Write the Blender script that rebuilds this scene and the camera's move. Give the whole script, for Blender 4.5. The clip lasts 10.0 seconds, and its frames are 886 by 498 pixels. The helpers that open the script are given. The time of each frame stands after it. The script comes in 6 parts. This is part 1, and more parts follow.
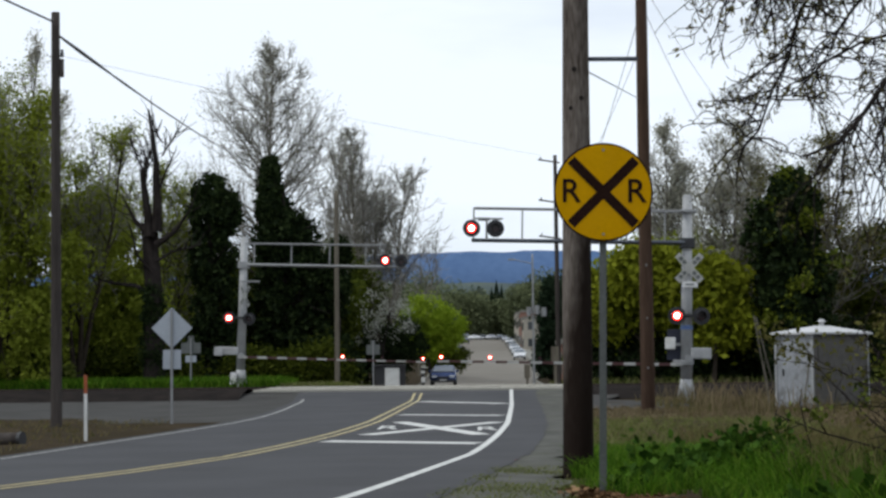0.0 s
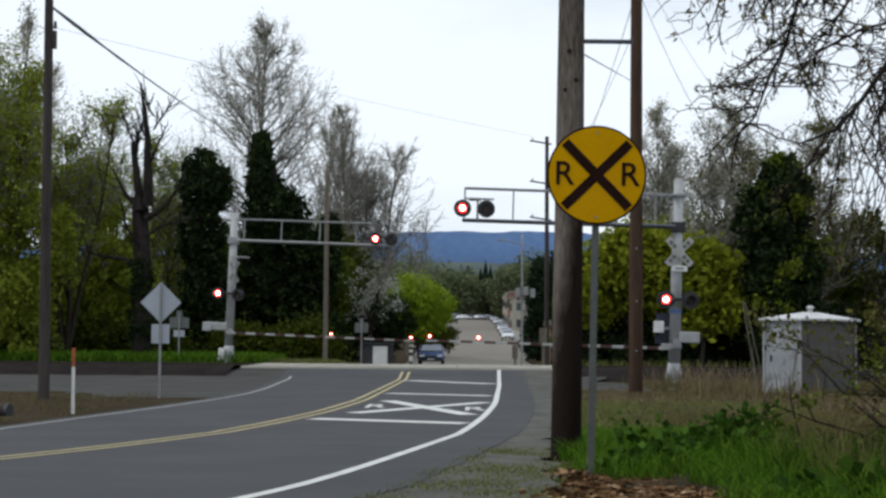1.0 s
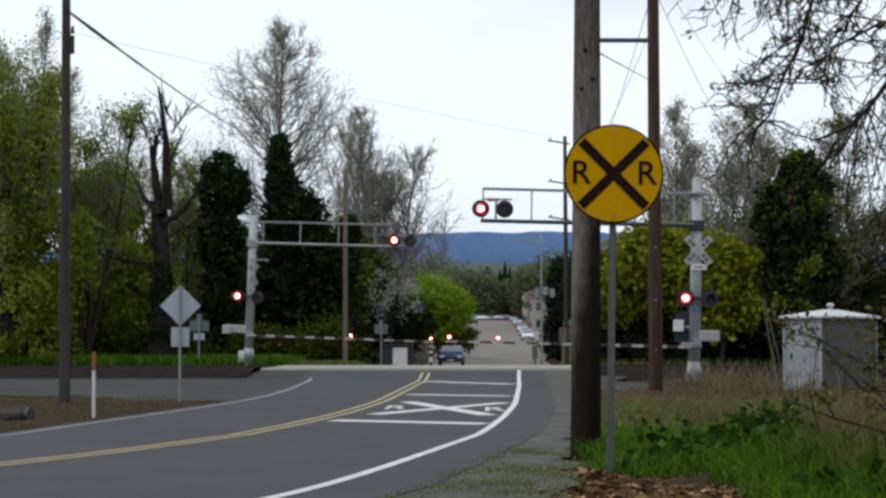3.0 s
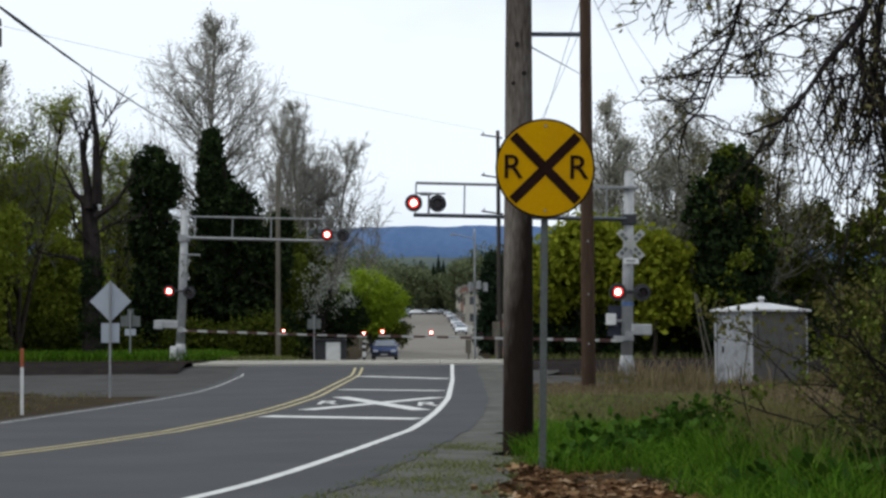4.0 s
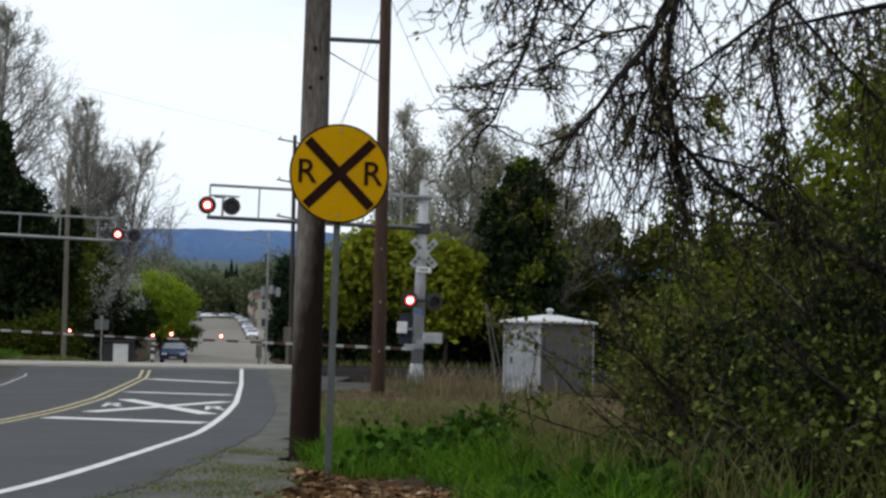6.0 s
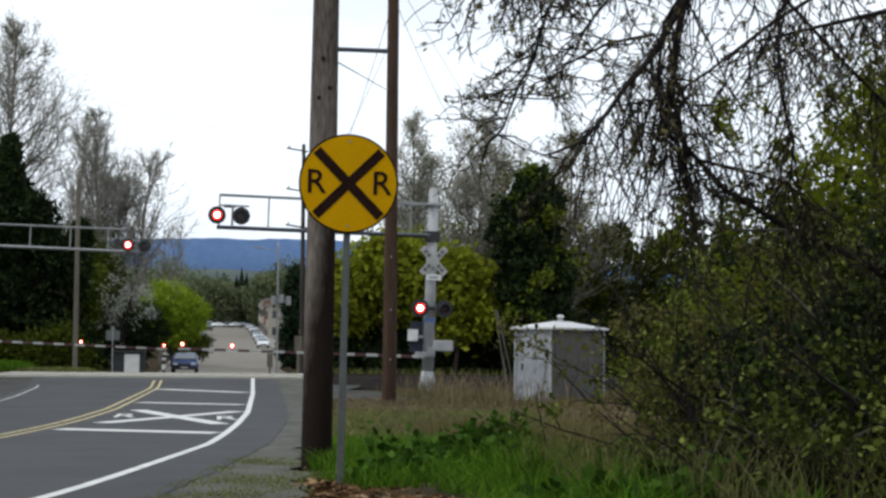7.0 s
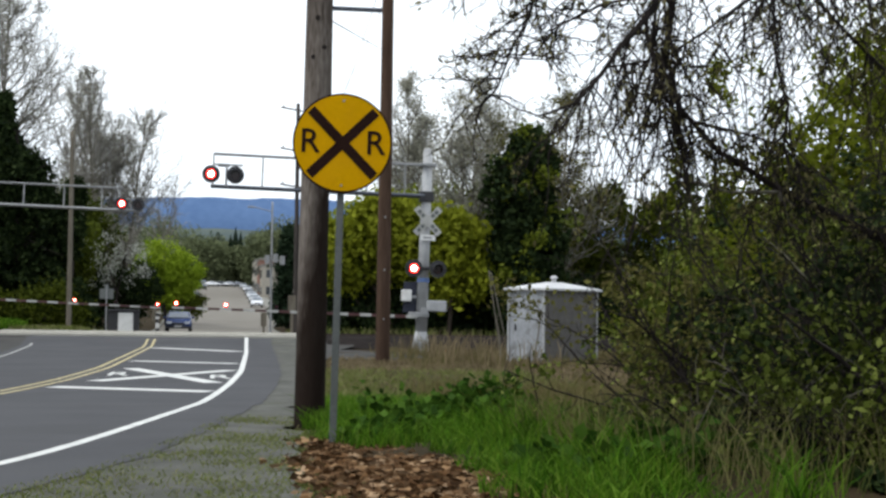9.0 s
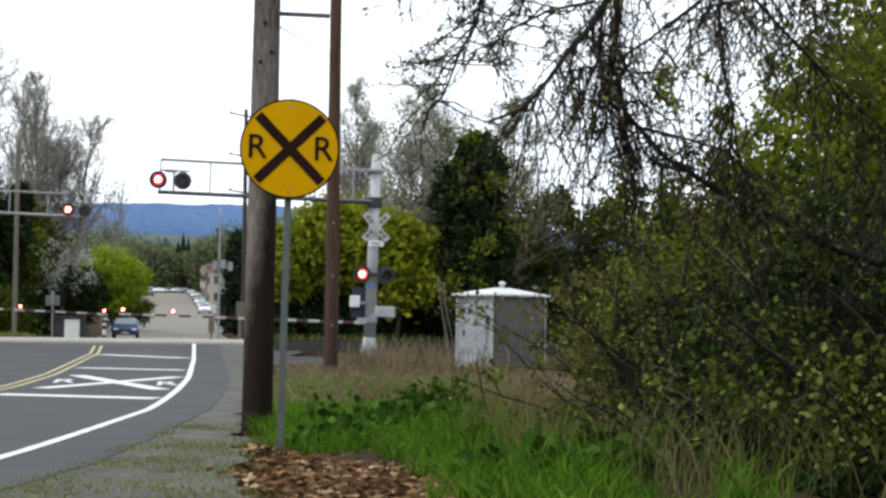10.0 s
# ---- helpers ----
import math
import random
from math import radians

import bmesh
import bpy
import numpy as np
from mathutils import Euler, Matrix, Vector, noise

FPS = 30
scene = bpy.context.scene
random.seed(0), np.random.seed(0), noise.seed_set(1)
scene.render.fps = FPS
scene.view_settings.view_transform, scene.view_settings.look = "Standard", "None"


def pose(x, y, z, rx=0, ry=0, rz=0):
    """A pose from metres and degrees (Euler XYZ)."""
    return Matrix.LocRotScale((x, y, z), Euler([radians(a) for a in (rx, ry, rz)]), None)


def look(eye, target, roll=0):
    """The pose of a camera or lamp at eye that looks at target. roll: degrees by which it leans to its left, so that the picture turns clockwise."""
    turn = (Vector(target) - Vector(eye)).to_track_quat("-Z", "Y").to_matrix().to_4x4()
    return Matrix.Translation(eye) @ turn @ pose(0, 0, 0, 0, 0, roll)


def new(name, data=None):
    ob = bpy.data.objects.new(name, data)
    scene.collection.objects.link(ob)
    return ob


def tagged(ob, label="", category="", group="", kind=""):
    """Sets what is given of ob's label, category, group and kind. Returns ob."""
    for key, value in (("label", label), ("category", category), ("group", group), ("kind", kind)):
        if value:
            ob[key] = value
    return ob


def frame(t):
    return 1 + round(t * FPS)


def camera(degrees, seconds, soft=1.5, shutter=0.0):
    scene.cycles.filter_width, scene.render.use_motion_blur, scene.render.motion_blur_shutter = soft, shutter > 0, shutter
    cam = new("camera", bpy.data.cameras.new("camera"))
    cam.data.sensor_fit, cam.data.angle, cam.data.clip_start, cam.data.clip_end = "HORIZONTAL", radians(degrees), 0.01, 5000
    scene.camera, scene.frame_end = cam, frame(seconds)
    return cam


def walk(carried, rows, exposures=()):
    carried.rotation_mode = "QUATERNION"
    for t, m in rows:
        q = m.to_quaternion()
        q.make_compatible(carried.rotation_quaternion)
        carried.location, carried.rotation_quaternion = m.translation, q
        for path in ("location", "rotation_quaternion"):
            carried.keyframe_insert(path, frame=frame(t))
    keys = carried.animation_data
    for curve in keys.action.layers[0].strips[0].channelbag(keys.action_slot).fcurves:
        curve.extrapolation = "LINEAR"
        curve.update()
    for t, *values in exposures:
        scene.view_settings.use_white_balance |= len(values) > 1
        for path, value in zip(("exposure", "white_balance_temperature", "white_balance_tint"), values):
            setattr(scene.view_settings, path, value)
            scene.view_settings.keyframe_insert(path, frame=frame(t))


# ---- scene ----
cam = camera(29, 10.0, soft=2.7)
PATH = [
    (0.0, (0.015, -0.008, 1.587, 93.608, 0.608, 1.483)),
    (0.5, (-0.005, 0.044, 1.604, 92.930, -0.440, 0.992)),
    (1.0, (-0.009, 0.018, 1.597, 92.913, -0.451, 1.076)),
    (1.5, (-0.010, -0.022, 1.607, 92.999, -0.269, 1.558)),
    (2.0, (-0.014, -0.022, 1.593, 92.913, -0.440, 1.630)),
    (2.5, (0.000, -0.000, 1.600, 93.021, 0.000, 1.531)),
    (2.7, (0.002, 0.003, 1.592, 93.055, -0.093, 1.733)),
    (3.8, (0.030, 0.109, 1.595, 92.435, 1.048, 1.041)),
    (4.0, (0.030, 0.125, 1.605, 92.740, 0.290, -0.468)),
    (4.5, (0.045, 0.125, 1.601, 92.969, -0.799, -3.645)),
    (5.0, (0.048, 0.117, 1.595, 92.634, -1.029, -5.574)),
    (5.5, (0.060, 0.151, 1.596, 92.662, -1.460, -7.039)),
    (5.7, (0.060, 0.165, 1.594, 92.804, -1.485, -7.444)),
    (6.8, (0.054, 0.120, 1.603, 93.260, -0.090, -6.600)),
    (7.0, (0.055, 0.123, 1.610, 93.246, -0.525, -7.054)),
    (7.5, (0.057, 0.150, 1.603, 91.818, -0.670, -6.704)),
    (8.0, (0.058, 0.120, 1.606, 92.604, 0.090, -7.568)),
    (8.5, (0.060, 0.130, 1.605, 92.728, -0.305, -7.404)),
    (9.0, (0.060, 0.115, 1.607, 91.925, -0.840, -7.265)),
    (9.5, (0.065, 0.130, 1.604, 92.128, -1.010, -8.853)),
    (10.0, (0.070, 0.123, 1.608, 92.142, -0.720, -8.980)),
]
walk(cam, [(t, pose(*p)) for t, p in PATH], exposures=((0, -0.02, 6350, 7), (5.5, 0.01, 6350, 7), (7.5, 0.24, 6400, 7), (9, 0.50, 6430, 7), (10, 0.70, 6450, 7)))

# ---- world and sun: a bright overcast spring day ----
world = bpy.data.worlds.new("overcast_sky")
scene.world = world
world.use_nodes = True
wn, wl = world.node_tree.nodes, world.node_tree.links
wn.clear()
w_out = wn.new("ShaderNodeOutputWorld")
w_bg = wn.new("ShaderNodeBackground")
w_sky = wn.new("ShaderNodeTexSky")
w_sky.sky_type, w_sky.sun_disc = "NISHITA", False
w_sky.sun_elevation, w_sky.sun_rotation = radians(56), radians(247)
w_tc = wn.new("ShaderNodeTexCoord")
w_map = wn.new("ShaderNodeMapping")
w_map.inputs["Scale"].default_value = (1.0, 1.0, 4.0)
w_noise = wn.new("ShaderNodeTexNoise")
w_noise.inputs["Scale"].default_value, w_noise.inputs["Detail"].default_value = 3.2, 5.0
w_ramp = wn.new("ShaderNodeValToRGB")
w_ramp.color_ramp.elements[0].position, w_ramp.color_ramp.elements[1].position = 0.30, 0.52
w_ramp.color_ramp.elements[0].color = (0.81, 0.87, 0.98, 1)
w_ramp.color_ramp.elements[1].color = (1.03, 1.08, 1.16, 1)
w_scale = wn.new("ShaderNodeMixRGB")
w_scale.blend_type = "MULTIPLY"
w_scale.inputs[0].default_value, w_scale.inputs[2].default_value = 1.0, (0.09, 0.09, 0.09, 1)
w_mix = wn.new("ShaderNodeMixRGB")
w_mix.inputs[0].default_value = 0.92
wl.new(w_tc.outputs["Generated"], w_map.inputs["Vector"])
wl.new(w_map.outputs[0], w_noise.inputs["Vector"])
wl.new(w_noise.outputs[0], w_ramp.inputs[0])
wl.new(w_sky.outputs[0], w_scale.inputs[1])
wl.new(w_scale.outputs[0], w_mix.inputs[1])
wl.new(w_ramp.outputs[0], w_mix.inputs[2])
wl.new(w_mix.outputs[0], w_bg.inputs[0])
wl.new(w_bg.outputs[0], w_out.inputs[0])

sun = new("sun", bpy.data.lights.new("sun", "SUN"))
sun.data.energy, sun.data.angle, sun.data.color = 1.5, radians(16), (1.0, 0.97, 0.92)
sun.matrix_world = look((-24, 10, 38), (0, 20, 0))

# ---- materials ----
def mat_new(name):
    m = bpy.data.materials.new(name)
    m.use_nodes = True
    return m, m.node_tree.nodes, m.node_tree.links, m.node_tree.nodes["Principled BSDF"]


def surface(name, dark, light, scale=6.0, fine=60.0, rough=0.8, metal=0.0, bump=0.3, stretch=(1, 1, 1), coat_dark=None, dirt_scale=0.8, dirt=0.0):
    """A procedural surface: two tones over a broad and a fine noise, with relief, and optional stains."""
    m, n, l, b = mat_new(name)
    tc, mp = n.new("ShaderNodeTexCoord"), n.new("ShaderNodeMapping")
    mp.inputs["Scale"].default_value = stretch
    l.new(tc.outputs["Object"], mp.inputs["Vector"])
    n1, n2 = n.new("ShaderNodeTexNoise"), n.new("ShaderNodeTexNoise")
    n1.inputs["Scale"].default_value, n1.inputs["Detail"].default_value = scale, 6
    n2.inputs["Scale"].default_value, n2.inputs["Detail"].default_value = fine, 4
    l.new(mp.outputs[0], n1.inputs["Vector"])
    l.new(mp.outputs[0], n2.inputs["Vector"])
    add = n.new("ShaderNodeMath")
    add.operation = "MULTIPLY_ADD"
    add.inputs[1].default_value = 0.45
    l.new(n2.outputs[0], add.inputs[0])
    half = n.new("ShaderNodeMath")
    half.operation = "MULTIPLY"
    half.inputs[1].default_value = 0.55
    l.new(n1.outputs[0], half.inputs[0])
    l.new(half.outputs[0], add.inputs[2])
    ramp = n.new("ShaderNodeValToRGB")
    ramp.color_ramp.elements[0].position, ramp.color_ramp.elements[1].position = 0.35, 0.65
    ramp.color_ramp.elements[0].color, ramp.color_ramp.elements[1].color = (*dark, 1), (*light, 1)
    l.new(add.outputs[0], ramp.inputs[0])
    colour = ramp.outputs[0]
    if coat_dark:
        n3, r3, mx = n.new("ShaderNodeTexNoise"), n.new("ShaderNodeValToRGB"), n.new("ShaderNodeMixRGB")
        n3.inputs["Scale"].default_value, n3.inputs["Detail"].default_value = dirt_scale, 8
        l.new(mp.outputs[0], n3.inputs["Vector"])
        r3.color_ramp.elements[0].position, r3.color_ramp.elements[1].position = 0.5, 0.72
        r3.color_ramp.elements[0].color, r3.color_ramp.elements[1].color = (0, 0, 0, 1), (dirt, dirt, dirt, 1)
        l.new(n3.outputs[0], r3.inputs[0])
        l.new(r3.outputs[0], mx.inputs[0])
        l.new(colour, mx.inputs[1])
        mx.inputs[2].default_value = (*coat_dark, 1)
        colour = mx.outputs[0]
    l.new(colour, b.inputs["Base Color"])
    b.inputs["Roughness"].default_value, b.inputs["Metallic"].default_value = rough, metal
    if rough >= 0.85:
        b.inputs["Specular IOR Level"].default_value = 0.03
    if bump:
        bp = n.new("ShaderNodeBump")
        bp.inputs["Strength"].default_value, bp.inputs["Distance"].default_value = bump, 0.02
        l.new(add.outputs[0], bp.inputs["Height"])
        l.new(bp.outputs[0], b.inputs["Normal"])
    return m


def leafy(name, tones, through_part=0.3, patch=0.0):
    """Leaves or blades: each island takes one of the tones; part of the light passes through."""
    m, n, l, b = mat_new(name)
    n.remove(b)
    out = n["Material Output"]
    geo, ramp = n.new("ShaderNodeNewGeometry"), n.new("ShaderNodeValToRGB")
    el = ramp.color_ramp.elements
    for k, c in enumerate(tones):
        e = el[k] if k < 2 else el.new(1.0)
        e.position, e.color = k / max(1, len(tones) - 1), (*c, 1)
    l.new(geo.outputs["Random Per Island"], ramp.inputs[0])
    d, tr, mx, gl, mx2 = (n.new(k) for k in ("ShaderNodeBsdfDiffuse", "ShaderNodeBsdfTranslucent", "ShaderNodeMixShader", "ShaderNodeBsdfGlossy", "ShaderNodeMixShader"))
    l.new(ramp.outputs[0], d.inputs[0])
    l.new(ramp.outputs[0], tr.inputs[0])
    mx.inputs[0].default_value, mx2.inputs[0].default_value = through_part, 0.003
    gl.inputs["Roughness"].default_value = 0.5
    l.new(d.outputs[0], mx.inputs[1])
    l.new(tr.outputs[0], mx.inputs[2])
    l.new(mx.outputs[0], mx2.inputs[1])
    l.new(gl.outputs[0], mx2.inputs[2])
    l.new(mx2.outputs[0], out.inputs[0])
    return m


def glow(name, colour, strength):
    m, n, l, b = mat_new(name)
    b.inputs["Base Color"].default_value = (*colour, 1)
    b.inputs["Emission Color"].default_value, b.inputs["Emission Strength"].default_value = (*colour, 1), strength
    return m


ASPHALT = surface("asphalt", (0.058, 0.058, 0.062), (0.074, 0.074, 0.078), 0.5, 45, 0.85, bump=0.25, coat_dark=(0.050, 0.049, 0.051), dirt=0.45, dirt_scale=0.35)
ASPHALT_OLD = surface("old_asphalt", (0.045, 0.044, 0.043), (0.072, 0.070, 0.067), 0.6, 30, 0.9, bump=0.4, coat_dark=(0.04, 0.038, 0.034), dirt=0.7, dirt_scale=0.5)
FAR_ROAD = surface("worn_asphalt", (0.145, 0.133, 0.115), (0.195, 0.18, 0.157), 0.3, 8, 0.9, bump=0.1)
GRAVEL = surface("gravel", (0.058, 0.058, 0.053), (0.120, 0.118, 0.107), 1.2, 28, 0.95, bump=0.8, coat_dark=(0.065, 0.070, 0.040), dirt=0.5, dirt_scale=0.9)
BALLAST = surface("ballast", (0.008, 0.007, 0.0065), (0.024, 0.019, 0.017), 2.0, 14, 0.95, bump=0.9)
SOIL = surface("grassy_soil", (0.017, 0.014, 0.007), (0.044, 0.032, 0.018), 0.7, 18, 0.95, bump=0.7, coat_dark=(0.046, 0.033, 0.020), dirt=0.8, dirt_scale=0.4)
CONCRETE = surface("crossing_concrete", (0.30, 0.29, 0.25), (0.42, 0.40, 0.35), 1.5, 20, 0.85, bump=0.2, coat_dark=(0.15, 0.14, 0.13), dirt=0.5)
PAINT_WHITE = surface("road_paint_white", (0.45, 0.45, 0.43), (0.59, 0.59, 0.56), 3, 40, 0.7, bump=0.1, coat_dark=(0.3, 0.3, 0.3), dirt=0.55, dirt_scale=2.5)
PAINT_YELLOW = surface("road_paint_yellow", (0.32, 0.26, 0.11), (0.44, 0.37, 0.18), 3, 40, 0.7, bump=0.1, coat_dark=(0.2, 0.17, 0.1), dirt=0.6, dirt_scale=2.0)
POLE_BROWN = surface("brown_pole_wood", (0.038, 0.024, 0.017), (0.088, 0.057, 0.041), 5, 40, 0.9, bump=0.6, stretch=(1, 1, 0.06), coat_dark=(0.02, 0.012, 0.009), dirt=0.7, dirt_scale=2.0)
POLE_GREY = surface("grey_pole_wood", (0.10, 0.088, 0.070), (0.18, 0.16, 0.13), 5, 40, 0.9, bump=0.4, stretch=(1, 1, 0.06))
POLE_DARK = surface("dark_pole_wood", (0.035, 0.03, 0.028), (0.075, 0.065, 0.06), 5, 40, 0.9, bump=0.4, stretch=(1, 1, 0.06))
BARK = surface("bark", (0.022, 0.018, 0.014), (0.062, 0.05, 0.04), 6, 30, 0.95, bump=0.8, stretch=(1, 1, 0.3))
BARK_DARK = surface("dark_bark", (0.012, 0.010, 0.009), (0.036, 0.030, 0.028), 6, 30, 0.95, bump=0.8, stretch=(1, 1, 0.3))
BARK_PALE = surface("pale_bark", (0.08, 0.072, 0.058), (0.17, 0.155, 0.125), 6, 30, 0.95, bump=0.6, stretch=(1, 1, 0.3))
TWIG_GREY = surface("grey_twig", (0.15, 0.142, 0.128), (0.26, 0.247, 0.222), 2, 20, 0.95, bump=0)
ALU = surface("galvanised_steel", (0.20, 0.205, 0.21), (0.30, 0.305, 0.31), 3, 30, 0.55, metal=0.35, bump=0.1, coat_dark=(0.22, 0.21, 0.2), dirt=0.5, dirt_scale=1.5)
ALU_DARK = surface("dark_weathered_steel", (0.05, 0.055, 0.07), (0.09, 0.10, 0.12), 3, 30, 0.6, metal=0.3, bump=0.1)
SILVER = surface("silver_paint", (0.26, 0.265, 0.27), (0.38, 0.385, 0.39), 3, 30, 0.6, metal=0.1, bump=0.1, coat_dark=(0.25, 0.24, 0.23), dirt=0.5, dirt_scale=1.2)
SIGN_BACK = surface("sign_back_aluminium", (0.30, 0.33, 0.37), (0.40, 0.43, 0.48), 2, 25, 0.5, metal=0.2, bump=0.05)
SIGN_YELLOW = surface("sign_yellow", (0.50, 0.262, 0.001), (0.58, 0.305, 0.002), 2, 30, 0.86, bump=0.03, coat_dark=(0.5, 0.26, 0.01), dirt=0.35, dirt_scale=3)
SIGN_BLACK = surface("sign_black", (0.015, 0.007, 0.005), (0.026, 0.013, 0.010), 4, 40, 0.86, bump=0.03)
BLACK = surface("black_paint", (0.010, 0.010, 0.012), (0.02, 0.02, 0.024), 4, 30, 0.6, bump=0.05)
WHITE = surface("white_paint", (0.50, 0.50, 0.49), (0.64, 0.64, 0.63), 3, 30, 0.6, bump=0.05, coat_dark=(0.42, 0.4, 0.37), dirt=0.5, dirt_scale=2)
RED = surface("red_sheeting", (0.036, 0.011, 0.011), (0.06, 0.016, 0.015), 3, 30, 0.5, bump=0.05)
ORANGE = surface("orange_sheeting", (0.22, 0.05, 0.015), (0.32, 0.075, 0.02), 3, 30, 0.6, bump=0.05)
NAVY = surface("navy_paint", (0.008, 0.010, 0.022), (0.014, 0.017, 0.034), 3, 30, 0.7, bump=0.05)
BLUE_TAPE = surface("blue_band", (0.08, 0.14, 0.32), (0.12, 0.2, 0.42), 3, 30, 0.6, bump=0.05)
SHED_WALL = surface("grey_shed_metal", (0.20, 0.21, 0.225), (0.31, 0.32, 0.34), 2.2, 14, 0.6, metal=0.1, bump=0.2, coat_dark=(0.11, 0.105, 0.10), dirt=0.85, dirt_scale=3.2)
SHED_ROOF = surface("pale_shed_roof", (0.38, 0.38, 0.385), (0.52, 0.52, 0.525), 2, 14, 0.6, bump=0.1, coat_dark=(0.4, 0.38, 0.36), dirt=0.6)
RUST = surface("rusty_steel", (0.022, 0.016, 0.013), (0.06, 0.042, 0.034), 4, 30, 0.7, metal=0.5, bump=0.2)
CABLE = surface("cable_sheath", (0.02, 0.02, 0.022), (0.05, 0.05, 0.055), 4, 30, 0.7, bump=0)
LAMP_ON = glow("red_lamp_lit", (1.0, 0.018, 0.014), 4.0)
LAMP_CORE = glow("red_lamp_core", (1.0, 0.62, 0.5), 14.0)
LAMP_OFF = surface("red_lens_unlit", (0.016, 0.004, 0.006), (0.026, 0.006, 0.009), 4, 20, 0.25, bump=0)
CAR_BLUE = surface("blue_car_paint", (0.012, 0.03, 0.11), (0.018, 0.042, 0.14), 1, 8, 0.22, metal=0.3, bump=0)
CAR_WHITE = surface("white_car_paint", (0.62, 0.63, 0.65), (0.70, 0.71, 0.73), 1, 8, 0.25, bump=0)
CAR_DARK = surface("dark_car_paint", (0.03, 0.032, 0.036), (0.045, 0.047, 0.052), 1, 8, 0.25, bump=0)
CAR_SILVER = surface("silver_car_paint", (0.36, 0.37, 0.39), (0.44, 0.45, 0.47), 1, 8, 0.3, metal=0.4, bump=0)
# glass colour lifted to stand for the sky reflected in it
CAR_GLASS = surface("car_glass_sky_tinted", (0.09, 0.105, 0.125), (0.13, 0.15, 0.175), 1, 8, 0.06, bump=0)
TYRE = surface("tyre_rubber", (0.012, 0.012, 0.012), (0.025, 0.025, 0.025), 4, 30, 0.85, bump=0.1)
HEADLIGHT = surface("headlight_glass", (0.6, 0.62, 0.65), (0.75, 0.77, 0.8), 2, 10, 0.15, bump=0)
# distance haze is mixed into these base colours, bluer the farther off
HILL = surface("far_hill_haze_blue", (0.066, 0.112, 0.215), (0.090, 0.145, 0.26), 0.006, 0.05, 1.0, bump=0)
HILL_NEAR = surface("nearer_hill_haze_blue", (0.056, 0.090, 0.155), (0.078, 0.118, 0.19), 0.01, 0.08, 1.0, bump=0)
HILL_MID = surface("haze_tinted_woods", (0.062, 0.080, 0.085), (0.085, 0.103, 0.088), 0.03, 0.3, 1.0, bump=0)
FACADE = surface("pale_facade", (0.26, 0.24, 0.20), (0.36, 0.33, 0.28), 0.5, 6, 0.9, bump=0.05)
FACADE_RED = surface("red_brown_facade", (0.16, 0.085, 0.065), (0.24, 0.13, 0.10), 0.5, 6, 0.9, bump=0.05)
WINDOW_DARK = surface("dark_window_glass", (0.03, 0.035, 0.04), (0.05, 0.055, 0.06), 1, 5, 0.12, bump=0)
KERB = surface("kerb_concrete", (0.15, 0.145, 0.13), (0.22, 0.215, 0.19), 2, 20, 0.9, bump=0.1)

LEAF_OLIVE = leafy("olive_spring_leaves", [(0.020, 0.029, 0.003), (0.042, 0.055, 0.006), (0.074, 0.090, 0.010), (0.032, 0.041, 0.006)])
LEAF_WILLOW = leafy("yellow_green_willow_leaves", [(0.14, 0.175, 0.018), (0.19, 0.225, 0.027), (0.24, 0.275, 0.04)], 0.42)
LEAF_BRIGHT = leafy("bright_spring_leaves", [(0.13, 0.20, 0.012), (0.20, 0.28, 0.02), (0.28, 0.36, 0.03)])
# real ivy, and also the dark leaves that stand for shade elsewhere
LEAF_IVY_SHADE = leafy("dark_ivy_and_shade_leaves", [(0.008, 0.014, 0.006), (0.016, 0.026, 0.009), (0.03, 0.045, 0.014)], 0.12)
LEAF_IVY_LIGHT = leafy("young_ivy_leaves", [(0.05, 0.068, 0.006), (0.095, 0.12, 0.012), (0.14, 0.165, 0.02)], 0.3)
LEAF_HEDGE = leafy("shrub_leaves", [(0.018, 0.027, 0.003), (0.05, 0.068, 0.010), (0.11, 0.135, 0.024), (0.024, 0.034, 0.004), (0.22, 0.25, 0.06), (0.05, 0.07, 0.010)], 0.25)
LEAF_BUD = leafy("pale_spring_buds", [(0.30, 0.295, 0.24), (0.42, 0.41, 0.34), (0.24, 0.235, 0.18)], 0.5)
LEAF_CATKIN = leafy("dark_catkins_and_buds", [(0.07, 0.06, 0.03), (0.13, 0.115, 0.05), (0.20, 0.18, 0.075)], 0.3)
LEAF_BLOSSOM = leafy("white_blossom", [(0.34, 0.34, 0.30), (0.46, 0.46, 0.42), (0.22, 0.24, 0.17)], 0.3)
GRASS_GREEN = leafy("green_grass", [(0.010, 0.036, 0.003), (0.045, 0.115, 0.006), (0.085, 0.18, 0.011), (0.12, 0.19, 0.022), (0.02, 0.06, 0.004)], 0.35)
GRASS_DRY = leafy("dry_grass", [(0.12, 0.09, 0.05), (0.20, 0.155, 0.095), (0.09, 0.08, 0.035)], 0.3)
GRASS_BROWN = leafy("brown_grass", [(0.085, 0.068, 0.028), (0.16, 0.13, 0.062), (0.06, 0.068, 0.018)], 0.3)
LEAF_BRAMBLE = leafy("bramble_leaves", [(0.010, 0.026, 0.003), (0.028, 0.066, 0.008), (0.062, 0.12, 0.016), (0.016, 0.04, 0.005)], 0.25)
# two paler leaf tones with the distance haze put into the colour
LEAF_HAZY = leafy("haze_tinted_far_leaves", [(0.080, 0.095, 0.050), (0.105, 0.122, 0.060), (0.13, 0.145, 0.075)], 0.25)
LEAF_DISTANT = leafy("haze_tinted_distant_leaves", [(0.055, 0.072, 0.06), (0.078, 0.098, 0.075), (0.10, 0.115, 0.08)], 0.1)
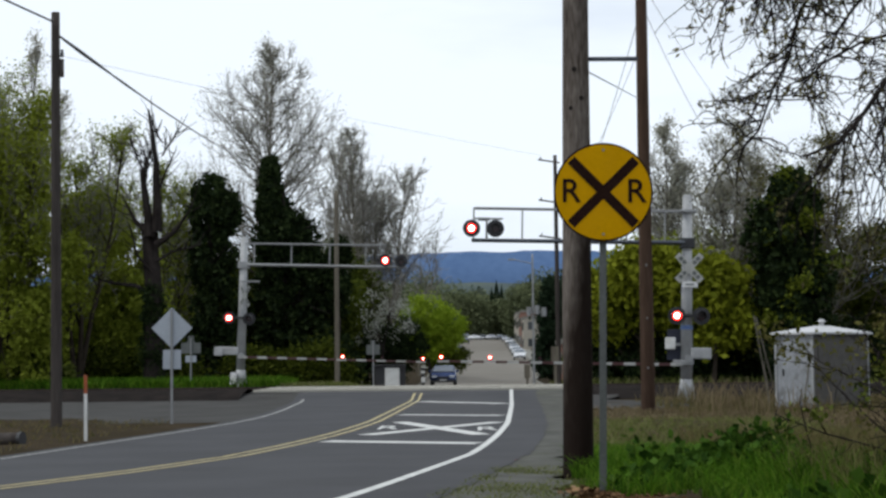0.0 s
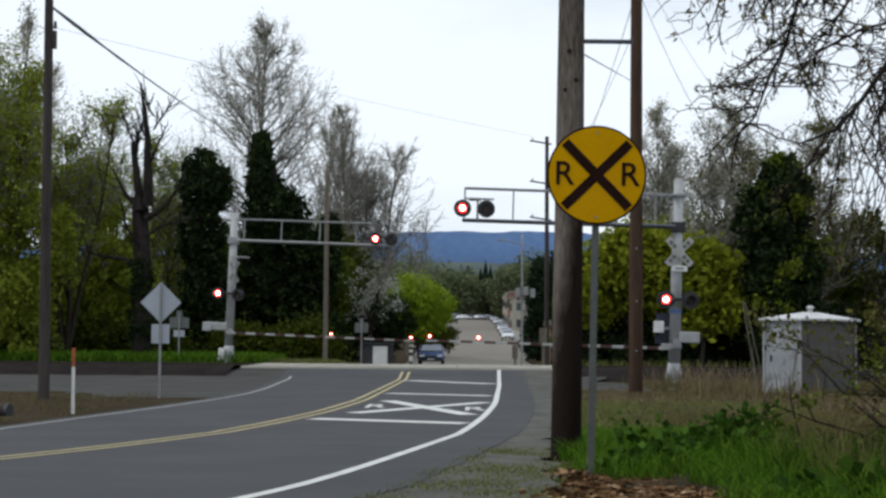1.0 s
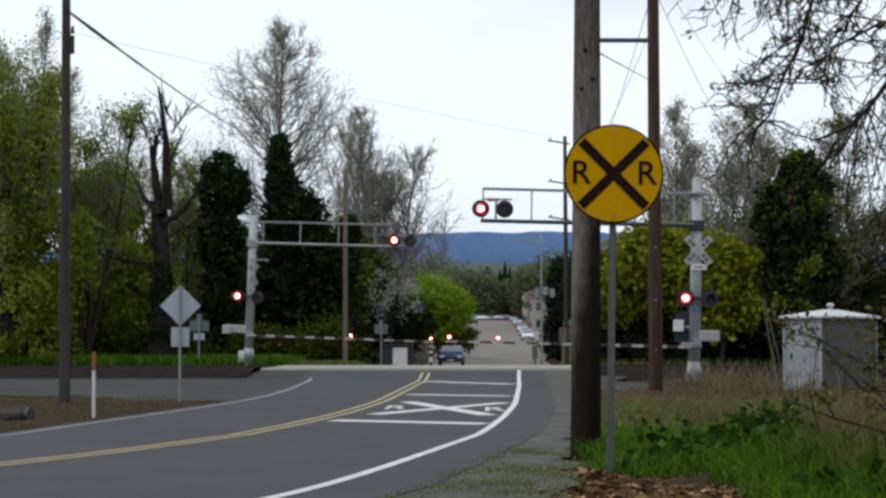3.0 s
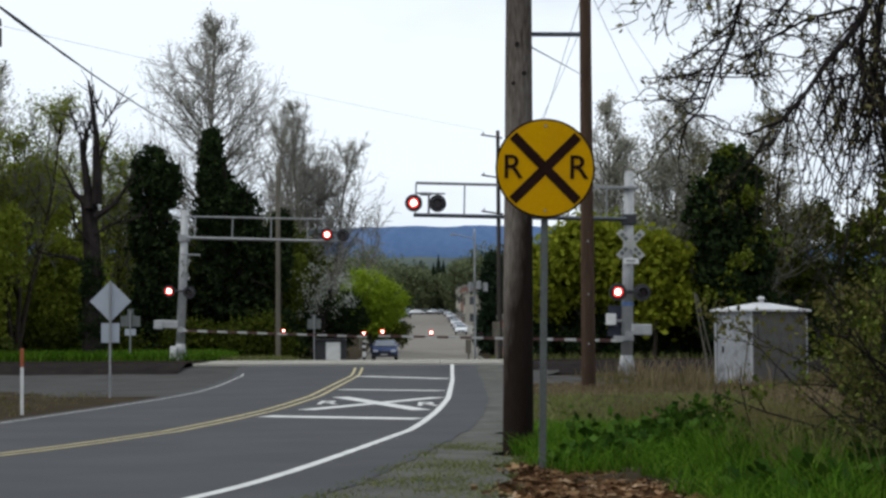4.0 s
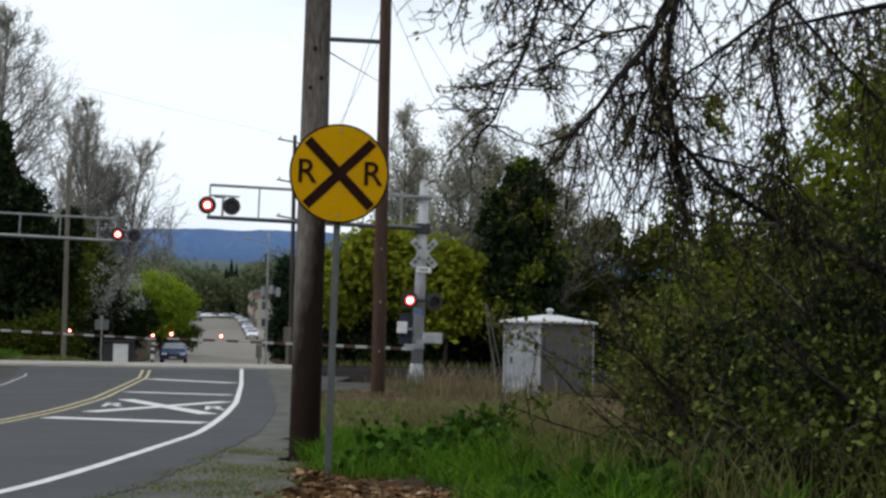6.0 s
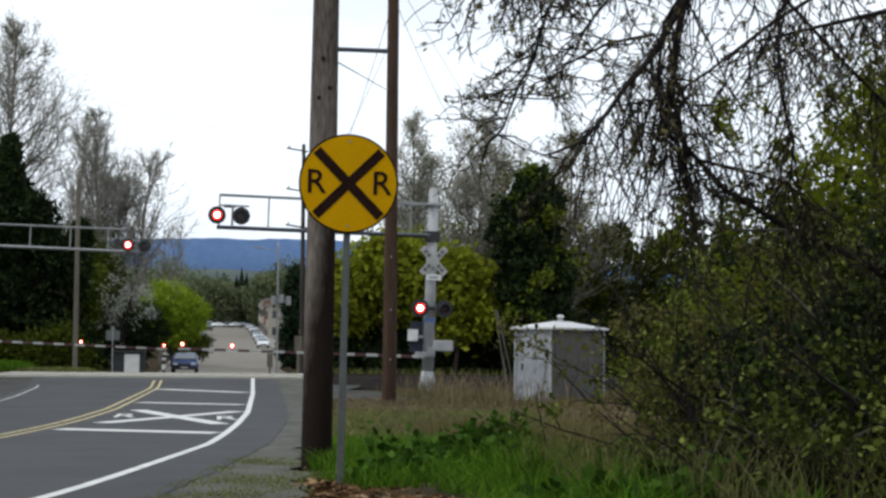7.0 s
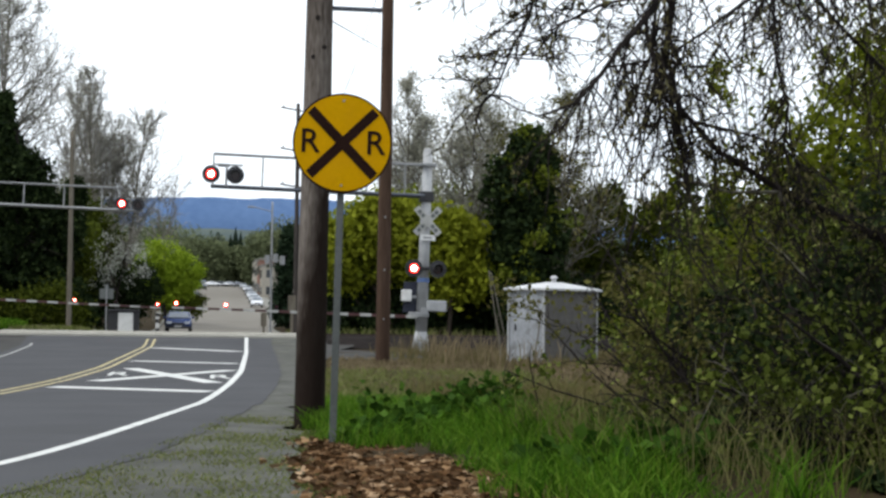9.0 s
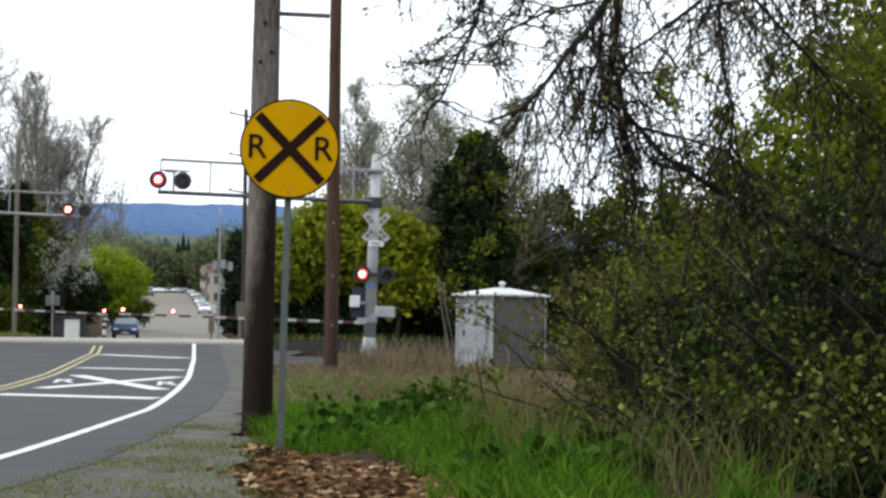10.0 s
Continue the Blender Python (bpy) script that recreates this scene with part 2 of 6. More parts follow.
LEAF_TAWNY = leafy("tawny_green_leaves", [(0.05, 0.05, 0.012), (0.10, 0.098, 0.025), (0.15, 0.145, 0.042), (0.08, 0.066, 0.024)], 0.4)
GRASS_STRAW = leafy("pale_straw", [(0.11, 0.10, 0.035), (0.18, 0.16, 0.07), (0.06, 0.085, 0.015)], 0.3)
GRASS_MIX = leafy("sparse_grass", [(0.08, 0.105, 0.022), (0.13, 0.15, 0.04), (0.17, 0.16, 0.08)], 0.3)
LEAF_DEAD = leafy("dead_leaves", [(0.03, 0.016, 0.008), (0.13, 0.07, 0.032), (0.07, 0.036, 0.018), (0.26, 0.16, 0.085), (0.05, 0.028, 0.014), (0.38, 0.26, 0.16)], 0.1)
LEAF_CONIFER = leafy("conifer_needles", [(0.012, 0.022, 0.012), (0.022, 0.036, 0.018)], 0.1)

POST_GREY = surface("dull_post_steel", (0.075, 0.082, 0.080), (0.12, 0.128, 0.125), 3, 30, 0.7, metal=0.1, bump=0.05)
BAND_WHITE = surface("dull_white_band", (0.27, 0.27, 0.255), (0.38, 0.38, 0.36), 3, 30, 0.7, bump=0)
# shed metal again, stained and with the side wall's shade in its colour
SHED_SHADED = surface("weathered_shed_side_shaded", (0.055, 0.05, 0.045), (0.10, 0.092, 0.083), 2.2, 14, 0.7, bump=0.2, coat_dark=(0.035, 0.03, 0.026), dirt=0.8, dirt_scale=2.4)
# yellow-green leaves brightened in colour to stand for sun on them
LEAF_SUNNY = leafy("sunlit_tone_yellow_green_leaves", [(0.11, 0.13, 0.009), (0.17, 0.19, 0.014), (0.23, 0.25, 0.022)], 0.35)
LEAF_YOUNG = leafy("fine_young_leaves", [(0.055, 0.072, 0.005), (0.10, 0.122, 0.009), (0.155, 0.18, 0.016), (0.08, 0.08, 0.015)], 0.45)


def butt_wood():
    """Pole timber: weathered grey-brown above, dark with old creosote towards the foot, the edge of the stain ragged;
    drawn higher on the +x side to paint in its shade.
    """
    m = surface("creosoted_pole_wood_shaded_side", (0.050, 0.038, 0.031), (0.19, 0.165, 0.145), 5, 40, 0.9, bump=0.6, stretch=(1, 1, 0.16), coat_dark=(0.02, 0.013, 0.011), dirt=0.95, dirt_scale=2.6)
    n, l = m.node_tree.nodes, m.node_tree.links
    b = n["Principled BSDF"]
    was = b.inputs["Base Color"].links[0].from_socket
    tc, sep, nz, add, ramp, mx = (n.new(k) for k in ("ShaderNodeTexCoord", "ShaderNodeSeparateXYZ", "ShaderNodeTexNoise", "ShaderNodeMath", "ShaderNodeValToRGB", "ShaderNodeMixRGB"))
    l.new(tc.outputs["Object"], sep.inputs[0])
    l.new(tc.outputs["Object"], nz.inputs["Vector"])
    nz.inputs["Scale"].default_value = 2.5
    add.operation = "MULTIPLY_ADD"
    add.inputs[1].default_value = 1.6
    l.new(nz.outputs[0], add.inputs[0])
    # lifts the dark on the +x side, painting that side's shade
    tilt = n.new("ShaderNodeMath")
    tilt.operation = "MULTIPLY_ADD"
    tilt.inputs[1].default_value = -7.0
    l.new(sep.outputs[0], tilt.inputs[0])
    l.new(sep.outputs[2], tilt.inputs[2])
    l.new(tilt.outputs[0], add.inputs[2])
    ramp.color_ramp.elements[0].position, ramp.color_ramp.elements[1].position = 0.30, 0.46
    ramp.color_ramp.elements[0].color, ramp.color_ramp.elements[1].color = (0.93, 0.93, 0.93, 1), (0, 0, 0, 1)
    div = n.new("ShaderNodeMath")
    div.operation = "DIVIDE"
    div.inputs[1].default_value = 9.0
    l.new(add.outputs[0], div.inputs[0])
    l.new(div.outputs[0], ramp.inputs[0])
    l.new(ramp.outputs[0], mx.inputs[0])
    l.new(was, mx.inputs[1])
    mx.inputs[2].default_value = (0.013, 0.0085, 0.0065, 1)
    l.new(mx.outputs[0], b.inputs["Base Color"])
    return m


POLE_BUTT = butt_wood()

# ---- building helpers ----
def link_mesh(name, verts, faces, material, parent=None, label="", smooth=False):
    me = bpy.data.meshes.new(name)
    me.from_pydata(np.asarray(verts, float).tolist(), [], faces if isinstance(faces, list) else np.asarray(faces).tolist())
    me.materials.append(material)
    if smooth:
        me.polygons.foreach_set("use_smooth", [True] * len(me.polygons))
    me.update()
    ob = new(name, me)
    ob.parent = parent
    return tagged(ob, label)


def part(name, bm, material, parent=None, label="", smooth=False):
    me = bpy.data.meshes.new(name)
    bmesh.ops.recalc_face_normals(bm, faces=bm.faces)
    bm.to_mesh(me)
    bm.free()
    me.materials.append(material)
    if smooth:
        me.polygons.foreach_set("use_smooth", [True] * len(me.polygons))
    ob = new(name, me)
    ob.parent = parent
    return tagged(ob, label)


def thing(name, x, y, z, label, category, group="", turn=0.0, lean=(0, 0)):
    ob = new(name)
    ob.matrix_basis = pose(x, y, z, lean[0], lean[1], turn)
    return tagged(ob, label, category, group)


def box(bm, x0, x1, y0, y1, z0, z1, bevel=0.0):
    r = bmesh.ops.create_cube(bm, size=1, matrix=Matrix.LocRotScale(((x0 + x1) / 2, (y0 + y1) / 2, (z0 + z1) / 2), None, (x1 - x0, y1 - y0, z1 - z0)))
    if bevel:
        es = list({e for v in r["verts"] for e in v.link_edges})
        bmesh.ops.bevel(bm, geom=es, offset=bevel, segments=2, affect="EDGES", profile=0.6)
    return bm


def boxed(x0, x1, y0, y1, z0, z1, bevel=0.0):
    return box(bmesh.new(), x0, x1, y0, y1, z0, z1, bevel)


def rod(bm, a, b, r0, r1=None, sides=10):
    a, b = Vector(a), Vector(b)
    m = Matrix.Translation((a + b) / 2) @ (b - a).to_track_quat("Z", "Y").to_matrix().to_4x4()
    bmesh.ops.create_cone(bm, cap_ends=True, segments=sides, radius1=r0, radius2=r0 if r1 is None else r1, depth=(b - a).length, matrix=m)
    return bm


def rodded(a, b, r0, r1=None, sides=10):
    return rod(bmesh.new(), a, b, r0, r1, sides)


def disc(bm, centre, radius, thick, sides=28):
    """A round plate that faces -y."""
    c = Vector(centre)
    return rod(bm, c + Vector((0, -thick / 2, 0)), c + Vector((0, thick / 2, 0)), radius, radius, sides)


def tubes(segs, sides=4):
    """Tapered tubes for rows of (x0 y0 z0 x1 y1 z1 r0 r1)."""
    s = np.asarray(segs, float).reshape(-1, 8)
    a, b, ra, rb = s[:, :3], s[:, 3:6], s[:, 6], s[:, 7]
    d = b - a
    d /= np.linalg.norm(d, axis=1, keepdims=True) + 1e-9
    h = np.where(np.abs(d[:, 2:]) < 0.9, [[0, 0, 1.0]], [[1.0, 0, 0]])
    u = np.cross(d, h)
    u /= np.linalg.norm(u, axis=1, keepdims=True) + 1e-9
    v = np.cross(d, u)
    ang = np.arange(sides) * 2 * np.pi / sides
    ring = np.cos(ang)[None, :, None] * u[:, None] + np.sin(ang)[None, :, None] * v[:, None]
    lo, hi = a[:, None] + ring * ra[:, None, None], b[:, None] + ring * rb[:, None, None]
    verts = np.concatenate([lo, hi], 1).reshape(-1, 3)
    k = np.arange(sides)
    one = np.stack([k, (k + 1) % sides, (k + 1) % sides + sides, k + sides], 1)
    return verts, (one[None] + (np.arange(len(s)) * 2 * sides)[:, None, None]).reshape(-1, 4)


def leaf_mesh(rng, centres, size, slim=0.55, hang=0.0, vary=0.4):
    """One kite-shaped leaf at each centre, turned at random; hang draws them downwards."""
    c = np.asarray(centres, float)
    n = len(c)
    u = rng.normal(size=(n, 3))
    u[:, 2] -= hang
    u /= np.linalg.norm(u, axis=1, keepdims=True)
    v = np.cross(u, rng.normal(size=(n, 3)))
    v /= np.linalg.norm(v, axis=1, keepdims=True) + 1e-9
    s = (size * (1 + vary * rng.uniform(-1, 1, n)))[:, None]
    verts = np.stack([c - u * s * 0.5, c + v * s * slim * 0.5 - u * s * 0.05, c + u * s * 0.5, c - v * s * slim * 0.5 - u * s * 0.05], 1).reshape(-1, 3)
    return verts, np.arange(4 * n).reshape(-1, 4)


def blade_mesh(rng, roots, height, width, lean=0.35, vary=0.5):
    """Grass blades, each a bent taper of two faces."""
    p = np.asarray(roots, float)
    n = len(p)
    h = (height * (1 + vary * rng.uniform(-1, 1, n)))[:, None]
    a = rng.uniform(0, 2 * np.pi, n)
    side = np.stack([np.cos(a), np.sin(a), 0 * a], 1) * width / 2
    tilt = rng.normal(size=(n, 3)) * lean
    tilt[:, 2] = 1
    mid, tip = p + tilt * h * 0.55, p + (tilt * [1.7, 1.7, 0.93]) * h
    verts = np.stack([p - side, p + side, mid + side * 0.8, mid - side * 0.8, tip], 1).reshape(-1, 3)
    k = np.arange(n)[:, None] * 5
    return verts, (k + [[0, 1, 2, 3]]).tolist() + (k + [[3, 2, 4]]).tolist()


def unit(v):
    return v / (np.linalg.norm(v) + 1e-9)


def limb(rng, segs, p, d, length, r0, r1, steps, wander, lift):
    """A wandering limb: adds its segments, and returns the points along it with their directions."""
    pts, q = [], np.array(p, float)
    d = unit(np.array(d, float))
    for k in range(steps):
        d = unit(d + rng.normal(size=3) * wander + np.array([0, 0, lift]))
        e = q + d * length / steps
        ra, rb = r0 + (r1 - r0) * k / steps, r0 + (r1 - r0) * (k + 1) / steps
        segs.append((*q, *e, ra, rb))
        q = e
        pts.append((q.copy(), d.copy(), rb))
    return pts


def branchy(rng, height, crown_from, spread, n_main, n_side, n_twig, trunk_r, rise=0.55, shape=0.9, twig_r=0.012, wander=0.12, forks=1):
    """A tree's limbs, with its foot at the origin; returns thick limbs, fine twigs and the twig points."""
    thick, fine, tips = [], [], []
    leaders = []
    for f in range(forks):
        tilt = rng.normal(size=2) * (0.10 if forks > 1 else 0.015)
        leaders.append(limb(rng, thick, (0, 0, 0), (*tilt, 1), height * (1 - 0.12 * f), trunk_r, trunk_r * 0.12, 14, 0.035, 0.05))
    for k in range(n_main):
        lead = leaders[k % forks]
        t = crown_from + (1 - crown_from) * (k + rng.uniform(0, 1)) / n_main
        p, d, r = lead[min(13, int(t * 14))]
        p = p - d * rng.uniform(0, height / 14)
        rel = (t - crown_from) / (1 - crown_from)
        reach = spread * (np.sin(np.pi * min(1, (rel * 0.82 + 0.18)) ** shape) * 0.9 + 0.15) * rng.uniform(0.65, 1.1)
        a = rng.uniform(0, 2 * np.pi)
        mains = limb(rng, thick, p, (np.cos(a), np.sin(a), rise + rel * 0.8), reach, max(r * 0.5, 0.03), 0.02, 6, wander, 0.06)
        for j in range(n_side):
            q, dd, rr = mains[rng.integers(1, 6)]
            sd = unit(dd + rng.normal(size=3) * 0.55 + np.array([0, 0, 0.15]))
            sides = limb(rng, fine, q, sd, reach * rng.uniform(0.25, 0.5), max(0.02, rr * 0.6), twig_r, 3, wander * 1.2, 0.06)
            for _ in range(n_twig):
                w, wd, _r = sides[rng.integers(0, 3)]
                td = unit(wd + rng.normal(size=3) * 0.6 + np.array([0, 0, 0.2]))
                for tp in limb(rng, fine, w, td, reach * rng.uniform(0.10, 0.26), twig_r, twig_r * 0.6, 2, 0.2, 0.03):
                    tips.append(tp[0])
    return thick, fine, np.array(tips)


def bare_tree(x, y, z, seed, height, crown_from, spread, label, bark, twigs, n_main=46, n_side=7, n_twig=4, trunk_r=0.22, leaf=None, leaf_size=0.1, leaf_n=3, **more):
    rng = np.random.default_rng(seed)
    tree = thing("tree", x, y, z, label, "tree")
    thick, fine, tips = branchy(rng, height, crown_from, spread, n_main, n_side, n_twig, trunk_r, **more)
    link_mesh("trunk", *tubes(thick, 6), bark, tree, smooth=True)
    tagged(link_mesh("fine_branchwork", *tubes(fine, 3), twigs, tree, "fine bare twigs"), kind="stuff")
    if leaf:
        c = np.repeat(tips, leaf_n, 0)
        link_mesh("crown", *leaf_mesh(rng, c + rng.normal(size=c.shape) * leaf_size * 1.5, leaf_size), leaf, tree)
    return tree


def clump_cloud(rng, lobes, per_lobe, clumps, clump_r):
    """Leaf places in ragged clumps over the shells of ellipsoid lobes (x y z rx ry rz)."""
    out = []
    for lx, ly, lz, rx, ry, rz in lobes:
        n = rng.normal(size=(clumps, 3))
        n /= np.linalg.norm(n, axis=1, keepdims=True)
        c = np.array([lx, ly, lz]) + n * [rx, ry, rz] * rng.uniform(0.55, 1.06, (clumps, 1))
        k = rng.integers(0, clumps, per_lobe)
        out.append(c[k] + rng.normal(size=(per_lobe, 3)) * clump_r * rng.uniform(0.4, 1.0, (clumps, 1))[k])
    return np.concatenate(out)


def leafy_tree(name, x, y, z, seed, lobes, label, category, leaf, bark, per_lobe=5200, clumps=80, clump_r=0.4, leaf_size=0.24, trunk=(0.16, 3.0), stems=1, slim=0.6, hang=0.2):
    """A tree or shrub with a full crown: tapered limbs to every lobe, and leaves in clumps."""
    rng = np.random.default_rng(seed)
    tree = thing(name, x, y, z, label, category)
    segs = []
    for s in range(stems):
        foot = np.array([rng.normal() * 0.25 * (stems > 1), rng.normal() * 0.25 * (stems > 1), -0.05])
        top = foot + [rng.normal() * 0.15, rng.normal() * 0.15, trunk[1]]
        segs.append((*foot, *top, trunk[0], trunk[0] * 0.7))
        for lx, ly, lz, rx, ry, rz in lobes:
            goal = np.array([lx, ly, lz])
            pts = limb(rng, segs, top, goal - top, np.linalg.norm(goal - top) + 0.01, trunk[0] * 0.55, 0.03, 4, 0.08, 0.03)
            for _ in range(9):
                e = goal + rng.normal(size=3) * [rx, ry, rz] * 0.55
                limb(rng, segs, pts[-1][0], e - pts[-1][0], np.linalg.norm(e - pts[-1][0]), 0.03, 0.012, 3, 0.12, 0.02)
    link_mesh("trunk", *tubes(segs, 5), bark, tree, smooth=True)
    c = clump_cloud(rng, lobes, per_lobe, clumps, clump_r)
    c[:, 2] = np.maximum(c[:, 2], 0.05)
    link_mesh("crown", *leaf_mesh(rng, c, leaf_size, slim, hang), leaf, tree)
    return tree


def smooth_line(knots, ys):
    """A smooth curve through (y, x) knots: linear steps, softened."""
    k = np.array(knots, float)
    fine = np.linspace(k[0, 0] - 8, k[-1, 0] + 8, 900)
    ext = np.concatenate([[k[0] + (k[0] - k[1]) * 3], k, [k[-1] + (k[-1] - k[-2]) * 3]])
    v = np.interp(fine, ext[:, 0], ext[:, 1])
    w = max(3, int(6.0 / (fine[1] - fine[0]))) | 1
    ker = np.hanning(w + 2)[1:-1]
    v = np.convolve(np.pad(v, w // 2, "edge"), ker / ker.sum(), "valid")
    return np.interp(ys, fine, v)


def step(a, b, v):
    t = np.clip((np.asarray(v, float) - a) / (b - a), 0, 1)
    return t * t * (3 - 2 * t)


# lines of the curving road: (y, x)
EDGE_RIGHT = [(0, -5.6), (10, -2.7), (14.5, -1.70), (16.3, -1.44), (19.8, -1.07), (24.3, -0.64), (29.7, -0.13), (34.6, 0.19), (41.0, 0.48), (56.7, 0.80), (65, 0.90), (72, 1.0)]
CENTRE = [(0, -10.2), (10, -7.5), (14, -6.55), (19.2, -5.45), (22.2, -4.87), (25, -4.50), (28, -4.18), (31, -3.70), (36, -3.17), (42.5, -2.82), (51, -2.75), (60, -2.68), (72, -2.60)]
EDGE_LEFT = [(0, -13.0), (10, -10.6), (20, -8.95), (28, -7.92), (33, -7.36), (37, -6.86), (41.7, -6.38), (46.3, -6.15), (52, -6.26), (63.5, -6.83), (72, -7.2)]


def height(x, y):
    """The lie of the land."""
    x, y = np.broadcast_arrays(np.asarray(x, float), np.asarray(y, float))
    z = 0.02 * np.clip(28 - y, 0, 28) - 0.42 * (1 - step(1.5, 9.5, y))
    z = z + 0.30 * step(62, 67.5, y) - 0.75 * step(77, 108, y)
    z = z + 1.25 * step(130, 260, y) + np.clip(y - 252, 0, 215) * 0.0250 + np.clip(y - 467, 0, 900) * 0.006
    return z


def strip(ys, left, right, lift, cols=4):
    """A surface between two lines along y, draped on the land."""
    ys = np.asarray(ys, float)
    f = np.linspace(0, 1, cols)
    xs = left[:, None] * (1 - f) + right[:, None] * f
    yy = np.repeat(ys[:, None], cols, 1)
    v = np.stack([xs, yy, height(xs, yy) + lift], -1).reshape(-1, 3)
    r, c = len(ys), cols
    i = (np.arange(r - 1)[:, None] * c + np.arange(c - 1)[None]).ravel()
    return v, np.stack([i, i + 1, i + 1 + c, i + c], 1)


def structure(name, verts, faces, material, label, smooth=True):
    return tagged(link_mesh(name, verts, faces, material, None, label, smooth), kind="structure")


def hose(points, radius, sides=6):
    """One continuous tube through points."""
    p = np.asarray(points, float)
    d = np.gradient(p, axis=0)
    d /= np.linalg.norm(d, axis=1, keepdims=True)
    u = np.cross(d, [0.3, 0.2, 1.0])
    u /= np.linalg.norm(u, axis=1, keepdims=True)
    v = np.cross(d, u)
    a = np.arange(sides) * 2 * np.pi / sides
    r = np.broadcast_to(np.asarray(radius, float), (len(p),))
    verts = (p[:, None] + (np.cos(a)[None, :, None] * u[:, None] + np.sin(a)[None, :, None] * v[:, None]) * r[:, None, None]).reshape(-1, 3)
    k = np.arange(sides)
    one = np.stack([k, (k + 1) % sides, (k + 1) % sides + sides, k + sides], 1)
    return verts, (one[None] + (np.arange(len(p) - 1) * sides)[:, None, None]).reshape(-1, 4)


# ---- large structure: land, road, railway ----
def ground_sheet():
    xs = np.unique(np.concatenate([np.linspace(-900, -60, 15), np.linspace(-60, -14, 24), np.linspace(-14, 14, 113), np.linspace(14, 60, 24), np.linspace(60, 900, 15)]))
    ys = np.unique(np.concatenate([np.linspace(-60, -9, 12), np.linspace(-9, 6, 61), np.linspace(6, 30, 97), np.linspace(30, 110, 161), np.linspace(110, 300, 39), np.linspace(300, 4000, 40)]))
    gx, gy = np.meshgrid(xs, ys)
    gz = height(gx, gy)
    ridge = np.exp(-(((gx - 4.6) / 2.2) ** 2)) * 0.10 * (gy < 40)
    rough = np.array([noise.noise((a * 0.9, b * 0.9, 0.3)) for a, b in zip(gx.ravel(), gy.ravel())]).reshape(gx.shape)
    inside = step(-0.4, 0.4, gx - (smooth_line(EDGE_LEFT, gy) - 0.5)) * (1 - step(-0.2, 0.5, gx - (smooth_line(GRAVEL_RIGHT, gy)))) * (gy < 78)
    inside = np.maximum(inside, ((gx > -9.5) & (gx < 9) & (gy >= 76) & (gy < 720)) * 1.0)
    inside = np.maximum(inside, ((gy > 60) & (gy < 80)) * 1.0)
    patch = np.array([noise.noise((a * 0.22, b * 0.2, 6.3)) for a, b in zip(gx.ravel(), gy.ravel())]).reshape(gx.shape)
    inside = np.maximum(inside, step(44.5, 49, gy + 5 * patch) * (gx < -6) * (gy < 66))
    off = (1 - inside) * (ridge * (gx > 0) + rough * 0.05) - inside * 0.09
    v = np.stack([gx, gy, gz + off], -1).reshape(-1, 3)
    r, c = gx.shape
    i = (np.arange(r - 1)[:, None] * c + np.arange(c - 1)[None]).ravel()
    structure("ground", v, np.stack([i, i + 1, i + 1 + c, i + c], 1), SOIL, "grassy brown verge soil running out to the fields")


GRAVEL_RIGHT = [(0, -0.2), (10, 0.55), (21, 0.95), (32, 1.5), (45, 2.4), (58, 3.3), (66, 3.6), (72, 3.7)]
ground_sheet()

NEAR = np.concatenate([np.arange(-8, 66.6, 0.4), [66.9]])
left_n, right_n, gravel_n = (smooth_line(k, NEAR) for k in (EDGE_LEFT, EDGE_RIGHT, GRAVEL_RIGHT))
wave = np.array([noise.noise((0, b * 0.8, 4.0)) * 0.08 + noise.noise((2, b * 3.1, 4.0)) * 0.05 for b in NEAR])
shoulder = right_n + 0.95 + wave
structure("road", *strip(NEAR, left_n - 0.35, shoulder, 0.0, 9), ASPHALT, "dark grey asphalt road curving up to the railway crossing")
structure("road_shoulder", *strip(NEAR, shoulder - 0.02, gravel_n + wave * 4, -0.008, 7), GRAVEL, "grey gravel and broken asphalt shoulder with sparse weeds")
PULL = np.arange(40, 66.6, 0.6)
structure("gravel_lot", *strip(PULL, np.full(len(PULL), -60.0), smooth_line(EDGE_LEFT, PULL) - 0.36, -0.03, 30), ASPHALT_OLD, "worn grey gravel apron beside the tracks")
LOT = np.arange(50.5, 66.6, 0.6)
structure("gravel_lot", *strip(LOT, smooth_line(GRAVEL_RIGHT, LOT) - 0.3, 8.4 + 0.8 * np.sin(LOT * 0.9) - 0.30 * (LOT - 50), 0.02, 12), ASPHALT_OLD, "dark worn gravel apron below the signal mast")
FARY = np.concatenate([np.arange(76.6, 300, 3.0), np.arange(300, 720, 12.0)])
FAR_LEFT, FAR_RIGHT = np.interp(FARY, (77, 95, 120, 200), (-6.8, -5.2, -4.7, -6.3)), np.interp(FARY, (77, 95, 140, 200), (4.2, 3.6, 3.8, 6.3))
structure("road_far", *strip(FARY, FAR_LEFT, FAR_RIGHT, 0.0, 6), FAR_ROAD, "pale worn asphalt street running straight into the town")
for sgn, a in ((-1, FAR_LEFT[10:] - 0.15), (1, FAR_RIGHT[10:])):
    ob = structure("kerb", *strip(FARY[10:], a, a + 0.15, 0.13, 2), KERB, "pale concrete kerb along the street")
    sol = ob.modifiers.new("thick", "SOLIDIFY")
    sol.thickness, sol.offset = 0.2, -1
    structure("pavement", *strip(FARY[40:], (a - 1.6 if sgn < 0 else a + 0.15)[30:], (a if sgn < 0 else a + 1.75)[30:], 0.12, 3), KERB, "pale concrete pavement beside the street")


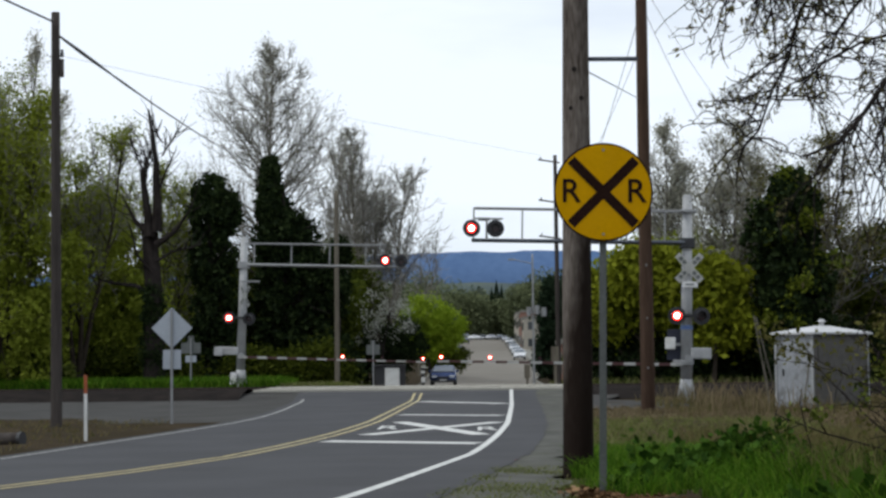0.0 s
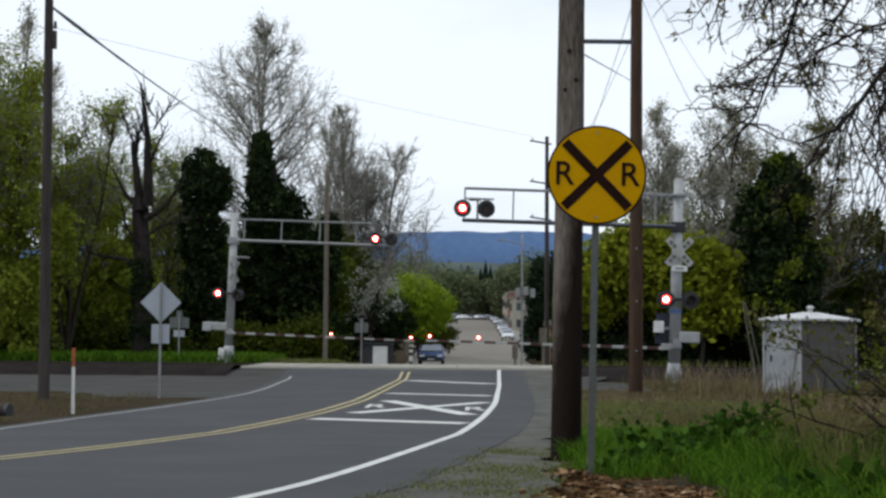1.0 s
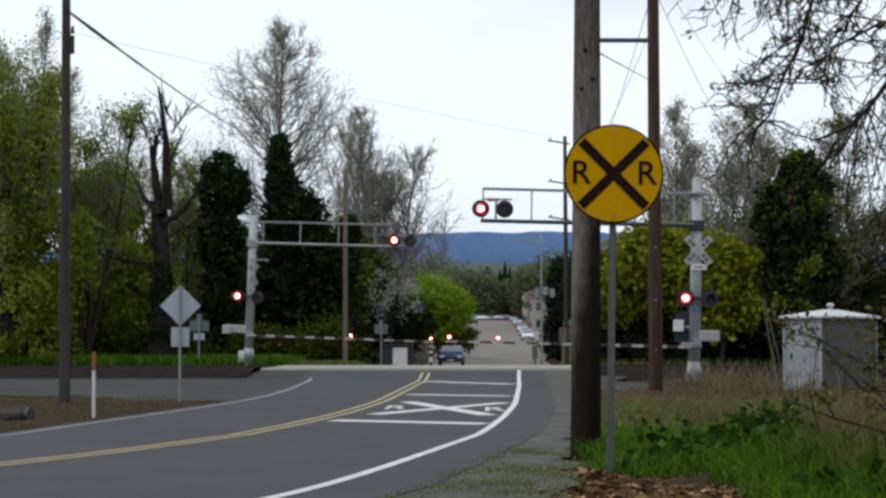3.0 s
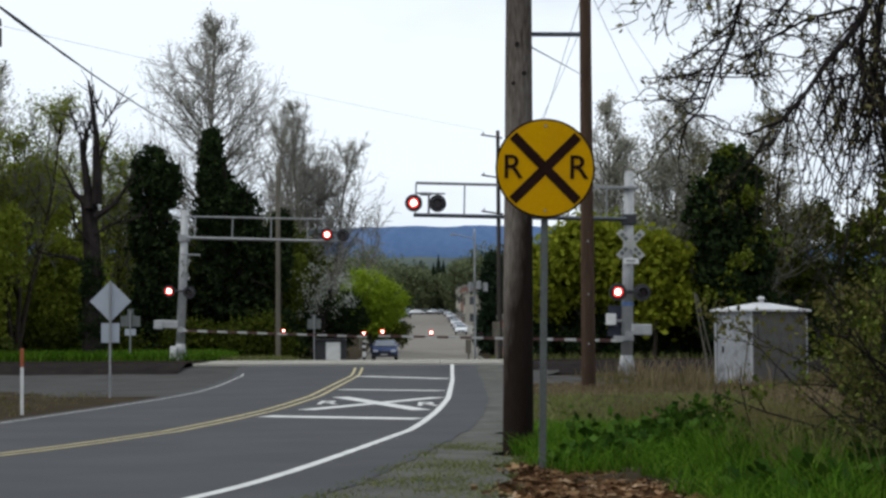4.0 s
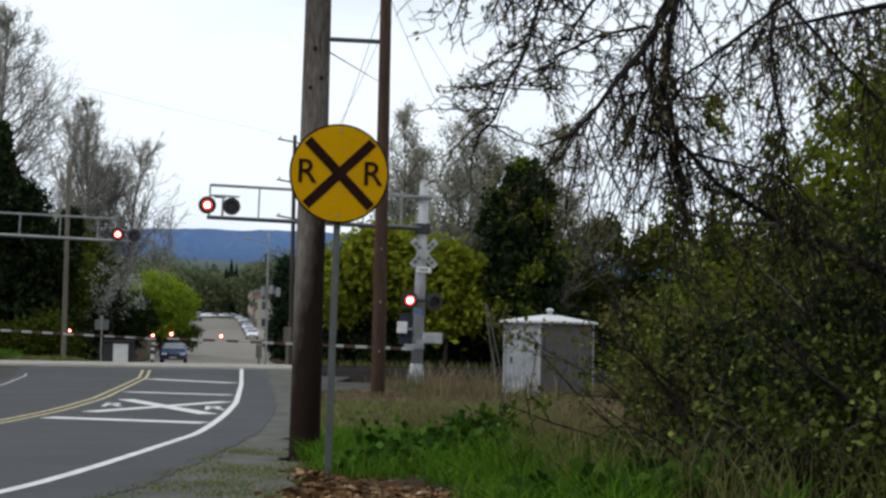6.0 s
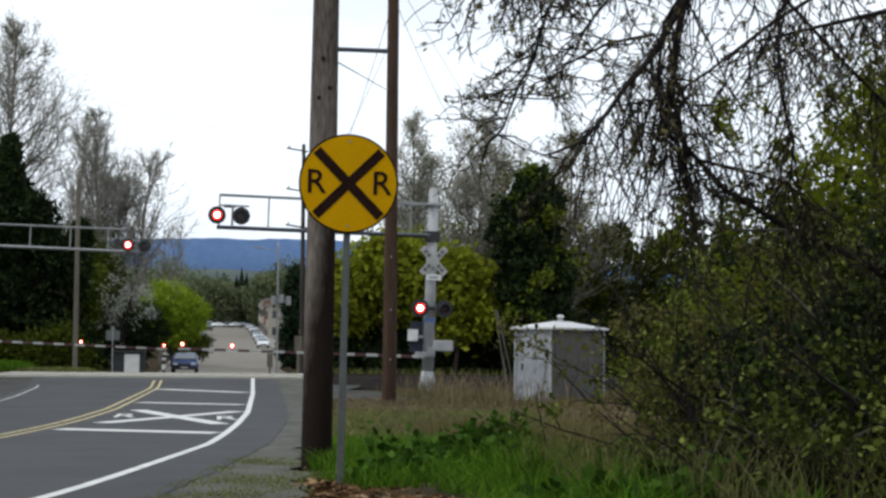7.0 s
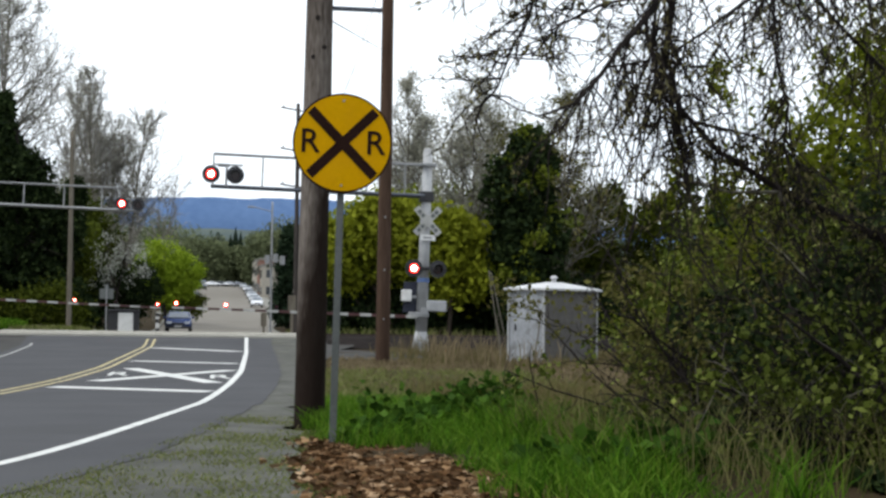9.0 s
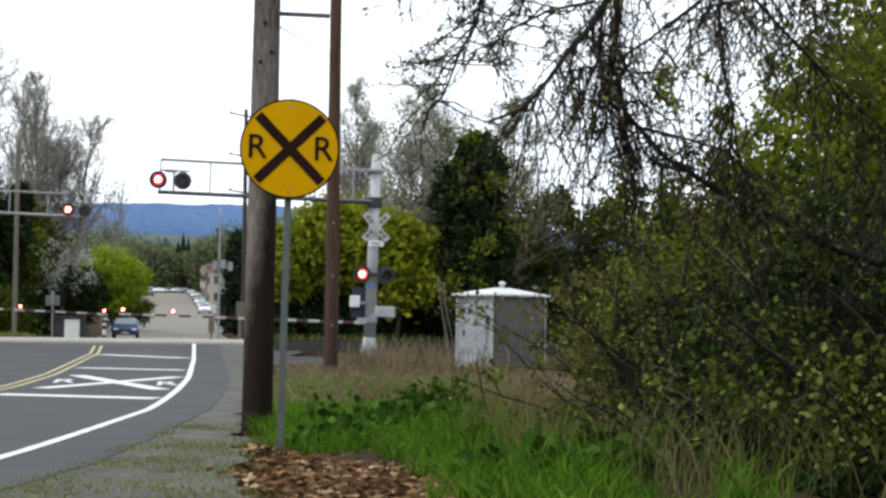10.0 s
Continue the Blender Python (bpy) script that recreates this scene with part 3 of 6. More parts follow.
def painted(name, knots, offset, width, y0, y1, material, label):
    ys = np.arange(y0, y1, 0.4)
    mid = smooth_line(knots, ys) + offset
    ragged = np.array([noise.noise((offset * 9, b * 2.3, 7.0)) * 0.012 for b in ys])
    structure(name, *strip(ys, mid - width / 2 + ragged, mid + width / 2 + ragged, 0.006, 2), material, label)


painted("edge_line", EDGE_RIGHT, 0, 0.135, -6, 71, PAINT_WHITE, "solid white edge line along the curving road")
painted("edge_line", EDGE_LEFT, 0, 0.075, -6, 63.8, BAND_WHITE, "thin white edge line on the opposite side")
painted("centre_line", CENTRE, -0.13, 0.09, -6, 66, PAINT_YELLOW, "double yellow centre line, faded")
painted("centre_line", CENTRE, 0.13, 0.09, -6, 66, PAINT_YELLOW, "double yellow centre line, faded")


def stroke(name, a, b, width, label):
    """A painted bar on the road from a to b."""
    a, b = np.array(a), np.array(b)
    d = (b - a) / np.linalg.norm(b - a)
    s = np.array([-d[1], d[0]]) * width / 2
    f = np.linspace(0, 1, 14)[:, None]
    lo, hi = a + (b - a) * f + s, a + (b - a) * f - s
    xy = np.stack([lo, hi], 1).reshape(-1, 2)
    v = np.column_stack([xy, height(xy[:, 0], xy[:, 1]) + 0.008])
    i = np.arange(13) * 2
    return structure(name, v, np.stack([i, i + 1, i + 3, i + 2], 1), PAINT_WHITE, label)


stroke("road_marking", (-3.1, 32.8), (-0.16, 31.5), 0.62, "white transverse bar across the lane")
stroke("road_marking", (-2.42, 47.5), (0.4, 46.2), 0.62, "white transverse bar across the lane")
stroke("road_marking", (-2.40, 61.4), (0.59, 57.8), 0.75, "white stop line before the crossing")
stroke("road_marking", (-2.5, 35.3), (0.25, 41.6), 0.42, "white painted cross on the asphalt")
x_other = stroke("road_marking", (-2.15, 42.1), (-0.12, 34.9), 0.42, "white painted cross on the asphalt")
x_other.location.z = 0.003


def letter_mesh(text, thick):
    """A flat letter from the built-in font, one unit high, centred, with some thickness."""
    cu = bpy.data.curves.new("letter", "FONT")
    cu.body, cu.align_x, cu.align_y, cu.extrude, cu.offset = text, "CENTER", "CENTER", thick, 0.007
    tmp = new("letter", cu)
    bpy.context.view_layer.update()
    me = bpy.data.meshes.new_from_object(tmp.evaluated_get(bpy.context.evaluated_depsgraph_get()))
    bpy.data.objects.remove(tmp)
    bpy.data.curves.remove(cu)
    return me


for lx, ly in ((-2.25, 38.7), (-0.02, 37.7)):
    me = letter_mesh("R", 0.002)
    me.materials.append(PAINT_WHITE)
    ob = new("road_letter", me)
    ob.matrix_basis = pose(lx, ly, float(height(lx, ly)) + 0.012, 0, 0, 0) @ Matrix.Diagonal((0.85, 2.6, 1, 1))
    tagged(ob, "white letter R painted on the asphalt", kind="structure")


def crossing():
    """Concrete panels in the road between and beside the rails, each a piece of its own."""
    bed = structure("crossing_base", *strip(np.array([66.5, 67.5, 69, 71, 73, 75, 76.8]), np.full(7, -9.3), np.full(7, 3.9), -0.02, 12), ASPHALT_OLD, "asphalt infill of the railway crossing")
    me = bpy.data.meshes.new("panel")
    bm = boxed(-0.6, 0.6, -0.5, 0.5, -0.05, 0.05, 0.015)
    bm.to_mesh(me)
    bm.free()
    me.materials.append(CONCRETE)
    for row, y in enumerate((67.7, 69.55, 71.3, 73.0, 74.75)):
        for k in range(11):
            ob = new("panel", me)
            ob.parent = bed
            ob.matrix_basis = pose(-8.6 + 1.21 * k, y, 0.315) @ Matrix.Diagonal((1, 1.35 if row in (1, 3) else 1.0, 1, 1))


crossing()
RAILS = (68.55, 70.0, 73.0, 74.45)


def railway():
    for x0, x1, side in ((-70, -9.3, "left"), (3.9, 70, "right")):
        xs = np.linspace(x0, x1, 90)
        prof = [(63.6, 0.0), (64.7, 0.22), (66.3, 0.42), (67.6, 0.40), (68.3, 0.25), (77.4, -0.1)]
        v = np.array([(x, y + noise.noise((x * 0.9, y, 0)) * 0.1, z + noise.noise((x * 1.7, y * 2, 3)) * 0.05) for x in xs for y, z in prof])
        i = (np.arange(89)[:, None] * 6 + np.arange(5)[None]).ravel()
        bed = structure("track_bed", v, np.stack([i, i + 6, i + 7, i + 1], 1), BALLAST, "near-black ballast bed of the railway")
        me = bpy.data.meshes.new("sleeper")
        bm = boxed(-0.11, 0.11, -1.3, 1.3, -0.09, 0.09, 0.012)
        bm.to_mesh(me)
        bm.free()
        me.materials.append(POLE_DARK)
        span = np.arange(max(x0, -34), min(x1, 34), 0.62)
        for y in (69.27, 73.72):
            for x in span:
                ob = new("sleeper", me)
                ob.parent = bed
                ob.matrix_basis = pose(x, y, 0.125, 0, 0, x * 37 % 3 - 1)
    for y in RAILS:
        bm = bmesh.new()
        box(bm, -70, 70, y - 0.07, y + 0.07, 0.212, 0.232)
        box(bm, -70, 70, y - 0.012, y + 0.012, 0.232, 0.33)
        box(bm, -70, 70, y - 0.036, y + 0.036, 0.33, 0.37)
        tagged(part("rail", bm, RUST, None, "brown rusted steel rail"), kind="structure")


railway()


def hills():
    rng = np.random.default_rng(5)
    xs = np.linspace(-2600, 2600, 260)
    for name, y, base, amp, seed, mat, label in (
            ("backdrop_ridge", 4200, 245, 22, 1.0, HILL, "wooded ridge coloured blue for haze, far behind the town"),
            ("backdrop_foothill", 3000, 128, 34, 3.0, HILL_NEAR, "nearer wooded hill below the ridge, tinted blue-green for haze"),
            ("backdrop_woods", 1500, 66, 20, 6.0, HILL_MID, "woods on the rising ground, tinted grey-green for haze")):
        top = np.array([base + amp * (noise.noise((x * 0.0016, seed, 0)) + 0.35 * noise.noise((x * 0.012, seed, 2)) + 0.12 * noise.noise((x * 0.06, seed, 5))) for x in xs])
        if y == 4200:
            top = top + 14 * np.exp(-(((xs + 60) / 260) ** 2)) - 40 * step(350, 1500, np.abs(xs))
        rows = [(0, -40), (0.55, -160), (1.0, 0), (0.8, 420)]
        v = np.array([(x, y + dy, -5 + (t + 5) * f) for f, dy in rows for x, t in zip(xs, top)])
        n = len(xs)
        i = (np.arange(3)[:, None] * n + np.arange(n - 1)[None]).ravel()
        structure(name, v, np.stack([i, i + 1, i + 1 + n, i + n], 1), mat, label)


hills()

# ---- the advance warning sign ----
def warning_sign():
    s = thing("railroad_sign", 1.14, 17.0, float(height(1.1, 17)), "round yellow railroad warning sign with black cross on a steel post", "sign", lean=(0, 0.9))
    zc = 2.988
    post = bmesh.new()
    box(post, -0.03, 0.03, 0.03, 0.036, -0.3, 3.3)
    box(post, -0.034, -0.028, 0.03, 0.065, -0.3, 3.3)
    box(post, 0.028, 0.034, 0.03, 0.065, -0.3, 3.3)
    part("post", post, POST_GREY, s, "grey galvanised channel post")
    plate = part("plate", disc(bmesh.new(), (0, 0, zc), 0.493, 0.006, 64), SIGN_BLACK, s, "black rim of the round plate")
    part("face", disc(bmesh.new(), (0, -0.006, zc), 0.474, 0.004, 64), SIGN_YELLOW, s, "yellow reflective face")
    for sg in (-1, 1):
        bm = boxed(-0.455, 0.455, -0.0015, 0.0015, -0.048, 0.048)
        bmesh.ops.transform(bm, matrix=pose(0, -0.010 - 0.001 * (sg > 0), zc, 0, 45 * sg, 0), verts=bm.verts)
        part("cross_bar", bm, SIGN_BLACK, s, "black diagonal bar")
        me = letter_mesh("R", 0.002)
        me.materials.append(SIGN_BLACK)
        ob = new("letter", me)
        ob.parent = s
        ob.matrix_basis = pose(0.325 * sg, -0.012, zc, 90, 0, 0) @ Matrix.Diagonal((0.335, 0.335, 1, 1))
        tagged(ob, "black letter R")
    for z in (zc - 0.42, zc + 0.42):
        part("bolt", disc(bmesh.new(), (0, -0.011, z), 0.012, 0.008, 8), ALU, s)


warning_sign()


def pole(name, x, y, z, h, r0, r1, mat, label, lean=(0, 0), sides=18, seed=1, category="utility pole"):
    """A wooden pole with a slightly irregular outline."""
    p = thing(name, x, y, z, label, category, "poles along the road" if name == "utility_pole" else "", lean=lean)
    rings = 26
    v, f = [], []
    for k in range(rings):
        t = k / (rings - 1)
        for j in range(sides):
            a = 2 * math.pi * j / sides
            rr = (r0 + (r1 - r0) * t) * (1 + 0.035 * noise.noise((math.cos(a) * 2 + seed, math.sin(a) * 2, t * h * 0.6)))
            v.append((rr * math.cos(a), rr * math.sin(a), -0.4 + t * (h + 0.4)))
    for k in range(rings - 1):
        for j in range(sides):
            f.append((k * sides + j, k * sides + (j + 1) % sides, (k + 1) * sides + (j + 1) % sides, (k + 1) * sides + j))
    f.append(tuple((rings - 1) * sides + j for j in range(sides)))
    link_mesh("shaft", v, f, mat, p, "", True)
    return p


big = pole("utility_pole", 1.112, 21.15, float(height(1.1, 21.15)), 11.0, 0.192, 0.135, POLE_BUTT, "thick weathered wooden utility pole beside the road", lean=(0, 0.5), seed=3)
part("standoff_arm", boxed(0.13, 0.77, -0.03, 0.03, 5.105, 5.155, 0.008), ALU_DARK, big, "steel standoff arm")
for z, a, r in ((4.62, 0.4, 0.03), (4.5, -0.5, 0.026), (3.1, 0.2, 0.03), (4.98, -0.2, 0.03)):
    part("knot", disc(bmesh.new(), (0.15 * math.sin(a), -0.165 * math.cos(a), z), r, 0.03, 10), BARK_DARK, big, "dark knot in the wood")
second = pole("utility_pole", 4.54, 48.7, 0.0, 14.5, 0.205, 0.15, POLE_BROWN, "brown wooden utility pole near the crossing", seed=8)
for z in (1.2, 2.6, 4.1):
    part("ground_wire_clip", boxed(-0.02, 0.02, -0.215, -0.18, z, z + 0.05), ALU, second)
leftp = pole("utility_pole", -10.385, 41.2, 0.0, 10.1, 0.14, 0.10, POLE_DARK, "tall dark brown utility pole on the dirt verge", lean=(0, -0.35), seed=5)
part("insulator_bracket", boxed(0.10, 0.2, -0.04, 0.04, 8.5, 8.95, 0.01), POLE_DARK, leftp, "dark bracket")
part("insulator", rodded((0.16, 0, 9.0), (0.16, 0, 9.18), 0.05, 0.03, 10), CABLE, leftp)
greyp = pole("utility_pole", -7.7, 88, float(height(-7.7, 88)), 10.1, 0.135, 0.10, POLE_GREY, "slim pale grey wooden pole beyond the tracks", seed=9)
farp = pole("utility_pole", 3.95, 95, float(height(3.95, 95)), 12.9, 0.14, 0.10, POLE_DARK, "dark utility pole with short crossarms by the street", lean=(0, -0.2), seed=11)
for z in (12.55, 10.3, 8.3):
    part("crossarm", rodded((-0.95, -0.2, z + 0.1), (0.25, 0.1, z - 0.06), 0.045, 0.045, 6), POLE_DARK, farp, "dark timber crossarm")
    part("insulator", rodded((-0.8, -0.16, z + 0.09), (-0.8, -0.16, z + 0.27), 0.05, 0.03, 8), ALU, farp)
lampp = pole("street_lamp_pole", 3.3, 122, float(height(3.3, 122)), 9.3, 0.09, 0.06, ALU, "thin grey street lamp pole", category="street lamp", seed=12)
part("lamp_arm", rodded((0, 0, 8.6), (-1.3, -0.3, 8.9), 0.035, 0.03, 6), ALU, lampp)
for k, (dx, z) in enumerate(((-0.3, 4.9), (0.28, 5.0), (0.75, 4.85))):
    part("transformer_can", rodded((dx, -0.2, z), (dx, -0.2, z + 0.62), 0.17, 0.17, 12), ALU, lampp, "pale grey transformer can")
part("can_bracket", boxed(-0.5, 0.95, -0.08, 0.0, 5.1, 5.18), ALU, lampp)
part("lamp_head", boxed(-1.75, -1.25, -0.42, -0.22, 8.84, 8.96, 0.03), ALU, lampp)


def cable(name, a, b, sag, r, label, bumps=()):
    """A hanging cable between two points."""
    a, b = Vector(a), Vector(b)
    pts = [a.lerp(b, k / 24) - Vector((0, 0, sag * 4 * (k / 24) * (1 - k / 24))) for k in range(25)]
    radii = np.full(25, r)
    for k, w in bumps:
        radii[k] = w
    ob = link_mesh(name, *hose(pts, radii), CABLE, None, label, True)
    return tagged(ob, category="cable")


cable("overhead_cable", (-10.33, 41.2, 9.5), (-15.6, 112, 14.6), 0.25, 0.028, "black overhead cable with a splice near the pole", ((1, 0.05), (2, 0.045), (4, 0.04)))
cable("overhead_cable", (-10.45, 41.2, 9.85), (-16.5, 30, 12.5), 0.2, 0.025, "black overhead cable running off above the road")
cable("overhead_wire", (-10.2, 41.2, 9.0), (3.1, 95, 12.75), 0.1, 0.005, "thin dark wire across the sky")
cable("overhead_wire", (4.45, 48.7, 11.2), (4.7, 94.8, 8.35), 0.3, 0.010, "thin dark wire from pole to pole")
cable("overhead_wire", (4.4, 48.7, 10.2), (4.5, 95.2, 10.4), 0.5, 0.008, "thin dark wire from pole to pole")
cable("guy_wire", (1.32, 21.15, 5.10), (4.42, 48.7, 8.9), 0.0, 0.009, "thin guy wire between two poles")
cable("overhead_wire", (4.6, 48.7, 11.5), (11.6, 76, 9.0), 0.6, 0.009, "thin dark wire sagging down to the trees")
cable("overhead_wire", (4.6, 48.7, 12.2), (13.2, 76, 9.6), 0.6, 0.007, "thin dark wire sagging down to the trees")


# ---- crossing signals ----
def lamp_unit(parent, x, y, z, lit, r=0.30, back=False):
    """A round black backing disc with hood and red lens, facing -y."""
    head = part("signal_head", disc(bmesh.new(), (x, y, z), r, 0.03, 26), BLACK, parent, "round black backing disc")
    part("housing", rodded((x, y + 0.02, z), (x, y + 0.24, z), 0.17, 0.13, 14), BLACK, head)
    part("lens", disc(bmesh.new(), (x, y - 0.03, z), 0.155, 0.04, 22), LAMP_ON if lit else LAMP_OFF, head, "lit red lens" if lit else "dark red lens, unlit")
    if lit:
        part("bulb", disc(bmesh.new(), (x, y - 0.055, z), 0.095, 0.012, 18), LAMP_CORE, head, "bright bulb glow")
    n, v, f = 12, [], []
    for j in range(n + 1):
        a = math.pi * (-0.12 + 1.24 * j / n)
        for yy, k in ((y - 0.02, 1.0), (y - 0.30, 0.94)):
            for rr in (0.185, 0.175):
                v.append((x + rr * k * math.cos(a), yy + 0.12 * max(0, -math.sin(a)) * (yy < y - 0.1), z + rr * k * math.sin(a)))
    for j in range(n):
        p, q = j * 4, j * 4 + 4
        f += [(p, q, q + 2, p + 2), (p + 1, p + 3, q + 3, q + 1), (p + 2, q + 2, q + 3, p + 3), (p, p + 1, q + 1, q)]
    link_mesh("hood", v, f, BLACK, head)
    return head


def gate_arm(parent, x0, x1, y, z0, z1, lights, stripes=15):
    """A tapering gate arm in red and white bands, each band a piece, with small lamps on top."""
    arm = part("gate_arm", rodded((x0, y, z0), (x1, y, z1), 0.035, 0.022, 6), ALU, parent, "slim metal core of the lowered gate arm")
    for k in range(stripes):
        a, b = k / stripes, (k + 1) / stripes
        hh = 0.052 - 0.018 * a
        bm = boxed(-0.5, 0.5, -0.03, 0.03, -hh, hh, 0.0)
        xa, xb = x0 + (x1 - x0) * a, x0 + (x1 - x0) * b
        za, zb = z0 + (z1 - z0) * a, z0 + (z1 - z0) * b
        for vv in bm.verts:
            t = vv.co.x + 0.5
            vv.co = Vector((xa + (xb - xa) * t, y + vv.co.y, za + (zb - za) * t + vv.co.z))
        part("band", bm, RED if k % 2 else BAND_WHITE, arm, "red reflective band" if k % 2 else "white reflective band")
    for t, lit in lights:
        x, z = x0 + (x1 - x0) * t, z0 + (z1 - z0) * t
        lamp = part("arm_lamp", rodded((x, y, z + 0.05), (x, y, z + 0.17), 0.05, 0.05, 8), BLACK, arm, "small lamp on the gate arm")
        part("arm_lens", disc(bmesh.new(), (x, y - 0.05, z + 0.15), 0.065, 0.05, 12), LAMP_ON if lit else LAMP_OFF, lamp, "lit red lens" if lit else "dark red lens, unlit")
        if lit:
            part("arm_bulb", disc(bmesh.new(), (x, y - 0.08, z + 0.15), 0.034, 0.012, 12), LAMP_CORE, lamp)
    return arm


def crossbuck(parent, x, y, z, size=1.22, w=0.23, edge=SILVER, turn=0):
    for sg in (-1, 1):
        bm = boxed(-size / 2, size / 2, -0.004, 0.004, -w / 2, w / 2)
        bmesh.ops.transform(bm, matrix=pose(x, y - 0.012 * (sg > 0), z, 0, 47 * sg, turn), verts=bm.verts)
        blade = part("crossbuck_blade", bm, BAND_WHITE, parent, "white crossbuck blade")
        for k in range(6):
            if abs(k - 2.5) < 0.8:
                continue
            u = (k - 2.5) * size / 7.2
            bm = boxed(u - 0.065, u + 0.065, -0.003, 0.003, -0.062, 0.062)
            bmesh.ops.transform(bm, matrix=pose(x, y - 0.012 * (sg > 0) - 0.008, z, 0, 47 * sg, turn), verts=bm.verts)
            part("lettering_bar", bm, POST_GREY, blade, "grey unreadable lettering")


def mast_right():
    m = thing("crossing_signal", 6.80, 59, 0.02, "silver cantilever railroad signal mast with lit red lamps and gate", "crossing signal", lean=(0, 1.4))
    part("base_flange", rodded((0, 0, -0.3), (0, 0, 0.12), 0.40, 0.34, 16), ALU, m)
    part("base_cone", rodded((0, 0, 0.12), (0, 0, 0.75), 0.31, 0.20, 18), SILVER, m, "flared silver foot", True)
    part("mast", rodded((0, 0, 0.7), (0, 0, 7.0), 0.205, 0.165, 20), SILVER, m, "silver painted tubular mast", True)
    part("mast_cap", rodded((0, 0, 7.0), (0, 0, 7.06), 0.175, 0.10, 18), SILVER, m)
    part("arm_clamp", boxed(-0.24, 0.24, -0.26, 0.26, 5.20, 5.56, 0.03), BLACK, m, "dark clamp that holds the arm")
    part("upper_clamp", boxed(-0.25, 0.3, -0.24, 0.24, 6.42, 6.54, 0.02), ALU, m)
    part("blue_band", rodded((0, 0, 2.42), (0, 0, 2.56), 0.207, 0.206, 18), BLUE_TAPE, m, "faded blue band")
    for yy in (-0.24, 0.24):
        part("arm_beam", rodded((-0.1, yy, 5.40), (-7.42, yy * 0.8, 5.40), 0.065, 0.055, 10), ALU_DARK, m, "dark lower cantilever tube")
    part("walkway", boxed(-7.4, -0.2, -0.2, 0.2, 5.41, 5.44), ALU_DARK, m, "grating walkway")
    part("hand_rail", rodded((-0.1, -0.28, 6.48), (-7.35, -0.26, 6.51), 0.028, 0.028, 8), ALU, m, "thin handrail")
    part("hand_rail", rodded((-0.1, 0.28, 6.48), (-7.35, 0.26, 6.51), 0.028, 0.028, 8), ALU, m, "thin handrail")
    for k, x in enumerate((-7.35, -5.68, -3.9, -2.1, -0.8)):
        part("rail_post", rodded((x, -0.27, 5.40), (x, -0.27, 6.50), 0.028, 0.028, 8), ALU, m)
    part("signal_bracket", rodded((-7.35, -0.3, 6.13), (-6.35, -0.3, 6.13), 0.035, 0.035, 8), ALU, m)
    part("signal_stem", rodded((-6.9, -0.3, 5.4), (-6.9, -0.3, 6.13), 0.04, 0.04, 8), ALU, m)
    lamp_unit(m, -7.42, -0.34, 5.79, True)
    lamp_unit(m, -6.60, -0.34, 5.79, False)
    part("junction_box", boxed(-7.2, -6.8, -0.32, -0.2, 6.06, 6.17, 0.02), BLACK, m)
    crossbuck(m, 0.05, -0.26, 4.53)
    part("track_count_plate", boxed(-0.20, 0.34, -0.24, -0.225, 3.86, 4.06), WHITE, m, "small white plate under the crossbuck")
    part("track_count_bar", boxed(-0.08, 0.22, -0.246, -0.24, 3.92, 4.0), ALU, m, "grey unreadable lettering")
    part("lamp_crossarm", rodded((-0.62, -0.22, 2.9), (0.62, -0.22, 2.9), 0.045, 0.045, 8), BLACK, m)
    lamp_unit(m, -0.38, -0.36, 2.88, True)
    lamp_unit(m, 0.45, -0.36, 2.88, False)
    part("backing_panel", boxed(-0.66, -0.20, 0.03, 0.06, 1.36, 2.42, 0.01), NAVY, m, "dark navy backing panel")
    part("white_box", boxed(-0.74, -0.40, -0.2, 0.02, 1.74, 2.14, 0.03), WHITE, m, "small white signal box")
    part("box_bracket", boxed(-0.45, -0.1, -0.06, 0.0, 1.85, 1.95), ALU, m)
    part("gate_mechanism", boxed(0.12, 0.82, -0.28, 0.12, 1.42, 1.80, 0.05), SILVER, m, "grey gate drive housing")
    part("gate_yoke", boxed(-0.5, 0.2, -0.36, -0.26, 1.2, 1.38, 0.03), ALU, m)
    part("gate_pivot", rodded((0.05, -0.4, 1.42), (0.05, -0.1, 1.42), 0.13, 0.13, 14), ALU, m)
    gate_arm(m, -0.2, -8.52, -0.42, 1.22, 1.22, ((0.985, True), (0.785, True), (0.58, False)), 21)
    return m


mast_right()


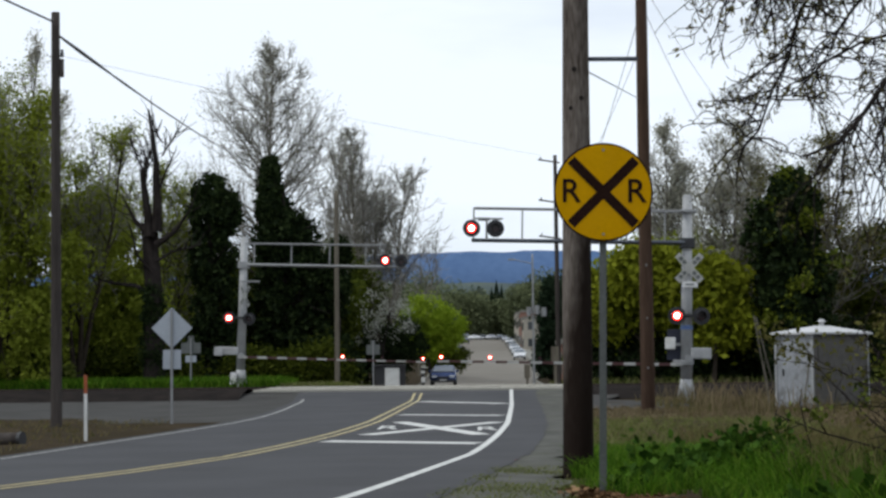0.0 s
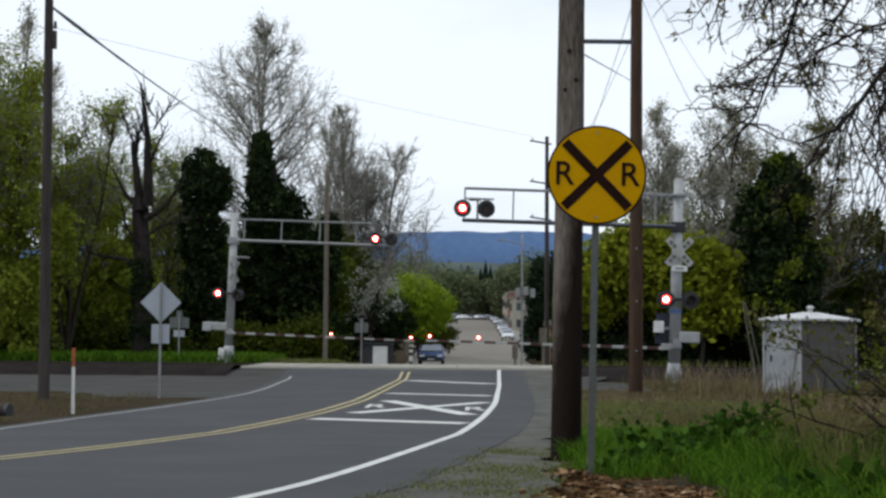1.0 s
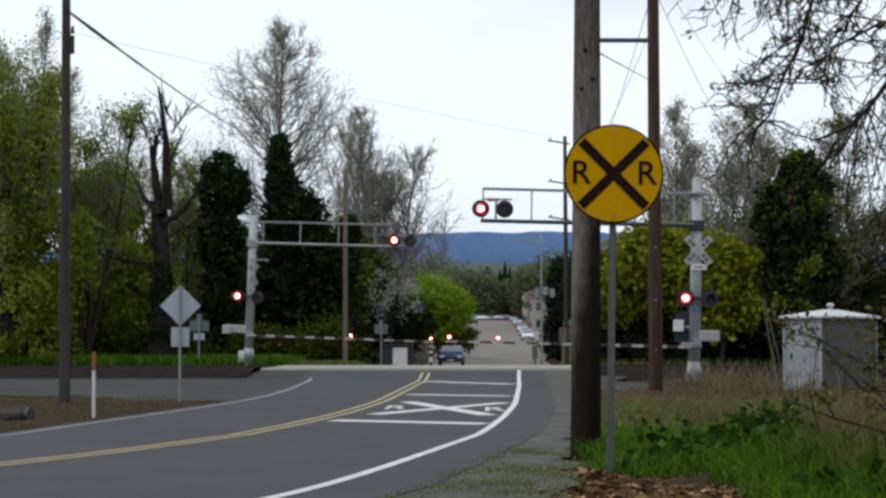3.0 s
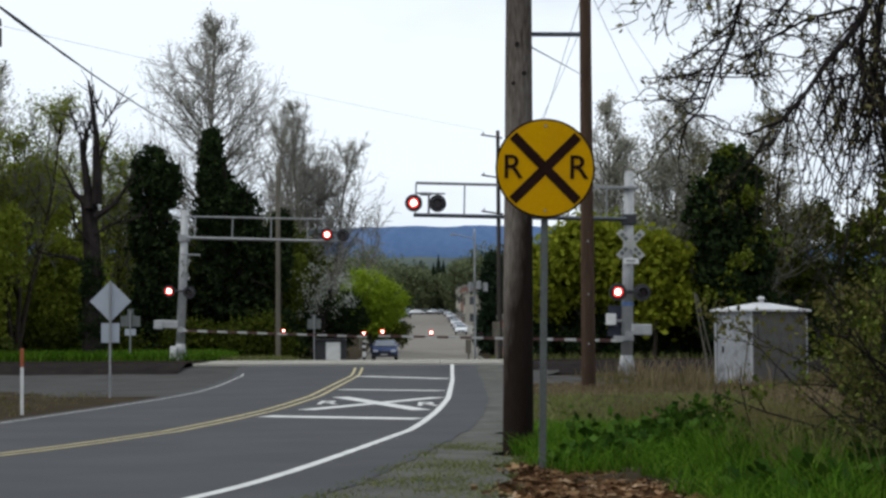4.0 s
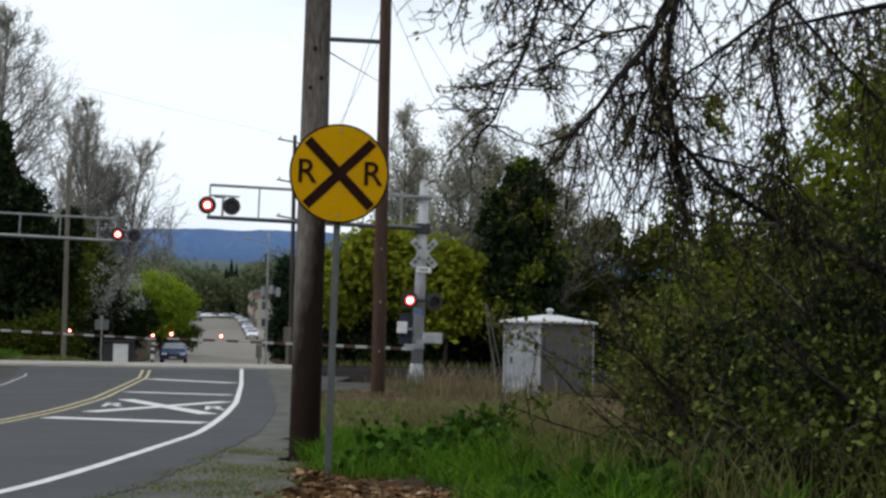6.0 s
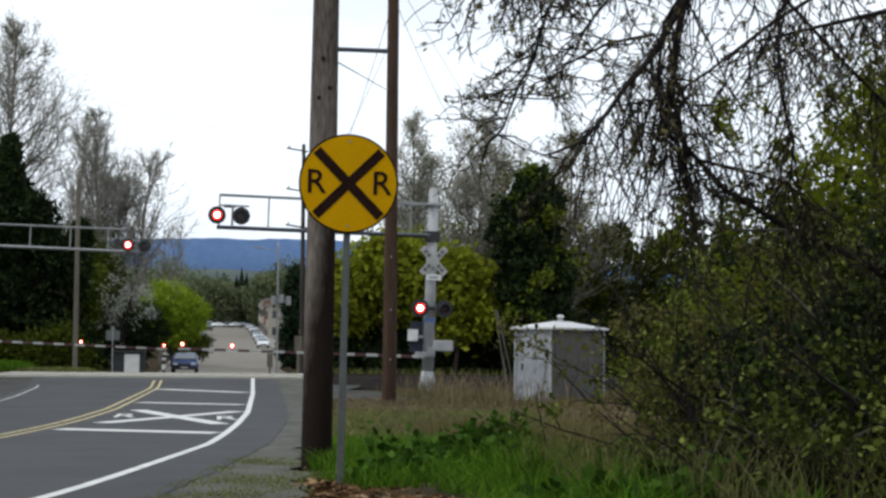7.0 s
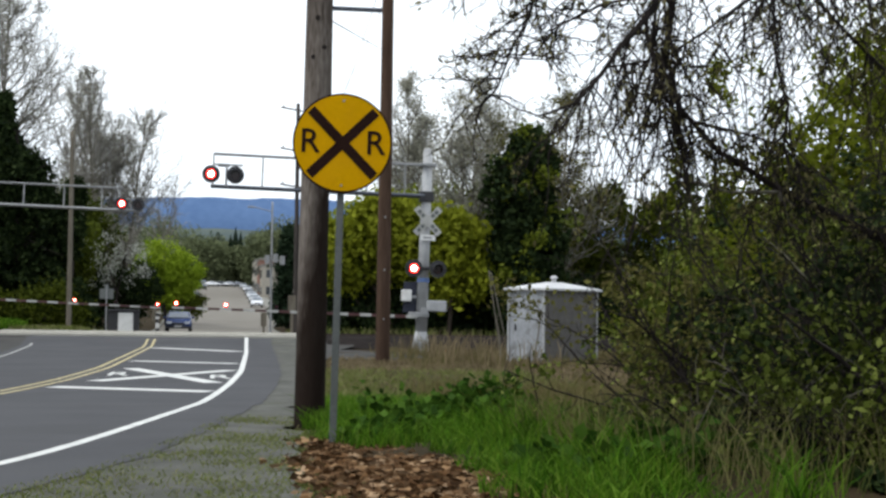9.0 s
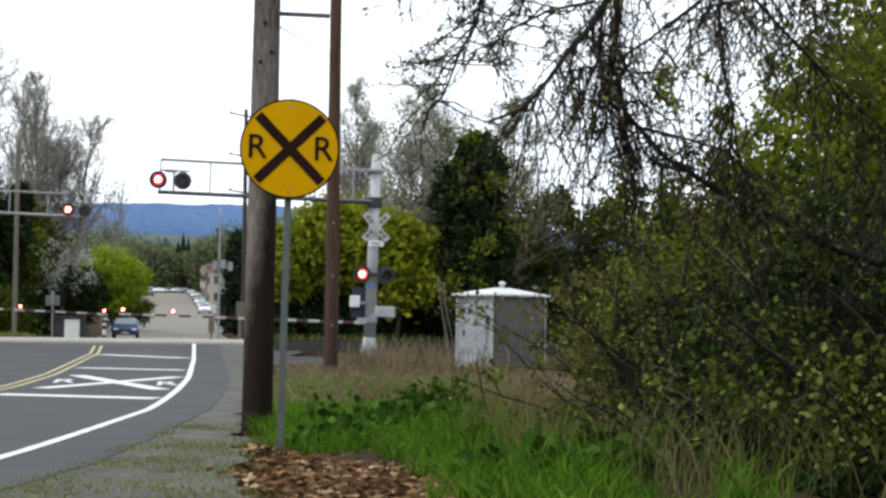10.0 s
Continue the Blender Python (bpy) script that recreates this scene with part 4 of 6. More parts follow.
def mast_left():
    m = thing("crossing_signal", -11.26, 78, 0.42, "silver cantilever railroad signal mast beyond the tracks with gate", "crossing signal", lean=(0, 1.9))
    part("base_flange", rodded((0, 0, -0.7), (0, 0, 0.12), 0.40, 0.34, 16), ALU, m)
    part("base_cone", rodded((0, 0, 0.12), (0, 0, 0.7), 0.30, 0.20, 18), SILVER, m, "flared silver foot", True)
    part("mast", rodded((0, 0, 0.65), (0, 0, 6.75), 0.205, 0.17, 20), SILVER, m, "silver painted tubular mast", True)
    part("arm_clamp", boxed(-0.24, 0.24, -0.26, 0.26, 5.3, 5.62, 0.03), ALU, m)
    for yy in (-0.24, 0.24):
        part("arm_beam", rodded((0.1, yy, 5.48), (7.45, yy * 0.8, 5.52), 0.06, 0.05, 10), ALU, m, "grey lower cantilever tube")
        part("hand_rail", rodded((0.1, yy, 6.45), (6.5, yy, 6.50), 0.03, 0.03, 8), ALU, m, "thin handrail")
    for x in (0.5, 2.2, 3.95, 5.6, 6.4):
        part("rail_post", rodded((x, -0.24, 5.45), (x, -0.24, 6.43), 0.03, 0.03, 8), ALU, m)
    lamp_unit(m, 6.50, -0.34, 5.79, True, 0.28)
    lamp_unit(m, 7.22, -0.34, 5.78, False, 0.28)
    part("signal_bracket", rodded((6.4, -0.3, 6.0), (7.3, -0.3, 6.0), 0.03, 0.03, 8), ALU, m)
    crossbuck(m, 0.12, -0.24, 4.05, 1.22, 0.2, SILVER, 70)
    part("bell_arm", boxed(-0.1, 0.8, -0.3, -0.24, 4.68, 4.75, 0.01), ALU, m, "short grey bracket arm")
    part("lamp_crossarm", rodded((-0.6, -0.2, 3.05), (0.5, -0.2, 3.05), 0.04, 0.04, 8), BLACK, m)
    lamp_unit(m, -0.55, -0.32, 3.03, True, 0.28)
    lamp_unit(m, 0.36, -0.32, 3.0, False, 0.28)
    part("gate_mechanism", boxed(-1.1, -0.1, -0.25, 0.15, 1.35, 1.72, 0.05), SILVER, m, "grey gate drive housing")
    part("gate_counterweight", boxed(-1.2, -0.8, -0.3, -0.2, 1.30, 1.70, 0.03), SILVER, m, "grey counterweight")
    part("gate_pivot", rodded((0.05, -0.4, 1.3), (0.05, -0.1, 1.3), 0.15, 0.15, 14), ALU, m)
    part("foot_box", boxed(-0.42, -0.14, -0.34, -0.1, 0.0, 0.55, 0.03), WHITE, m, "white box at the foot")
    gate_arm(m, -0.1, 8.45, -0.42, 1.27, 1.23, ((0.985, True), (0.56, True), (0.77, False)), 19)


mast_left()


# ---- roadside signs and small fixtures ----
def sign_back(x, y, label, plates, top, turn=0, lean=(0, 0), mat=None):
    s = thing("road_sign", x, y, float(height(x, y)) - 0.02, label, "sign", turn=turn, lean=lean)
    part("post", boxed(-0.028, 0.028, -0.05, -0.006, -0.3, top, 0.004), mat or ALU, s, "steel post")
    for shape, z, w, h in plates:
        bm = boxed(-w / 2, w / 2, 0, 0.006, -h / 2, h / 2)
        if shape == "diamond":
            bmesh.ops.transform(bm, matrix=pose(0, 0, 0, 0, 45, 0), verts=bm.verts)
        if shape == "round":
            bm.free()
            bm = disc(bmesh.new(), (0, 0.003, 0), w / 2, 0.006, 20)
        if shape == "arched":
            bmesh.ops.bevel(bm, geom=[e for e in bm.edges if abs(e.verts[0].co.y - e.verts[1].co.y) > 0.001 and e.verts[0].co.z > 0], offset=w * 0.35, segments=5, affect="EDGES")
        bmesh.ops.translate(bm, vec=(0, 0.002, z), verts=bm.verts)
        part("plate", bm, POST_GREY if shape == "arched" else SIGN_BACK, s, "bare aluminium back of the plate")
    return s


sign_back(-7.85, 42.6, "diamond road sign and small plate seen from behind on a post", (("diamond", 2.40, 0.725, 0.725), ("square", 1.62, 0.45, 0.48)), 2.88)
sign_back(-13.6, 78.5, "grey arched sign seen from behind beyond the tracks", (("arched", 2.0, 0.9, 0.8), ("square", 1.35, 0.5, 0.3)), 2.3)
sign_back(-5.65, 85, "grey round-topped sign seen from behind on a post", (("arched", 1.95, 0.66, 0.72),), 2.25)


def marker_post():
    m = thing("marker_post", -8.03, 34.2, float(height(-8, 34.2)) - 0.02, "white flexible marker post with an orange top", "marker post", lean=(0, -0.3))
    part("shaft", boxed(-0.033, 0.033, -0.012, 0.012, -0.2, 0.95, 0.008), WHITE, m, "white plastic shaft")
    part("head", boxed(-0.034, 0.034, -0.014, 0.014, 0.95, 1.32, 0.01), ORANGE, m, "faded orange head")


marker_post()


def log_piece():
    m = thing("culvert_pipe", -9.25, 33.0, float(height(-9, 33)), "short dark pipe lying in the brown dirt", "pipe")
    bm = bmesh.new()
    rod(bm, (-0.3, 0.1, 0.08), (0.28, -0.1, 0.10), 0.13, 0.13, 14)
    part("barrel", bm, POLE_DARK, m, "", True)
    part("rim", rodded((0.24, -0.087, 0.10), (0.31, -0.11, 0.10), 0.14, 0.14, 14), BLACK, m, "dark rim")


log_piece()


def track_cabinet():
    c = thing("signal_cabinet", -4.95, 90, float(height(-5, 90)) - 0.02, "white-doored dark steel signal cabinet beside the street", "cabinet")
    part("body", boxed(-0.95, 0.55, 0.0, 0.9, 0.0, 1.15, 0.02), BLACK, c, "dark steel body")
    part("door", boxed(-0.42, 0.34, -0.05, 0.0, 0.04, 1.05, 0.01), WHITE, c, "white door panel")
    part("roof", boxed(-1.0, 0.62, -0.12, 0.95, 1.15, 1.22, 0.015), BLACK, c)
    part("corner_post", boxed(0.55, 0.65, -0.1, 0.0, 0.0, 1.15), BLACK, c)


track_cabinet()


def object_marker():
    m = thing("hazard_marker", -3.75, 100, float(height(-3.75, 100)), "black and white striped marker post by the street", "marker post")
    part("post", boxed(-0.09, 0.09, -0.09, 0.09, -0.2, 1.3, 0.01), BLACK, m)
    part("band", boxed(-0.1, 0.1, -0.1, 0.1, 0.45, 0.75), WHITE, m, "white band")
    part("band", boxed(-0.1, 0.1, -0.1, 0.1, 0.98, 1.12), WHITE, m, "white band")


object_marker()


def post_right(x, y, h, label):
    m = thing("wooden_post", x, y, float(height(x, y)), label, "post")
    part("shaft", boxed(-0.07, 0.07, -0.07, 0.07, -0.2, h, 0.01), POLE_GREY, m)
    part("cap", boxed(-0.19, 0.19, -0.09, 0.09, h - 0.9, h, 0.02), POLE_GREY, m, "pale board")


post_right(3.4, 86, 1.9, "pale wooden post with a board beside the street")
post_right(2.6, 112, 1.5, "pale wooden post with a board beside the street")


def shed():
    s = thing("signal_shed", 9.19, 48.75, 0.0, "grey metal signal shed with a pale low roof and vent", "shed", turn=46)
    a, d, h = 1.22, 2.9, 2.12
    part("footing", boxed(-0.05, d + 0.05, -0.05, a + 0.05, -0.25, 0.06), KERB, s, "concrete footing")
    part("wall", boxed(0, d, 0, 0.05, 0.06, h), SHED_SHADED, s, "weathered side wall, darkened to brown-grey for its shade")
    part("wall", boxed(0, d, a - 0.05, a, 0.06, h), SHED_WALL, s, "grey sheet-metal wall")
    part("wall", boxed(0, 0.05, 0.05, a - 0.05, 0.06, h), SHED_WALL, s, "scuffed grey sheet-metal wall")
    part("wall", boxed(d - 0.05, d, 0.05, a - 0.05, 0.06, h), SHED_WALL, s, "grey sheet-metal wall")
    for u in (0.0, d):
        for w in (0.0, a):
            part("corner_trim", boxed(u - 0.03, u + 0.03, w - 0.03, w + 0.03, 0.06, h), SILVER, s)
    part("door", boxed(-0.018, 0.0, 0.14, 1.06, 0.14, 1.98, 0.006), SHED_WALL, s, "scuffed grey door")
    part("door_handle", boxed(-0.06, -0.018, 0.94, 0.98, 0.95, 1.13, 0.006), BLACK, s)
    bm = bmesh.new()
    o = 0.12
    low = [bm.verts.new(p) for p in ((-o, -o, h), (d + o, -o, h), (d + o, a + o, h), (-o, a + o, h))]
    mid = [bm.verts.new((p.co.x, p.co.y, h + 0.06)) for p in low]
    top = [bm.verts.new(p) for p in ((d * 0.4, a * 0.45, h + 0.26), (d * 0.6, a * 0.45, h + 0.26), (d * 0.6, a * 0.55, h + 0.26), (d * 0.4, a * 0.55, h + 0.26))]
    for lo, hi in ((low, mid), (mid, top)):
        for k in range(4):
            bm.faces.new((lo[k], lo[(k + 1) % 4], hi[(k + 1) % 4], hi[k]))
    bm.faces.new(top)
    bm.faces.new(low[::-1])
    part("roof", bm, SHED_ROOF, s, "pale metal hipped roof")
    part("roof_vent", rodded((d * 0.5, a * 0.5, h + 0.2), (d * 0.5, a * 0.5, h + 0.38), 0.075, 0.075, 12), SHED_ROOF, s, "round roof vent")
    part("vent_cap", rodded((d * 0.5, a * 0.5, h + 0.38), (d * 0.5, a * 0.5, h + 0.45), 0.13, 0.06, 12), SHED_ROOF, s)


shed()
for k, (x, t) in enumerate(((8.35, 9), (8.6, 13))):
    m = thing("leaning_rod", x, 51.0, 0.0, "thin pale rod leaning beside the shed", "rod", lean=(0, -t))
    part("shaft", rodded((0, 0, -0.1), (0, 0, 2.75), 0.025, 0.02, 6), BARK_PALE, m)


# ---- vehicles ----
def car(x, y, paint, label, turn=0.0, tall=1.0, lights=True):
    """A car seen mainly from the front, nose towards -y."""
    c = thing("car", x, y, float(height(x, y)) + 0.004, label, "car", "cars on the street", turn=turn)
    W, L = 0.88, 2.2
    prof = [(-L, 0.35), (-L, 0.62), (-L + 0.12, 0.74), (-1.0, 0.92 * tall), (-0.25, 1.40 * tall), (0.9, 1.44 * tall), (1.75, 1.02 * tall), (L, 0.95 * tall), (L, 0.38)]
    bm = bmesh.new()
    rings = []
    for sx in (-1, 1):
        rings.append([bm.verts.new((sx * (W - (0.20 if z > 1.1 else 0.02 if z > 0.8 else 0.0)), yy, z)) for yy, z in prof])
    n = len(prof)
    for k in range(n):
        bm.faces.new((rings[0][k], rings[0][(k + 1) % n], rings[1][(k + 1) % n], rings[1][k]))
    bm.faces.new(rings[0][::-1])
    bm.faces.new(rings[1])
    bmesh.ops.bevel(bm, geom=list(bm.edges), offset=0.06, segments=2, affect="EDGES")
    body = part("body", bm, paint, c, "", True)
    for name, p, q, w0, w1 in (("windscreen", (-0.92, 0.99 * tall), (-0.30, 1.35 * tall), 0.76, 0.62), ("rear_window", (1.68, 1.08 * tall), (1.0, 1.38 * tall), 0.74, 0.62)):
        out = Vector((0, -0.045 if name == "windscreen" else 0.045, 0.035))
        v = [Vector((-w0, *p)) + out, Vector((w0, *p)) + out, Vector((w1, *q)) + out, Vector((-w1, *q)) + out]
        bm = bmesh.new()
        f = bm.faces.new([bm.verts.new(t) for t in v])
        r = bmesh.ops.extrude_face_region(bm, geom=[f])
        bmesh.ops.translate(bm, vec=-out * 0.5, verts=[g for g in r["geom"] if isinstance(g, bmesh.types.BMVert)])
        part(name, bm, CAR_GLASS, c, "dark glass")
    for sx in (-1, 1):
        bm = boxed(sx * 0.80 - 0.012, sx * 0.80 + 0.012, -0.45, 1.3, 1.0 * tall, 1.3 * tall, 0.008)
        part("side_window", bm, CAR_GLASS, c, "dark glass")
        for yy in (-1.35, 1.35):
            wheel = part("wheel", rodded((sx * 0.70, yy, 0.32), (sx * 0.90, yy, 0.32), 0.32, 0.32, 18), TYRE, c, "black tyre")
            part("rim", rodded((sx * 0.89, yy, 0.32), (sx * 0.915, yy, 0.32), 0.19, 0.17, 12), ALU, wheel)
        part("headlight", boxed(sx * 0.62 - 0.17, sx * 0.62 + 0.17, -L - 0.02, -L + 0.1, 0.60, 0.74, 0.03), HEADLIGHT, c, "clear headlight")
        part("mirror", boxed(sx * 0.98 - 0.09, sx * 0.98 + 0.09, -0.75, -0.65, 0.98, 1.1, 0.02), paint, c)
    part("grille", boxed(-0.42, 0.42, -L - 0.015, -L + 0.05, 0.50, 0.68, 0.02), BLACK, c, "black grille")
    part("bumper", boxed(-0.84, 0.84, -L - 0.06, -L + 0.1, 0.28, 0.46, 0.04), BLACK, c, "dark lower bumper")
    part("number_plate", boxed(-0.24, 0.24, -L - 0.075, -L - 0.055, 0.38, 0.48), WHITE, c, "pale plate")
    return c


car(-3.1, 122, CAR_BLUE, "dark blue saloon car waiting before the crossing")
car(-5.0, 262, CAR_WHITE, "white car parked at the kerb", 180)
car(-5.1, 300, CAR_DARK, "dark car parked at the kerb", 180)
car(-5.1, 405, CAR_DARK, "dark car parked far down the street", 180)
car(4.9, 262, CAR_WHITE, "white van-like car parked at the kerb", 0, 1.12)
car(5.0, 290, CAR_SILVER, "silver car parked at the kerb")
car(5.0, 318, CAR_WHITE, "white car parked far down the street")
car(5.0, 352, CAR_DARK, "dark car parked far down the street")
car(5.0, 390, CAR_WHITE, "white car parked far down the street")
car(4.6, 430, CAR_SILVER, "silver car far down the street")
car(1.6, 462, CAR_SILVER, "silver car crossing far down the street", 90)
car(-3.0, 460, CAR_WHITE, "white car crossing far down the street", 90)
car(-5.6, 465, CAR_DARK, "dark car far down the street", 0, 1.15)
car(3.3, 458, CAR_DARK, "dark car far down the street", 0)
car(-0.8, 470, CAR_DARK, "dark car far down the street", 80)
car(8.0, 135, CAR_SILVER, "silver car parked behind the posts", 60)


# ---- town buildings ----
def building(x, y, w, d, h, wall, label, floors=2, bays=4, side="front"):
    z = float(height(x, y)) - 0.3
    b = thing("building", x, y, z, label, "building")
    part("wall", boxed(0, w, 0, d, 0, h), wall, b)
    part("parapet", boxed(-0.15, w + 0.15, -0.15, d + 0.15, h, h + 0.4, 0.03), KERB, b, "pale parapet")
    for f in range(floors):
        z0 = 1.0 + f * h / floors
        for k in range(bays):
            yy = d * (k + 0.5) / bays
            win = part("window", boxed(-0.06, 0.0, yy - d / bays * 0.28, yy + d / bays * 0.28, z0, z0 + h / floors * 0.5), KERB, b, "window frame")
            part("pane", boxed(-0.075, -0.06, yy - d / bays * 0.24, yy + d / bays * 0.24, z0 + 0.1, z0 + h / floors * 0.5 - 0.1), WINDOW_DARK, win, "dark glass")
        for k in range(3):
            xx = w * (k + 0.5) / 3
            win = part("window", boxed(xx - 0.6, xx + 0.6, -0.06, 0.0, z0, z0 + h / floors * 0.5), KERB, b, "window frame")
            part("pane", boxed(xx - 0.5, xx + 0.5, -0.075, -0.06, z0 + 0.1, z0 + h / floors * 0.5 - 0.1), WINDOW_DARK, win, "dark glass")


building(7.0, 326, 8, 20, 6.4, FACADE, "pale two-storey shop building on the street", 2, 5)
building(7.0, 350, 9, 24, 7.6, FACADE_RED, "red-brown two-storey brick building on the street", 2, 6)
building(7.0, 378, 10, 30, 6.6, FACADE, "pale two-storey building on the street", 2, 7)
building(7.2, 412, 12, 40, 7.4, FACADE, "pale building far down the street", 2, 7)
building(-18.5, 330, 10, 40, 6.0, FACADE, "pale low building behind the street trees", 2, 6)
building(5.6, 128, 7, 9, 3.2, FACADE_RED, "low red-brown building behind the poles", 1, 3)
# ---- trees beyond the tracks ----
bare_tree(-14.2, 112, -0.4, 21, 22.3, 0.25, 5.6, "tall leafless cottonwood with fine grey twigs", BARK_PALE, TWIG_GREY, n_main=96, n_side=9, n_twig=6, rise=0.35, trunk_r=0.3, leaf=LEAF_BUD, leaf_size=0.13, leaf_n=1, shape=0.62, twig_r=0.014)
bare_tree(-8.5, 135, -0.4, 22, 20.0, 0.2, 4.4, "grey leafless tree with upright limbs", BARK_PALE, TWIG_GREY, n_main=130, n_side=9, n_twig=5, trunk_r=0.26, forks=3, rise=1.2, twig_r=0.018, leaf=LEAF_BUD, leaf_size=0.13, leaf_n=1)
bare_tree(-11.8, 138, -0.4, 23, 19.8, 0.2, 4.2, "grey leafless tree with upright limbs", BARK_PALE, TWIG_GREY, n_main=90, n_side=9, n_twig=5, trunk_r=0.24, forks=3, rise=1.2, twig_r=0.018, leaf=LEAF_BUD, leaf_size=0.13, leaf_n=1)
bare_tree(-6.6, 166, -0.2, 24, 14.0, 0.3, 3.0, "small leafless grey tree", BARK_PALE, TWIG_GREY, n_main=34, n_side=6, n_twig=4, trunk_r=0.16, forks=2, rise=0.9, twig_r=0.016)
bare_tree(-25.8, 92, 0, 25, 19.0, 0.3, 3.2, "leafless tree with pale upright twigs", BARK_PALE, TWIG_GREY, n_main=80, n_side=9, n_twig=5, trunk_r=0.2, forks=3, rise=1.2, leaf=LEAF_BUD, leaf_size=0.13, leaf_n=1)
bare_tree(-27.6, 97, 0, 26, 19.0, 0.3, 3.4, "leafless tree with pale upright twigs", BARK_PALE, TWIG_GREY, n_main=80, n_side=9, n_twig=5, trunk_r=0.2, forks=3, rise=1.2, leaf=LEAF_BUD, leaf_size=0.13, leaf_n=1)
bare_tree(-21.0, 96, 0, 27, 13.2, 0.3, 2.8, "leafless tree with olive buds", BARK, TWIG_GREY, n_main=50, n_side=8, n_twig=5, trunk_r=0.16, forks=3, rise=1.3, leaf=LEAF_WILLOW, leaf_size=0.12, leaf_n=1)
bare_tree(-18.2, 98, 0, 28, 12.2, 0.2, 3.4, "leafless tree with olive buds behind the snag", BARK, TWIG_GREY, n_main=64, n_side=8, n_twig=5, trunk_r=0.16, forks=3, rise=0.9, leaf=LEAF_WILLOW, leaf_size=0.16, leaf_n=2)

bare_tree(-22.9, 79, 0, 29, 15.2, 0.35, 3.3, "feathery willow with upright twigs in first leaf", BARK, TWIG_GREY, n_main=84, n_side=8, n_twig=5, trunk_r=0.18, forks=4, rise=1.5, leaf=LEAF_WILLOW, leaf_size=0.17, leaf_n=4)
bare_tree(-19.9, 83, 0, 30, 12.6, 0.3, 3.6, "feathery willow with upright twigs in first leaf", BARK, TWIG_GREY, n_main=70, n_side=8, n_twig=5, trunk_r=0.16, forks=4, rise=1.5, leaf=LEAF_WILLOW, leaf_size=0.15, leaf_n=2)


def snag():
    rng = np.random.default_rng(31)
    t = thing("dead_tree", -15.6, 80, 0.0, "dark dead tree with two broken leaders and bare limbs", "tree")
    segs = []
    limb(rng, segs, (0, 0, -0.1), (0.02, 0, 1), 8.2, 0.52, 0.36, 8, 0.03, 0.02)
    a = limb(rng, segs, (0.15, 0, 7.6), (0.05, 0, 1), 5.8, 0.26, 0.05, 9, 0.07, 0.02)
    b = limb(rng, segs, (-0.2, 0, 7.4), (-0.08, 0, 1), 3.2, 0.24, 0.12, 5, 0.04, 0.02)
    twig = []
    for p, d, ln, r in (((0.1, 0, 7.4), (-1, 0.1, 0.32), 2.9, 0.20), ((0.1, 0, 7.0), (1, -0.1, 0.45), 2.6, 0.18), ((0, 0, 4.8), (-1, 0.2, 0.25), 3.2, 0.14), ((0, 0, 5.6), (-0.8, -0.2, 0.7), 2.4, 0.08),
                        ((0.2, 0, 9.6), (0.7, 0, 0.8), 2.0, 0.06), ((0.3, 0, 10.4), (-0.5, 0, 0.9), 1.4, 0.05), ((-0.4, 0, 9.8), (-0.4, 0, 1), 2.2, 0.06), ((-0.35, 0, 9.5), (0.2, 0, 1), 1.6, 0.04), ((0.1, 0, 6.2), (0.9, 0.2, 0.5), 2.4, 0.08), ((0.4, 0, 11.2), (0.5, 0, 0.9), 1.5, 0.05), ((0.45, 0, 11.8), (-0.5, 0, 0.9), 1.2, 0.04), ((-0.45, 0, 10.2), (-0.6, 0, 0.8), 1.6, 0.06), ((-0.42, 0, 10.3), (0.25, 0, 1), 1.4, 0.05)):
        for q, dd, rr in limb(rng, segs, p, d, ln, r, 0.03, 6, 0.16, 0.09):
            for _ in range(2):
                limb(rng, twig, q, dd + rng.normal(size=3) * 0.6, rng.uniform(0.5, 1.3), 0.034, 0.012, 3, 0.2, 0.08)
    link_mesh("trunk", *tubes(segs, 8), BARK_DARK, t, "", True)
    tagged(link_mesh("fine_branchwork", *tubes(twig, 3), BARK_DARK, t, "fine dead twigs"), kind="stuff")
    c = clump_cloud(rng, [(0, 0, z, 0.5, 0.5, 0.7) for z in (0.6, 1.6, 2.6, 3.6, 4.5)], 900, 20, 0.2)
    link_mesh("ivy", *leaf_mesh(rng, c, 0.18), LEAF_IVY_SHADE, t, "dark ivy climbing the trunk")


snag()


